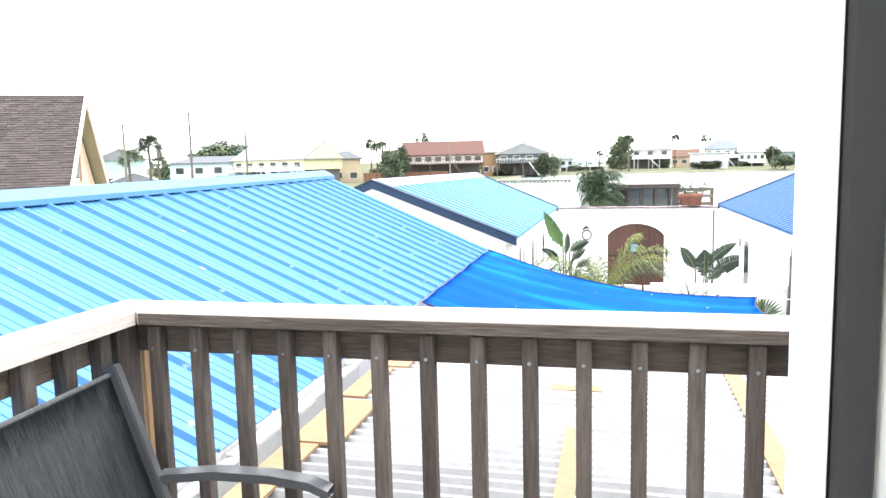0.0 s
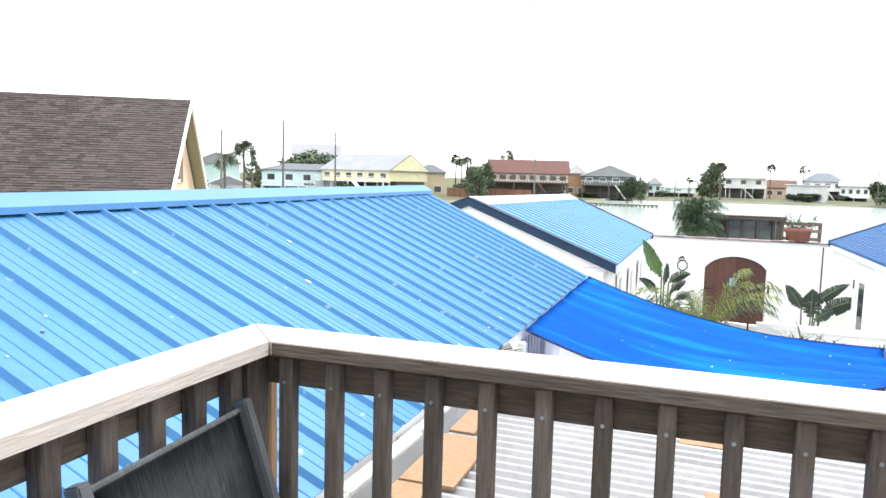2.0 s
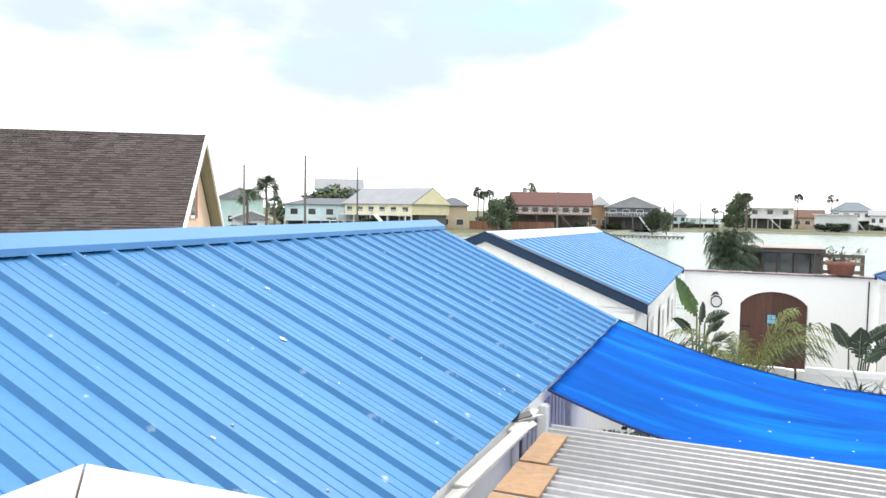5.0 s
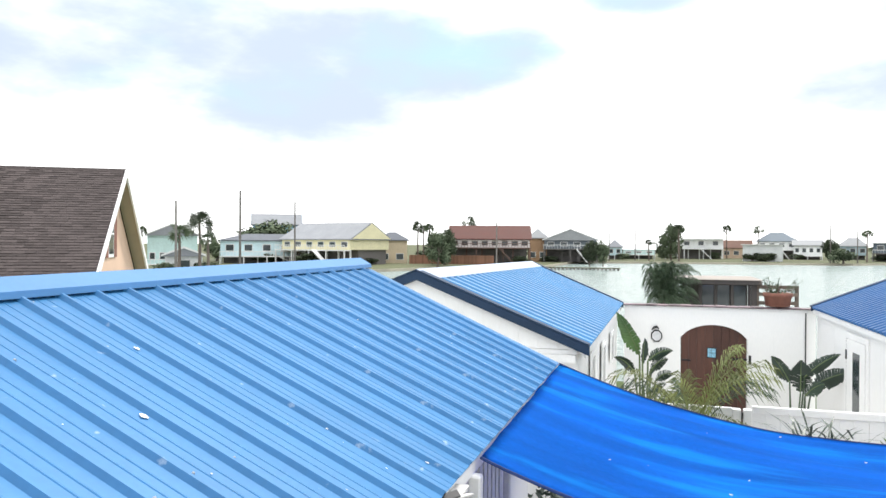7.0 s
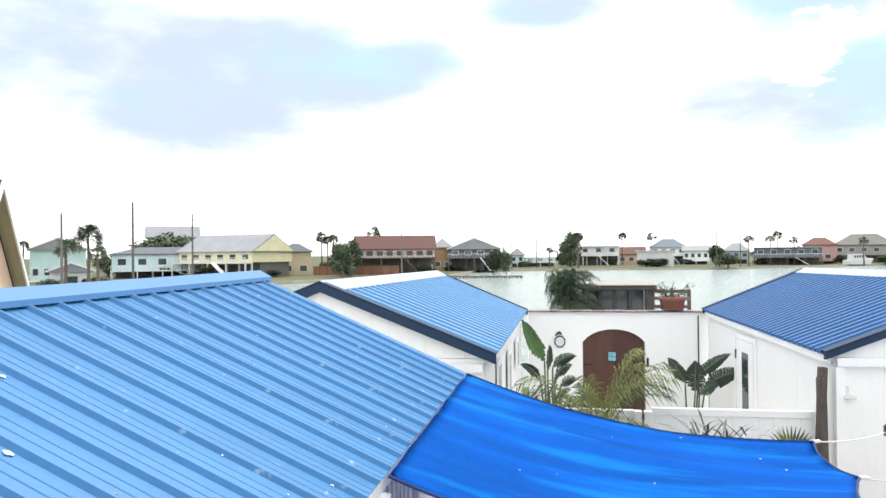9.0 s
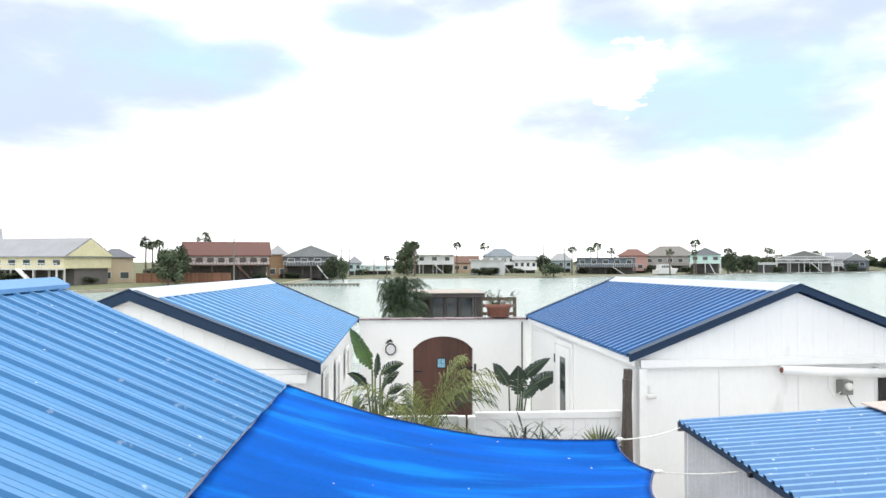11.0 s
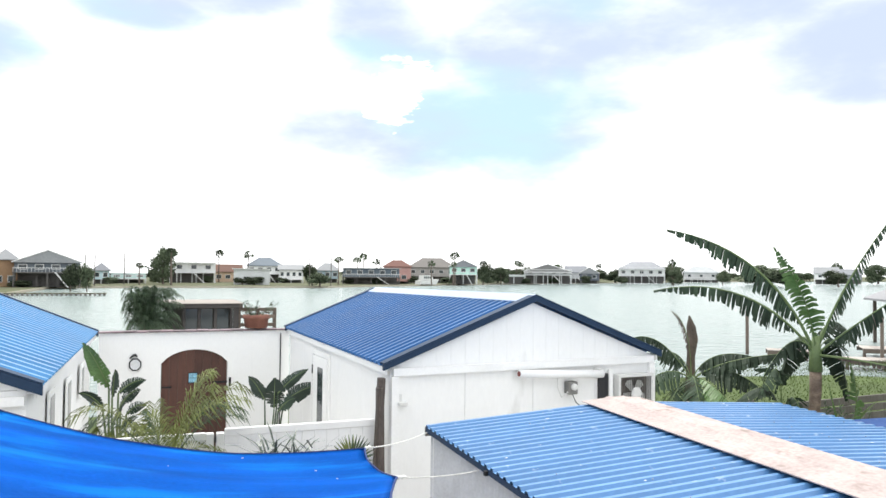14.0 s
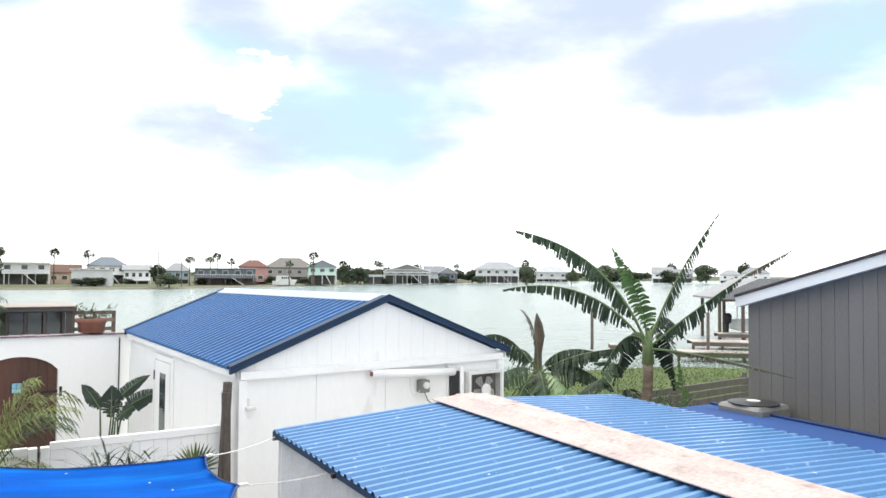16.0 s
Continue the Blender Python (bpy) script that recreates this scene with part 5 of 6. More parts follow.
strelitzia("dark green strelitzia growing beside the courtyard wall", 2.22, 15.6, 0.0, (
    (-0.106, 1.58, -0.40, 2.02, 0.13, 85), (0.06, 1.42, 0.06, 1.98, 0.20, 0), (0.12, 1.70, 0.65, 2.12, 0.12, 85), (0.23, 1.55, 0.86, 1.84, 0.17, 85), (0.12, 1.38, 0.40, 1.62, 0.13, 80), (-0.5, 1.05, -0.68, 1.12, 0.05, 85)), M_DARKLEAF)
strelitzia("tall green strelitzia with one broad pale leaf", -0.17, 12.2, 0.0, (
    (-0.10, 2.42, -0.41, 3.0, 0.12, 75), (-0.06, 2.30, -0.03, 2.66, 0.085, 10), (0.01, 2.36, 0.33, 2.52, 0.085, 85), (0.04, 2.22, 0.27, 2.41, 0.08, 85), (0.11, 2.10, 0.34, 2.22, 0.075, 85), (-0.16, 2.2, -0.42, 2.42, 0.07, 85), (0.05, 1.95, 0.25, 2.1, 0.07, 70), (-0.04, 2.0, 0.12, 2.34, 0.08, 40)), M_LEAFL)

areca = thing("areca_palm", "yellow green areca palm blown sideways by the wind", "plant", pose(0.18, 11.0, 0))
rga = random.Random(12)
for i in range(7):
    bm = bmesh.new()
    a = rga.uniform(0, 6.28)
    tube(bm, [(0.08 * math.cos(a), 0.08 * math.sin(a), 0), (0.14 * math.cos(a), 0.14 * math.sin(a), 1.5)], [0.03, 0.02], 6)
    part("stem", bm, M_RIB, areca)
for i in range(17):
    b0 = Vector((rga.uniform(0.08, 0.26), rga.uniform(-0.12, 0.12), rga.uniform(1.45, 1.7)))
    if i < 5:
        tip = Vector((rga.uniform(0.88, 1.16), rga.uniform(-0.3, 0.3), rga.uniform(2.12, 2.55)))
        mid = Vector((rga.uniform(0.48, 0.68), tip.y * 0.5, tip.z + rga.uniform(0.15, 0.32)))
    elif i < 8:
        tip = Vector((rga.uniform(0.55, 0.92), rga.uniform(-0.3, 0.3), rga.uniform(2.5, 2.78)))
        mid = Vector((tip.x * 0.62, tip.y * 0.5, tip.z - 0.12))
    elif i < 11:
        tip = Vector((rga.uniform(-0.02, 0.2), rga.uniform(-0.2, 0.2), rga.uniform(2.25, 2.5)))
        mid = Vector((0.15, tip.y * 0.5, 2.1))
    elif i < 13:
        tip = Vector((rga.uniform(-0.85, -0.5), rga.uniform(-0.3, 0.3), rga.uniform(2.1, 2.4)))
        mid = Vector((tip.x * 0.5, tip.y * 0.4, tip.z + 0.32))
    else:
        tip = Vector((rga.uniform(-0.7, 0.85), rga.uniform(-0.4, 0.3), rga.uniform(1.6, 1.9)))
        mid = Vector((tip.x * 0.5, tip.y * 0.4, 2.0))
    frond(areca, b0, mid, tip, 0.40, 22, M_FROND if i % 4 else M_FRONDD, seed=100 + i, lift=14, droop=0.5, width=0.0085)
bush = thing("areca_palm", "low yellow green palm beside the white building", "plant", pose(-0.45, 11.9, 0))
for i in range(16):
    tip = Vector((rga.uniform(-0.35, 0.95), rga.uniform(-0.8, 0.3), rga.uniform(1.45, 2.0)))
    frond(bush, (rga.uniform(-0.1, 0.1), 0, 1.1), (tip.x * 0.4, tip.y * 0.4, tip.z + 0.3), tip, 0.34, 26, M_FROND, seed=150 + i, droop=0.5)
    if i < 4:
        bm = bmesh.new()
        tube(bm, [(0.05 * i - 0.1, 0, 0), (0.04 * i - 0.08, 0, 1.15)], 0.02, 5)
        part("stem", bm, M_RIB, bush)

spiky = thing("yucca_plant", "dark spiky yucca in front of the white fence", "plant", pose(1.62, 10.35, 0))
bm = bmesh.new()
tube(bm, [(0, 0, 0), (0.02, 0, 0.8), (0, 0, 1.8)], [0.06, 0.05, 0.04], 7)
part("stem", bm, M_DEAD, spiky)
for k in range(4):
    bm = bmesh.new()
    for i in range(22):
        a, e, ln = rga.uniform(0, 6.28), rga.uniform(-0.15, 0.9), rga.uniform(0.3, 0.55)
        b0 = Vector((rga.uniform(-0.35, 0.35), rga.uniform(-0.2, 0.2), 1.82 + rga.uniform(-0.1, 0.1)))
        d = Vector((math.cos(a) * math.cos(e), math.sin(a) * math.cos(e), math.sin(e)))
        s = d.cross(Vector((0, 0, 1))).normalized() * 0.012
        v = [bm.verts.new(p) for p in (b0 - s * 0.6, b0 + s * 0.6, b0 + d * ln * 0.6 + s, b0 + d * ln * 0.6 - s, b0 + d * ln - Vector((0, 0, 0.12 * ln)))]
        bm.faces.new((v[0], v[1], v[2], v[3])), bm.faces.new((v[3], v[2], v[4]))
    part("rosette", bm, M_DARKLEAF, spiky)
fanp = thing("fan_palm", "small green fan palm in front of the white fence", "plant", pose(2.45, 10.6, 0))
bm = bmesh.new()
tube(bm, [(0, 0, 0), (0, 0, 1.65)], [0.07, 0.05], 7)
part("stem", bm, M_DEAD, fanp)
for k in range(6):
    bm = bmesh.new()
    az = k * 1.05 + 0.2
    for i in range(17):
        e = radians(10 + i * 10)
        d = (Vector((math.cos(az), math.sin(az), 0)) * math.cos(e) + Vector((0, 0, 1)) * math.sin(e)).normalized()
        s = Vector((-math.sin(az), math.cos(az), 0)) * 0.006 + d.cross(Vector((-math.sin(az), math.cos(az), 0))) * 0.012
        b0 = Vector((0, 0, 1.68))
        v = [bm.verts.new(p) for p in (b0, b0 + d * 0.2 + s, b0 + d * 0.32, b0 + d * 0.2 - s)]
        bm.faces.new(v)
    part("leaf", bm, M_FROND if k % 2 else M_FRONDD, fanp)

# dark foliage in the passage under the sail
dark = thing("shrub", "dark leafy shrub in the shaded passage", "plant", pose(-0.82, 9.4, 0))
for k in range(5):
    bm = bmesh.new()
    for i in range(300):
        c = Vector((rga.gauss(0, 0.2), rga.gauss(0, 0.2), 0.3 + rga.random() * 1.15))
        a, b = Vector((rga.gauss(0, 1), rga.gauss(0, 1), rga.gauss(0, 1))).normalized() * 0.05, Vector((rga.gauss(0, 1), rga.gauss(0, 1), rga.gauss(0, 1))).normalized() * 0.03
        bm.faces.new([bm.verts.new(p) for p in (c - a, c + b, c + a, c - b)])
    part("foliage", bm, M_DARKLEAF, dark)
bm = bmesh.new()
tube(bm, [(0, 0, 0), (0, 0, 1.2)], 0.03, 5)
part("stem", bm, M_DEAD, dark)

fern = thing("fern_palm", "dark feathery palm in the shaded passage", "plant", pose(-0.25, 9.3, 0))
bm = bmesh.new()
tube(bm, [(0, 0, 0), (0.02, 0, 0.7), (0, 0, 1.3)], [0.05, 0.045, 0.03], 6)
part("stem", bm, M_DEAD, fern)
rgf = random.Random(71)
for i in range(14):
    a = i * 0.45 + rgf.uniform(-0.2, 0.2)
    tip = Vector((0.55 * math.cos(a), 0.35 * math.sin(a), 1.35 + rgf.uniform(0.0, 0.35)))
    frond(fern, (0, 0, 1.28), (tip.x * 0.5, tip.y * 0.5, 1.85), tip, 0.2, 24, M_FRONDD, seed=500 + i, lift=8, droop=0.6, width=0.01)

# ---------- beyond the courtyard wall ----------
rob = thing("pygmy_palm", "bushy dark green palm behind the courtyard wall", "plant", pose(0.0, 19.6, 0))
bm = bmesh.new()
tube(bm, [(0, 0, 0), (0.03, 0, 1.4), (0, 0, 2.75)], [0.10, 0.09, 0.08], 8)
part("trunk", bm, M_PBARK, rob)
for i in range(125):
    a, el = rga.uniform(0, 6.28), rga.uniform(-0.35, 1.5)
    r = rga.uniform(0.36, 0.54) * (1.35 if math.cos(a) > 0.3 else 1.0)
    tip = Vector((r * math.cos(a) + 0.1, 0.55 * r * math.sin(a), 2.62 + 0.85 * math.sin(el) - (0.45 if math.cos(a) > 0.3 else 0.12) * math.cos(el)))
    frond(rob, (0, 0, 2.62), (tip.x * 0.55, tip.y * 0.5, max(tip.z, 2.7) + 0.26), tip, 0.26, 20, M_FRONDD, seed=200 + i, lift=12, droop=0.75, width=0.007)

cab = thing("garden_cabin", "dark flat-roofed cabin with glass panes behind the wall", "cabin", pose(0.55, 20.2, 0))
part("roof", bbox(-0.25, -0.25, 3.02, 1.62, 2.0, 3.12, 0.01), M_CABIN, cab, "flat dark roof with a pale edge")
part("roof_edge", bbox(-0.27, -0.28, 3.122, 1.64, 2.02, 3.136), M_DOCKT, cab)
for x in (-0.1, 0.28, 0.62, 0.98, 1.35):
    part("post", bbox(x, -0.1, 0, x + 0.06, -0.04, 3.015), M_CABIN, cab)
part("wall", bbox(-0.1, 0.5, 0, 1.4, 0.6, 3.0), M_GROOVE, cab)
for x in (0.35, 0.69, 1.05):
    part("pane", bbox(x, -0.08, 2.0, x + 0.26, -0.07, 3.0), M_GLASS, cab)
part("corner_post", bbox(1.42, -0.14, 0, 1.54, -0.02, 3.015), M_CABIN, cab)
rl = thing("dock_railing", "brown timber railing above the dock", "railing", pose(2.1, 20.4, 0))
for z in (2.55, 2.75, 2.92):
    part("rail", bbox(0.0, 0, z, 0.9, 0.05, z + 0.08), M_DOCK, rl)
for x in (0.0, 0.45, 0.85):
    part("post", bbox(x, 0.055, 0, x + 0.08, 0.13, 3.0), M_DOCK, rl)

potp = thing("flower_pot", "terracotta pot with dry straggling succulents on the wall", "pot", pose(2.19, WY + 0.1, 2.735))
bm = lathe(bmesh.new(), [(0.225, 0.0), (0.25, 0.18), (0.272, 0.185), (0.276, 0.26), (0.258, 0.264), (0.245, 0.22)], 20)
part("pot", bm, M_TERRA, potp, smooth=True)
for k in range(22):
    bm = bmesh.new()
    a, ln = rga.uniform(0, 6.28), rga.uniform(0.15, 0.36)
    tip = Vector((0.1 * math.cos(a) + ln * math.cos(a) + 0.06, 0.5 * ln * math.sin(a), 0.24 + rga.uniform(0.05, 0.34)))
    tube(bm, [(0.1 * math.cos(a), 0.1 * math.sin(a), 0.19), Vector((0.15 * math.cos(a), 0.1 * math.sin(a), 0.3)), tip], [0.007, 0.006, 0.004], 4)
    for i in range(12):
        c = Vector((0.1 * math.cos(a), 0.1 * math.sin(a), 0.22)).lerp(tip, rga.random()) + Vector((rga.gauss(0, 0.02), rga.gauss(0, 0.02), rga.gauss(0.01, 0.02)))
        d = Vector((rga.gauss(0, 1), rga.gauss(0, 1), rga.gauss(0, 1))).normalized() * 0.03
        e = Vector((rga.gauss(0, 1), rga.gauss(0, 1), rga.gauss(0, 1))).normalized() * 0.014
        bm.faces.new([bm.verts.new(p) for p in (c - d, c + e, c + d, c - e)])
    part("succulent", bm, M_DEAD if k % 3 == 0 else M_FRONDD, potp)

# ---------- right-hand shore: lawn, boards, docks ----------
bm = bmesh.new()
rg2 = random.Random(31)
for _ in range(16000):
    x, y = rg2.uniform(11.5, 36), rg2.uniform(16.5, 26.5)
    h, a = rg2.uniform(0.03, 0.10), rg2.uniform(0, 6.28)
    dx, dy = 0.014 * math.cos(a), 0.014 * math.sin(a)
    v = [bm.verts.new(p) for p in ((x - dx, y - dy, 0), (x + dx, y + dy, 0), (x + rg2.uniform(-0.08, 0.08), y + rg2.uniform(-0.08, 0.08), h))]
    bm.faces.new(v)
solo("grass", bm, M_BLADE, "ragged green grass on the waterside lawn", "grass", "stuff")
bf = thing("board_fence", "low weathered board retaining wall along the lawn", "wall", pose(12.2, 14.6, 0, 0, 0, 4))
for k in range(5):
    part("board", bbox(0, 0.02 * k, 0.05 + 0.2 * k, 14.0, 0.05 + 0.02 * k, 0.22 + 0.2 * k, 0.004), M_GREYW, bf)
for x in (0.4, 3.6, 6.8, 10.0, 13.2):
    part("post", bbox(x, 0.15, 0, x + 0.1, 0.25, 1.15), M_GREYW, bf)


def dock(x, y, yaw, w, d, z=-0.35):
    dk = thing("dock", "brown timber boat dock over the water", "dock", pose(x, y, z, 0, 0, yaw), "boat docks")
    n = max(4, round(w / 0.6))
    me = mesh_of("plank", bbox(0, 0, -0.05, w / n - 0.02, d, 0.0, 0.005), M_DOCKT)
    for i in range(n):
        shared("plank", me, dk, pose(i * w / n, 0, 0))
    for yy in (0.02, d - 0.12):
        part("beam", bbox(0, yy, -0.28, w, yy + 0.1, -0.052), M_DOCK, dk)
    for i in range(0, n, 3):
        part("pile", bbox(i * w / n, 0.15, -2.0, i * w / n + 0.15, 0.3, -0.055), M_DOCK, dk)


def pile(x, y, top, r=0.13):
    p = thing("mooring_pile", "dark round timber pile standing in the water", "pile", pose(x, y, -1.5), "mooring piles")
    bm = tube(bmesh.new(), [(0, 0, 0), (0, 0, top + 1.5)], r, 9)
    part("pile", bm, M_DOCK, p)


dock(33.4, 29.6, -40, 10.0, 1.5)
dock(39.4, 33.4, -40, 11.0, 2.0)
dock(45.5, 36.0, -40, 10.0, 1.5, -0.25)
dock(33.0, 34.4, -40, 2.6, 1.2)
pile(33.9, 36.9, 1.75, 0.1)
pile(39.5, 32.3, 1.6, 0.1)
bl = thing("boat_shelter", "timber boat shelter with a grey shingle roof", "shelter", pose(46.5, 37.0, 0, 0, 0, -36))
part("roof", prism([(-0.3, 2.35), (3.0, 3.75), (9, 3.75), (12, 2.35), (12, 2.2), (-0.3, 2.2)], -0.5, 5.0), M_FGREY, bl)
for x in (0.2, 1.9, 9.6):
    for y in (0.0, 4.4):
        part("post", bbox(x, y, -2, x + 0.2, y + 0.2, 2.19), M_DOCK, bl)
part("beam", bbox(0.0, -0.1, 2.02, 10, -0.03, 2.19), M_DOCK, bl)
boat = thing("motor_boat", "white motor boat with a black outboard under a shelter", "boat", pose(48.6, 36.6, -0.1, 0, 0, -36))
part("hull", prism([(0, 0.0), (0.1, 0.55), (5.2, 0.7), (5.0, 0.3), (4.2, -0.1), (0.3, -0.15)], 0.6, 2.4), M_APPL, boat)
part("rub_rail", prism([(0.1, 0.56), (5.2, 0.71), (5.2, 0.80), (0.1, 0.65)], 0.55, 2.45), M_GALV, boat)
bm = bmesh.new()
lathe(bm, [(0.12, -0.4), (0.15, 0.3), (0.32, 0.45), (0.36, 0.95), (0.22, 1.15)], 10, (-0.35, 1.5, 0))
part("outboard", bm, M_BLACK, boat, "black outboard engine")
part("pole", bbox(0.35, 1.4, 0.6, 0.42, 1.47, 1.6), M_APPL, boat)
part("lift_beam", bbox(-0.8, 0.7, -0.6, 5.6, 0.9, -0.42), M_DOCK, boat)

# ---------- far shore ----------
FAR_MATS = {}


def far_mat(col, name):
    key = (name, tuple(col))
    if key not in FAR_MATS:
        FAR_MATS[key] = mat(name, col, 0.8, 0.0, 0.10, 0.3, 0.08, 3.0, 0.0, spec=0.25)
    return FAR_MATS[key]


def roof_mesh(kind, w, d, z, rh, o=0.5):
    """Roof over a w by d plan centred on the origin, front at -d/2."""
    x, y = w / 2 + o, d / 2 + o
    bm = bmesh.new()
    c = [(-x, -y), (x, -y), (x, y), (-x, y)]
    lo, hi = [bm.verts.new((a, b, z)) for a, b in c], [bm.verts.new((a, b, z + 0.2)) for a, b in c]
    bm.faces.new(lo[::-1])
    for i in range(4):
        bm.faces.new((lo[i], lo[(i + 1) % 4], hi[(i + 1) % 4], hi[i]))
    if kind == "flat":
        bm.faces.new(hi)
        return bm
    if kind in ("gable", "gable_side"):
        r = [bm.verts.new((-x, 0, z + rh)), bm.verts.new((x, 0, z + rh))]
    elif kind == "gable_front":
        r = [bm.verts.new((0, -y, z + rh)), bm.verts.new((0, y, z + rh))]
    elif x > y:
        r = [bm.verts.new((-(x - y * 0.9), 0, z + rh)), bm.verts.new((x - y * 0.9, 0, z + rh))]
    else:
        r = [bm.verts.new((0, -(y - x * 0.9), z + rh)), bm.verts.new((0, y - x * 0.9, z + rh))]
    if kind == "gable_front" or (kind == "hip" and x <= y):
        bm.faces.new((hi[0], hi[1], r[0])), bm.faces.new((hi[1], hi[2], r[1], r[0])), bm.faces.new((hi[2], hi[3], r[1])), bm.faces.new((hi[3], hi[0], r[0], r[1]))
    else:
        bm.faces.new((hi[0], hi[1], r[1], r[0])), bm.faces.new((hi[1], hi[2], r[1])), bm.faces.new((hi[2], hi[3], r[0], r[1])), bm.faces.new((hi[3], hi[0], r[0]))
    bmesh.ops.recalc_face_normals(bm, faces=bm.faces[:])
    return bm


def house(label, x, y, yaw, w, d, H, roof, rf, wall, rcol, stilt, bal, nwin, trim=(0.72, 0.72, 0.71)):
    hs = thing("house", label, "house", pose(x, y, -0.45, 0, 0, yaw), "houses on the far shore")
    rh = H * rf
    ze, zs = H - rh, H * stilt
    mw, mr, mt_ = far_mat(wall, "house_paint"), far_mat(rcol, "house_roof"), far_mat(trim, "house_trim")
    # dark undercroft tone raised to carry the haze of distance
    md = far_mat((0.16, 0.15, 0.145), "house_undercroft")
    front = -d / 2
    part("wall", bbox(-w / 2, front, zs, w / 2, d / 2, ze), mw, hs)
    if roof == "gable_front":
        part("gable", prism([(-w / 2, ze + 0.21), (w / 2, ze + 0.21), (0, ze + rh * 0.97)], front - 0.05, front + 0.2), mw, hs)
        for s in (-1, 1):
            part("rake_trim", prism([(0, ze + rh + 0.05), (s * (w / 2 + 0.5), ze + 0.25), (s * (w / 2 + 0.5), ze), (0, ze + rh - 0.25)], front - 0.62, front - 0.52), mt_, hs)
    part("roof", roof_mesh(roof, w, d, ze, rh), mr, hs)
    if roof == "gable":
        for s in (-1, 1):
            y0 = -s * (w / 2 + 0.51)
            bm = prism([(-d / 2, ze + 0.2), (d / 2, ze + 0.2), (0, ze + rh * 0.93)], min(y0, y0 - s * 0.05), max(y0, y0 - s * 0.05))
            bm.transform(Matrix.Rotation(radians(90), 4, "Z"))
            part("gable", bm, mw, hs)
    if roof == "gable_side":
        g = part("porch_gable", prism([(w * 0.16, ze + 0.2), (w / 2 + 0.4, ze + 0.2), (w * 0.33, ze + rh * 0.98)], front - 2.2, front - 1.6), mw, hs)
        for a in (w * 0.16 - 0.3, w / 2 + 0.7):
            part("porch_roof", prism([(w * 0.33, ze + rh + 0.1), (a, ze + 0.25), (a, ze + 0.1), (w * 0.33, ze + rh - 0.05)], front - 2.2, front + d * 0.4), mr, hs)
        for a in (w * 0.16, w / 2 + 0.4):
            part("rake_trim", prism([(w * 0.33, ze + rh + 0.15), (a, ze + 0.3), (a, ze + 0.02), (w * 0.33, ze + rh - 0.15)], front - 2.35, front - 2.22), mt_, hs)
    if stilt:
        part("undercroft", bbox(-w / 2 + 0.6, front + min(3, d * 0.4), 0, w / 2 - 0.6, d / 2 - 0.2, zs - 0.01), md, hs)
        n = max(3, round(w / 3))
        me = mesh_of("stilt", bbox(-0.15, -0.15, 0, 0.15, 0.15, zs - 0.005), mt_ if sum(wall) > 1.2 else md)
        for i in range(n):
            shared("stilt", me, hs, pose(-w / 2 + 0.25 + (w - 0.5) * i / (n - 1), front + 0.2, 0))
    zfl = zs if stilt else 0.2
    for k in range(bal):
        zz = zfl + 0.02 + k * (ze - zfl) * 0.99
        bd = 2.0
        part("balcony", bbox(-w / 2 - 0.2, front - bd, zz - 0.25, w / 2 + 0.2, front - 0.01, zz - 0.02), mt_ if sum(wall) > 1.0 else md, hs)
        rl_ = part("balcony_rail", bbox(-w / 2 - 0.2, front - bd, zz + 0.85, w / 2 + 0.2, front - bd + 0.08, zz + 0.98), mt_, hs)
        nb_ = max(6, round(w / 0.7))
        me = mesh_of("rail_post", bbox(-0.04, 0, -0.02, 0.04, 0.05, 0.84), mt_)
        for i in range(nb_ + 1):
            shared("rail_post", me, hs, pose(-w / 2 - 0.1 + (w + 0.2) * i / nb_, front - bd + 0.01, zz))
        if k == 0 and zfl > 1:
            me = mesh_of("stilt", bbox(-0.12, -0.12, 0, 0.12, 0.12, zz - 0.26), mt_ if sum(wall) > 1.0 else md)
            for i in range(max(3, round(w / 4))):
                shared("stilt", me, hs, pose(-w / 2 + w * i / max(2, round(w / 4) - 1), front - bd + 0.15, 0))
        if k == 1:
            for i in range(5):
                part("roof_post", bbox(-w / 2 + i * w / 4 - 0.07, front - bd, zfl, -w / 2 + i * w / 4 + 0.07, front - bd + 0.14, zz - 0.26), mt_, hs)
    if bal and zfl > 1.5:
        st = part("stair", prism([(w * 0.30, 0), (w * 0.30 + 0.35, 0), (w * 0.10 + 0.35, zfl), (w * 0.10, zfl)], front - 3.2, front - 2.1), mt_, hs, "white outside stair")
    zc = zs + (ze - zs) * (0.55 if ze - zs < 4 else 0.3)
    for k in range(nwin):
        cx = -w / 2 + w * (k + 0.5) / nwin
        ww, hh = min(0.9, w / nwin * 0.3), min(0.75, (ze - zs) * 0.28)
        wn_ = part("window", bbox(cx - ww, front - 0.06, zc - hh, cx + ww, front - 0.005, zc + hh), mt_, hs)
        part("pane", bbox(cx - ww + 0.12, front - 0.09, zc - hh + 0.12, cx + ww - 0.12, front - 0.065, zc + hh - 0.12), M_GLASS, wn_)
    return hs


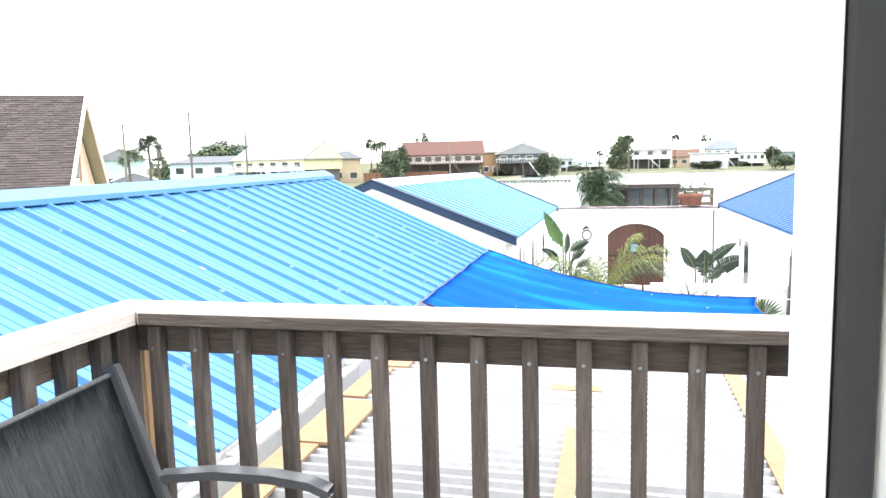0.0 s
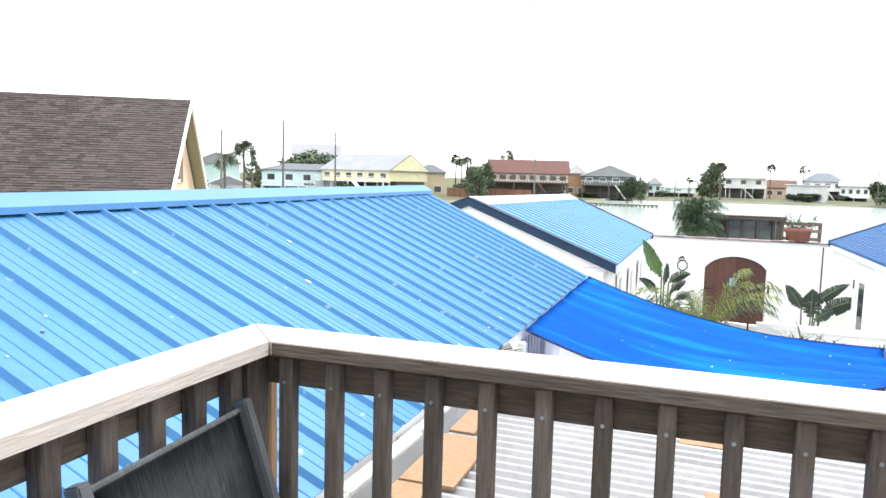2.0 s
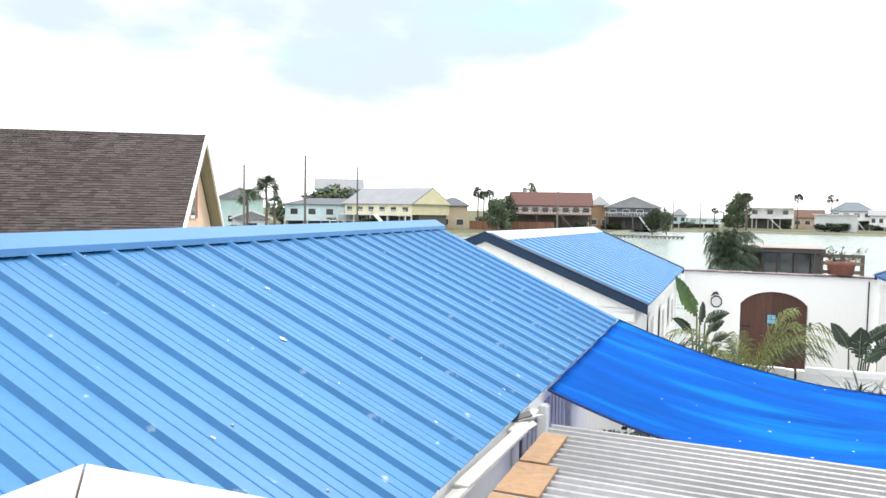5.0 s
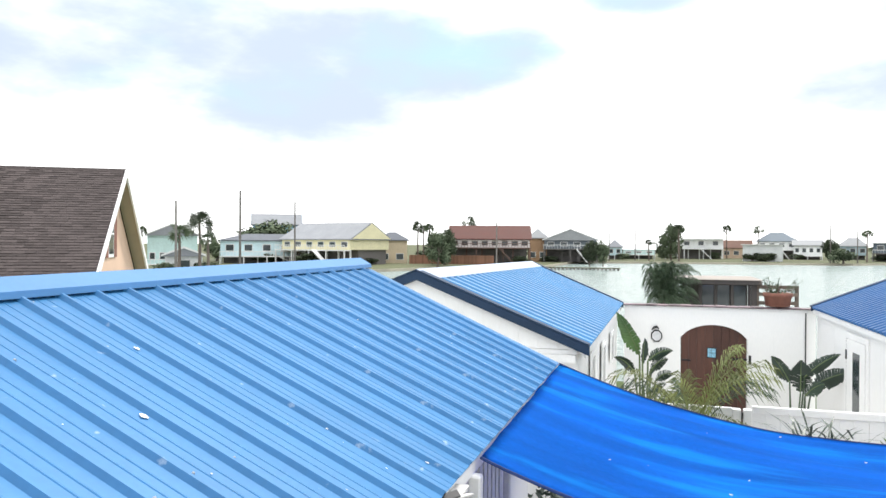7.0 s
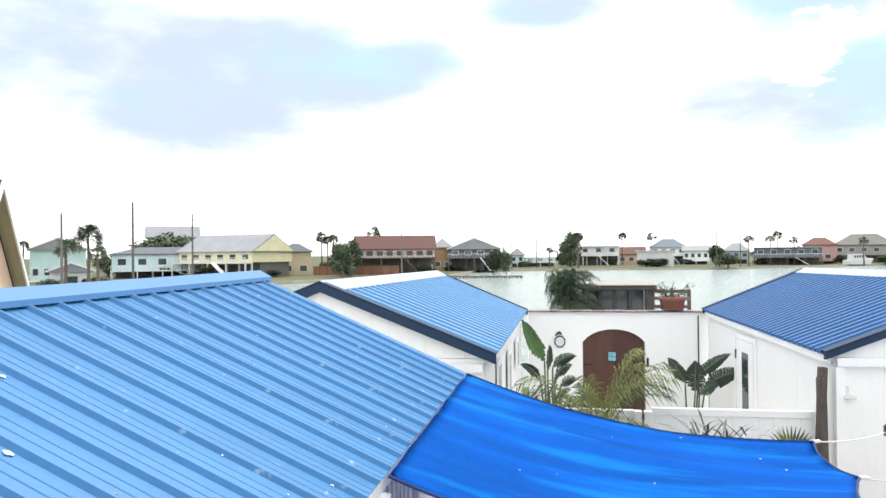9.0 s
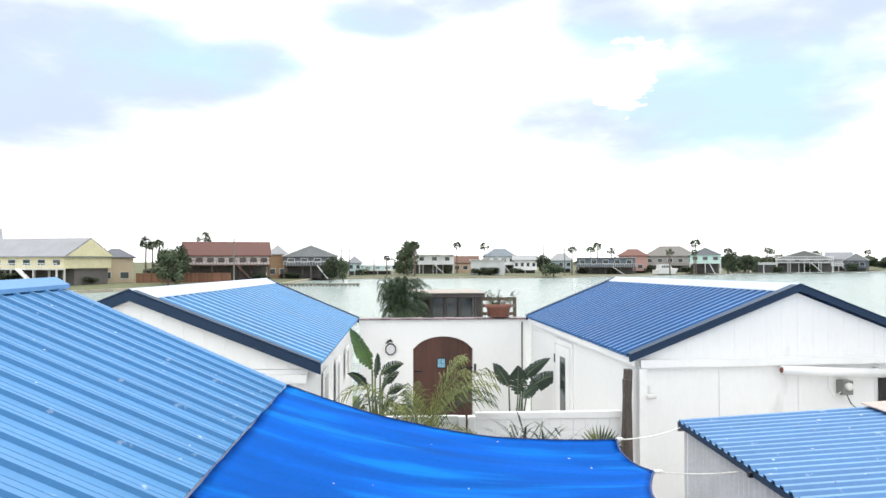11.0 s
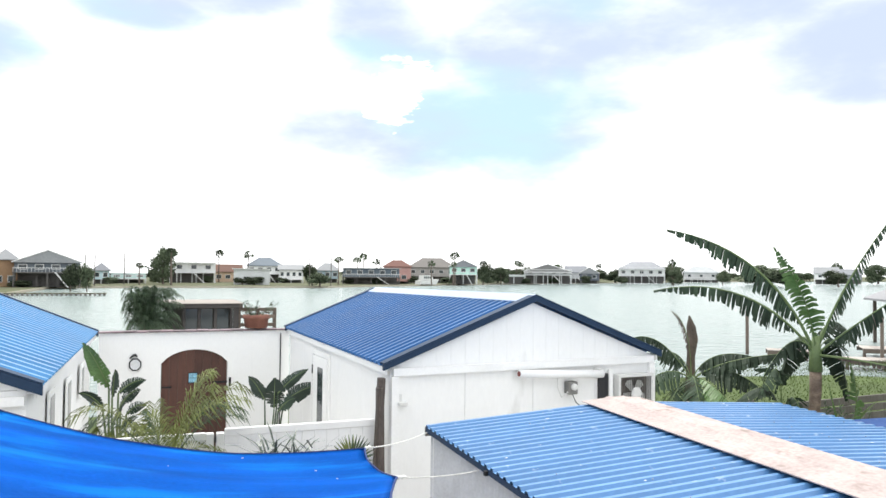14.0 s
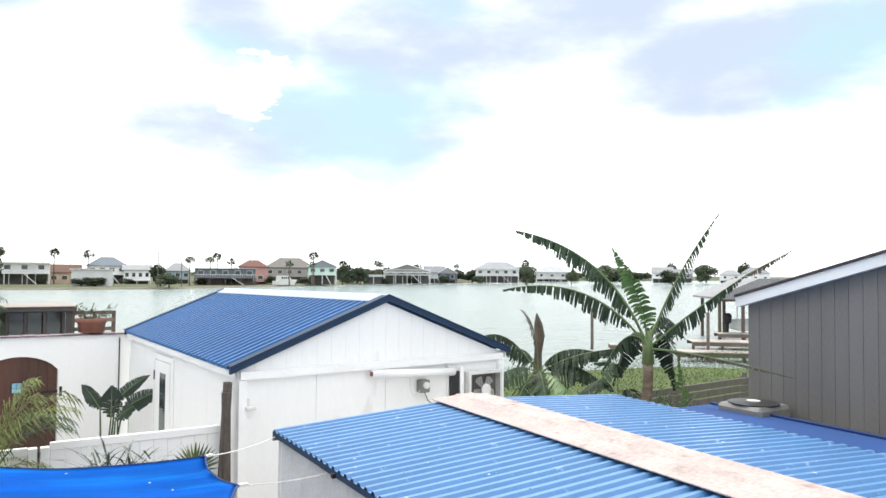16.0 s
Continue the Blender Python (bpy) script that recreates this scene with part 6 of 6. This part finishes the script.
def fan_crown(seed):
    """A ragged head of fan leaves, each a spray of narrow blades on a stalk."""
    rng = random.Random(seed)
    bm = bmesh.new()
    for i in range(30):
        a, el = rng.uniform(0, 6.28), rng.uniform(-0.95, 1.4)
        d = Vector((math.cos(a) * math.cos(el), math.sin(a) * math.cos(el), math.sin(el)))
        s = Matrix.Rotation(rng.uniform(0, 6.28), 3, d) @ d.orthogonal().normalized()
        up = s.cross(d)
        q = d * rng.uniform(0.25, 0.6)
        for k in range(9):
            t = radians(-64 + k * 16)
            e = d * math.cos(t) + s * math.sin(t)
            tip = q + e * rng.uniform(0.4, 0.75) - Vector((0, 0, 0.22 * rng.random()))
            wv = e.cross(up).normalized() * 0.035
            bm.faces.new([bm.verts.new(p) for p in (q, q + e * 0.3 + wv, tip, q + e * 0.3 - wv)])
        bm.faces.new([bm.verts.new(p) for p in (-s * 0.02, s * 0.02, q + s * 0.02, q - s * 0.02)])
    return mesh_of("crown", bm, M_TREE)


CROWNS = [fan_crown(k) for k in range(3)]
PALM_N = [0]


def palm(x, y, H, far):
    k = PALM_N[0]
    PALM_N[0] += 1
    p = thing("palm_tree", "tall fan palm with a slim trunk on the far shore", "tree", pose(x, y, -0.45, 0, 0, k * 50), "palms on the far shore")
    s = min(2.2, max(1.3, H * (0.25 if far < 1 else 0.18)))
    bm = tube(bmesh.new(), [(0, 0, 0), (0.08, 0.05, H * 0.5), (0.0, 0.1, H - s * 0.8)], [0.24, 0.17, 0.15], 7)
    part("trunk", bm, M_PBARK, p)
    c = shared("crown", CROWNS[k % 3], p, pose(0, 0.1, H - s * 0.8) @ Matrix.Diagonal((s, s, s * 0.85, 1)))


def clump_crown(seed):
    rng = random.Random(seed)
    bm = bmesh.new()
    lobes = [(Vector((rng.uniform(-0.32, 0.32), rng.uniform(-0.3, 0.3), rng.uniform(0.25, 0.78))), rng.uniform(0.14, 0.26)) for _ in range(12)]
    for i in range(2400):
        c, r = lobes[i % 12]
        d = Vector((rng.gauss(0, 1), rng.gauss(0, 1), rng.gauss(0, 1))).normalized()
        p = c + d * r * rng.uniform(0.55, 1.12)
        a = Vector((rng.gauss(0, 1), rng.gauss(0, 1), rng.gauss(0, 0.6))).normalized() * 0.042
        b = d.cross(a).normalized() * 0.028
        bm.faces.new([bm.verts.new(q) for q in (p - a, p + b, p + a, p - b)])
    return mesh_of("crown", bm, M_TREE)


TREES = [clump_crown(k + 50) for k in range(4)]
TREE_N = [0]


def tree(label, x, y, w, H):
    k = TREE_N[0]
    TREE_N[0] += 1
    t = thing("tree", label, "tree", pose(x, y, -0.45, 0, 0, k * 37), "trees on the far shore")
    bm = tube(bmesh.new(), [(0, 0, 0), (0.05 * w, 0, H * 0.3), (0.02 * w, 0.03 * w, H * 0.6)], [0.045 * w, 0.03 * w, 0.012 * w], 7)
    for a in range(4):
        tube(bm, [(0.04 * w, 0, H * 0.28), (w * 0.25 * math.cos(a * 1.6), w * 0.25 * math.sin(a * 1.6), H * 0.6)], [0.018 * w, 0.006 * w], 5)
    part("trunk", bm, M_PBARK, t)
    shared("crown", TREES[k % 4], t, Matrix.Diagonal((w * 1.05, w * 1.05, H * 1.02, 1)))


def utility_pole(x, y, H):
    p = thing("utility_pole", "bare grey timber utility pole", "pole", pose(x, y, -0.45), "utility poles")
    part("pole", tube(bmesh.new(), [(0, 0, 0), (0, 0, H)], [0.16, 0.11], 8), M_GREYW, p)


house('teal two-storey house with a pale metal roof', -95.8, 128.0, 37.3, 9.4, 7.1, 8.3, 'gable_front', 0.3, (0.5, 0.66, 0.64), (0.25, 0.26, 0.28), 0, 1, 5)
house('small white garage with a round vent', -64.3, 89.0, 36.5, 4.8, 6.0, 3.9, 'gable_front', 0.35, (0.75, 0.76, 0.75), (0.25, 0.26, 0.28), 0, 0, 1)
house('pale blue house with a dark shingle roof and white deck', -86.6, 148.8, 32.1, 19.5, 11.8, 6.5, 'hip', 0.25, (0.55, 0.7, 0.74), (0.12, 0.13, 0.15), 0.25, 1, 5)
house('tall blue house behind a round tree', -96.6, 171.0, 30.2, 11.8, 8.8, 12.0, 'gable', 0.25, (0.3, 0.5, 0.65), (0.25, 0.26, 0.28), 0.3, 0, 3)
house('yellow stilt house with a white stair and pale roof', -68.6, 147.1, -19.0, 20.4, 12.0, 8.9, 'gable', 0.42, (0.74, 0.69, 0.46), (0.27, 0.28, 0.3), 0.35, 1, 6)
house('tan house with a grey hip roof', -59.9, 159.2, 20.9, 6.8, 6.0, 7.1, 'hip', 0.28, (0.55, 0.46, 0.33), (0.12, 0.13, 0.15), 0, 0, 2)
house('long white and brown house with a red shingle roof', -39.1, 168.6, 13.2, 18.0, 12.0, 8.8, 'gable', 0.38, (0.62, 0.58, 0.56), (0.105, 0.047, 0.04), 0.42, 1, 8, (0.15, 0.1, 0.085))
house('orange house with a grey roof', -31.8, 192.6, 9.5, 4.8, 6.0, 8.6, 'hip', 0.3, (0.36, 0.23, 0.14), (0.3, 0.31, 0.32), 0, 0, 2)
house('dark grey gabled house with white trim', -23.4, 193.7, 7.0, 13.2, 9.9, 8.5, 'gable_front', 0.35, (0.13, 0.15, 0.17), (0.3, 0.31, 0.32), 0.4, 1, 4)
house('pale blue cottage with a white roof', -14.7, 234.8, 3.6, 4.3, 6.0, 6.1, 'hip', 0.4, (0.55, 0.7, 0.74), (0.25, 0.26, 0.28), 0.2, 0, 2)
house('white and teal low house with a metal roof', -7.8, 245.7, 1.9, 9.7, 7.3, 4.8, 'gable', 0.4, (0.5, 0.66, 0.64), (0.7, 0.72, 0.72), 0.3, 1, 3)
house('white stilt house with stacked open decks', 9.6, 261.6, -2.1, 17.8, 12.0, 7.5, 'flat', 0.12, (0.75, 0.76, 0.75), (0.75, 0.76, 0.75), 0.45, 2, 4)
house('low tan house with a brown roof', 24.1, 274.6, -5.0, 9.2, 6.9, 6.3, 'gable', 0.45, (0.6, 0.45, 0.33), (0.15, 0.085, 0.065), 0, 0, 3)
house('white boathouse with one roller door', 26.9, 227.5, -6.7, 10.3, 7.7, 5.1, 'flat', 0.1, (0.62, 0.64, 0.64), (0.75, 0.76, 0.75), 0, 0, 1)
house('grey house with a hip roof and white deck', 36.3, 269.2, -7.7, 11.8, 8.8, 8.9, 'hip', 0.35, (0.75, 0.76, 0.75), (0.16, 0.19, 0.22), 0.35, 1, 4)
house('white waterside house with many windows', 44.8, 263.6, -9.7, 8.2, 6.2, 6.4, 'gable', 0.3, (0.75, 0.76, 0.75), (0.3, 0.31, 0.32), 0.2, 1, 4)
house('blue grey house behind bushes', 59.1, 268.9, -12.4, 8.1, 6.1, 7.2, 'hip', 0.4, (0.35, 0.45, 0.5), (0.3, 0.31, 0.32), 0.2, 0, 3)
house('dark low waterside house with a flat white edged roof', 68.8, 244.1, -15.8, 18.8, 12.0, 6.1, 'flat', 0.14, (0.12, 0.15, 0.18), (0.45, 0.47, 0.47), 0.4, 1, 5)
house('pink house with a brown hip roof', 81.7, 255.1, -17.9, 9.7, 7.3, 8.5, 'hip', 0.3, (0.55, 0.33, 0.3), (0.16, 0.08, 0.065), 0.1, 0, 2)
house('large grey brown house with a hip roof', 104.2, 279.3, -20.6, 18.5, 12.0, 10.0, 'hip', 0.4, (0.36, 0.34, 0.33), (0.17, 0.16, 0.15), 0.25, 0, 5)
house('mint green gabled house on stilts', 105.4, 249.5, -23.0, 9.9, 7.5, 8.9, 'gable_front', 0.3, (0.5, 0.75, 0.66), (0.25, 0.26, 0.28), 0.4, 1, 3)
house('white boat shelter with a flat roof', 131.2, 259.2, -27.0, 9.1, 6.8, 4.0, 'flat', 0.15, (0.75, 0.76, 0.75), (0.75, 0.76, 0.75), 0.7, 0, 0)
house('grey house with a wide white balcony', 151.5, 268.2, -29.6, 18.8, 12.0, 8.1, 'gable_front', 0.4, (0.42, 0.43, 0.44), (0.2, 0.2, 0.2), 0.45, 2, 4)
house('grey side house with a pale roof', 175.7, 285.7, -31.7, 8.9, 6.7, 7.7, 'gable', 0.4, (0.45, 0.46, 0.47), (0.25, 0.26, 0.28), 0.3, 1, 2)
house('dark slate gabled house', 172.5, 269.5, -32.8, 8.0, 6.0, 7.1, 'gable_front', 0.4, (0.13, 0.15, 0.18), (0.3, 0.31, 0.32), 0.2, 0, 2)
house('white stilt house with a grey hip roof', 214.0, 289.1, -36.7, 20.5, 12.0, 10.2, 'hip', 0.35, (0.75, 0.76, 0.75), (0.3, 0.31, 0.33), 0.35, 2, 5)
house('low pale house with a wide roof', 284.7, 330.1, -40.9, 18.5, 12.0, 9.0, 'hip', 0.4, (0.5, 0.5, 0.5), (0.4, 0.42, 0.43), 0.2, 1, 3)
house('small white house among trees', 321.1, 279.5, -49.2, 10.8, 8.1, 9.0, 'gable', 0.4, (0.75, 0.76, 0.75), (0.3, 0.31, 0.32), 0.3, 1, 2)
house('grey roofed waterside house', 392.1, 287.5, -53.9, 12.4, 9.3, 8.1, 'hip', 0.4, (0.75, 0.76, 0.75), (0.3, 0.31, 0.32), 0.2, 1, 2)
house('distant white house with a grey roof', 434.5, 299.1, -55.6, 17.3, 12.0, 10.3, 'hip', 0.4, (0.75, 0.76, 0.75), (0.25, 0.26, 0.28), 0.2, 1, 3)
house('distant grey house on stilts', 359.2, 296.8, -50.6, 11.4, 8.6, 8.3, 'gable', 0.4, (0.3, 0.31, 0.32), (0.25, 0.26, 0.28), 0.3, 0, 2)
palm(-56.9, 78.0, 7.0, 0.95)
palm(-56.0, 80.9, 8.6, 0.97)
palm(-52.9, 78.3, 5.9, 0.93)
palm(-96.3, 117.2, 7.0, 1.50)
palm(-95.2, 118.2, 7.7, 1.50)
palm(-55.0, 163.0, 9.9, 1.70)
palm(-54.4, 165.3, 9.2, 1.72)
palm(-51.9, 162.0, 9.3, 1.68)
palm(-47.3, 181.1, 11.6, 1.85)
palm(4.0, 212.2, 10.4, 2.10)
palm(20.0, 261.5, 11.5, 2.60)
palm(30.1, 265.5, 11.2, 2.65)
palm(54.2, 230.9, 9.2, 2.35)
palm(67.1, 248.3, 10.9, 2.55)
palm(71.6, 247.0, 8.9, 2.55)
palm(63.8, 244.0, 9.4, 2.50)
palm(97.4, 238.0, 11.7, 2.55)
palm(84.5, 227.0, 8.2, 2.40)
palm(104.3, 229.6, 8.7, 2.50)
palm(137.5, 269.0, 9.6, 3.00)
palm(143.6, 277.1, 9.1, 3.10)
palm(93.0, 229.0, 8.2, 2.45)
palm(182.5, 277.3, 8.8, 3.30)
palm(188.6, 235.7, 10.5, 3.00)
palm(-4.1, 217.2, 6.3, 2.15)
palm(3.9, 214.2, 10.3, 2.12)
tree('dark green spreading tree on the far shore', -95.2, 161.6, 14.0, 10.8)
tree('leafy green bush beside a wooden fence', -41.7, 135.8, 5.2, 6.7)
tree('dark green spreading tree on the far shore', -46.2, 155.4, 3.9, 8.5)
tree('dark green spreading tree on the far shore', -14.4, 151.5, 3.2, 5.7)
tree('dark green spreading tree on the far shore', -11.7, 151.8, 2.8, 5.7)
tree('dark green spreading tree on the far shore', 2.0, 224.2, 7.0, 10.5)
tree('dark green spreading tree on the far shore', 42.3, 213.1, 4.8, 6.7)
tree('low green bush beside the seawall', 42.4, 202.8, 6.4, 4.1)
tree('dark green spreading tree on the far shore', 104.4, 229.5, 4.9, 8.3)
tree('dark green spreading tree on the far shore', 116.2, 240.5, 6.0, 6.4)
tree('dark green spreading tree on the far shore', 130.5, 272.5, 12.0, 6.6)
tree('dark green spreading tree on the far shore', 216.2, 238.4, 6.1, 6.8)
tree('dark green spreading tree on the far shore', 241.0, 228.0, 13.2, 7.2)
tree('dark green spreading tree on the far shore', 268.0, 271.9, 9.2, 6.8)
tree('dark green spreading tree on the far shore', 252.8, 214.7, 9.4, 7.1)
tree('leafy green bush beside a wooden fence', -43.4, 145.8, 5.3, 6.8)
tree('dark green trees on the far shore', 247.3, 250.2, 20.9, 7.8)
tree('dark green spreading tree on the far shore', 189.0, 235.4, 6.6, 6.2)
tree('dark green trees between the far houses', -99.4, 135.2, 7.0, 3.8)
tree('low green shrub on the far bank', -62.8, 84.2, 3.7, 1.9)
tree('dark green trees between the far houses', -103.0, 154.0, 8.0, 5.2)
tree('low green shrub on the far bank', -58.5, 86.3, 4.8, 1.8)
tree('dark green trees between the far houses', -104.4, 174.9, 7.0, 3.9)
tree('low green shrub on the far bank', -84.6, 144.6, 5.6, 2.4)
tree('dark green trees between the far houses', -95.6, 185.6, 11.8, 4.2)
tree('low green shrub on the far bank', -71.8, 140.3, 5.3, 2.4)
tree('dark green trees between the far houses', -70.3, 169.1, 7.5, 3.8)
tree('low green shrub on the far bank', -59.8, 145.2, 4.8, 1.7)
tree('dark green trees between the far houses', -53.0, 175.0, 14.5, 3.8)
tree('low green shrub on the far bank', -46.4, 157.5, 4.9, 1.8)
tree('dark green trees between the far houses', -40.6, 204.5, 8.0, 4.9)
tree('low green shrub on the far bank', -31.4, 164.3, 4.8, 2.0)
tree('dark green trees between the far houses', -29.1, 203.9, 7.0, 4.6)
tree('low green shrub on the far bank', -27.7, 188.8, 5.5, 1.5)
tree('dark green trees between the far houses', -22.0, 240.6, 8.4, 5.9)
tree('low green shrub on the far bank', -17.3, 189.8, 4.7, 1.9)
tree('dark green trees between the far houses', -12.2, 259.5, 7.0, 5.2)
tree('low green shrub on the far bank', -12.2, 230.1, 5.1, 1.9)
tree('dark green trees between the far houses', 0.7, 270.6, 11.1, 6.9)
tree('low green shrub on the far bank', 0.9, 241.2, 5.8, 1.8)
tree('dark green trees between the far houses', 17.5, 281.6, 8.6, 5.7)
tree('low green shrub on the far bank', 16.5, 255.7, 4.1, 2.2)
tree('dark green trees between the far houses', 29.0, 281.6, 7.0, 6.4)
tree('low green shrub on the far bank', 23.9, 223.7, 5.7, 2.6)
tree('dark green trees between the far houses', 35.6, 281.3, 7.0, 7.8)
tree('low green shrub on the far bank', 27.3, 223.4, 5.9, 2.4)
tree('dark green trees between the far houses', 42.3, 277.7, 7.0, 7.7)
tree('low green shrub on the far bank', 41.1, 258.9, 4.2, 2.0)
tree('dark green trees between the far houses', 54.5, 279.6, 8.2, 5.5)
tree('low green shrub on the far bank', 52.6, 257.3, 4.3, 1.8)
tree('dark green trees between the far houses', 68.5, 273.2, 9.9, 5.5)
tree('low green shrub on the far bank', 59.6, 240.8, 4.2, 1.8)
tree('dark green trees between the far houses', 81.2, 269.8, 7.0, 6.3)
tree('low green shrub on the far bank', 69.7, 239.2, 3.6, 1.9)
tree('dark green trees between the far houses', 101.3, 292.5, 8.8, 6.0)
tree('low green shrub on the far bank', 86.3, 249.3, 4.1, 3.1)
tree('dark green trees between the far houses', 112.7, 283.5, 7.8, 7.1)
tree('low green shrub on the far bank', 97.6, 246.7, 6.0, 2.4)
tree('dark green trees between the far houses', 125.5, 270.8, 12.3, 6.6)
tree('low green shrub on the far bank', 111.8, 242.2, 4.1, 3.0)
tree('dark green trees between the far houses', 151.3, 282.7, 8.8, 7.4)
tree('low green shrub on the far bank', 133.9, 253.2, 4.1, 2.3)
tree('dark green trees between the far houses', 174.3, 295.7, 7.7, 9.2)
tree('low green shrub on the far bank', 151.9, 263.0, 5.8, 2.9)
tree('dark green trees between the far houses', 185.7, 295.9, 7.0, 7.7)
tree('low green shrub on the far bank', 167.8, 265.6, 5.5, 3.3)
tree('dark green trees between the far houses', 209.7, 304.4, 15.0, 7.0)
tree('low green shrub on the far bank', 181.0, 258.5, 5.7, 3.6)
tree('dark green trees between the far houses', 277.6, 347.3, 15.0, 10.9)
tree('low green shrub on the far bank', 221.9, 275.9, 5.5, 3.3)
tree('dark green trees between the far houses', 315.5, 316.9, 15.0, 11.1)
tree('low green shrub on the far bank', 299.6, 296.0, 5.9, 3.0)
tree('dark green trees between the far houses', 365.9, 310.3, 7.4, 13.2)
tree('low green shrub on the far bank', 318.1, 274.8, 5.7, 3.1)
tree('dark green trees between the far houses', 394.5, 307.2, 15.0, 12.3)
tree('low green shrub on the far bank', 362.5, 286.2, 5.1, 4.5)
tree('dark green trees between the far houses', 439.8, 312.5, 9.6, 14.7)
tree('low green shrub on the far bank', 389.9, 282.9, 5.8, 3.3)
utility_pole(-54.3, 74.0, 9.3)
utility_pole(-47.3, 76.4, 10.5)
utility_pole(-57.1, 107.7, 11.1)
utility_pole(-30.3, 136.8, 8.5)
utility_pole(-16.2, 201.6, 7.9)
utility_pole(-14.4, 206.7, 7.9)
utility_pole(-7.9, 217.1, 8.6)
utility_pole(41.0, 210.3, 9.7)
utility_pole(47.6, 212.0, 8.2)

# tree line behind the right-hand far shore
rg3 = random.Random(55)
for k in range(26):
    f = k / 25
    tree("dark green trees behind the far houses", 190 + 330 * f + rg3.uniform(-8, 8), 350 + 120 * f + rg3.uniform(-6, 14), rg3.uniform(9, 17), rg3.uniform(4.5, 8.0))

# seawall and jetty of the far shore
sw = thing("seawall", "dark timber seawall along the far shore", "wall", kind="structure")
for (xa, ya), (xb, yb) in zip(SHORE, SHORE[1:]):
    ln, ang = math.hypot(xb - xa, yb - ya), math.degrees(math.atan2(yb - ya, xb - xa))
    part("seawall_board", bbox(0, -0.3, -1.4, ln, -0.05, -0.40, 0, pose(xa, ya, 0, 0, 0, ang)), M_SAND, sw)
jet = thing("jetty", "low jetty of short timber piles", "jetty", pose(-24, 144.5, 0, 0, 0, -2))
part("walkway", bbox(0, 0, -0.6, 16, 1.6, -0.42), M_FGRASS, jet)
me = mesh_of("pile", bbox(-0.18, -0.35, -1.6, 0.18, -0.02, -0.45), M_GREYW)
for i in range(22):
    shared("pile", me, jet, pose(i * 0.75, 0, 0))
wf2 = thing("wooden_fence", "brown wooden board fence behind the lawn", "fence", pose(-52.5, 150, -0.3, 0, 0, 4))
me = mesh_of("fence_board", bbox(0, 0, 0, 0.38, 0.06, 1.9), M_FENCE)
for i in range(46):
    shared("fence_board", me, wf2, pose(i * 0.4, 0, 0))
sb = thing("moored_boat", "white cabin cruiser moored at the far shore", "boat", pose(84, 236, -0.7, 0, 0, 28))
part("hull", prism([(0, 0.3), (0.3, 1.6), (9.5, 2.0), (8, 0.2)], 0, 2.8), M_APPL, sb)
part("cabin", prism([(1.5, 1.7), (1.7, 3.4), (6.0, 3.4), (7.2, 1.9)], 0.4, 2.4), M_APPL, sb)
for i in range(4):
    part("pane", bbox(2.1 + i * 1.0, 0.36, 2.3, 2.8 + i * 1.0, 0.39, 3.0), M_GLASS, sb)
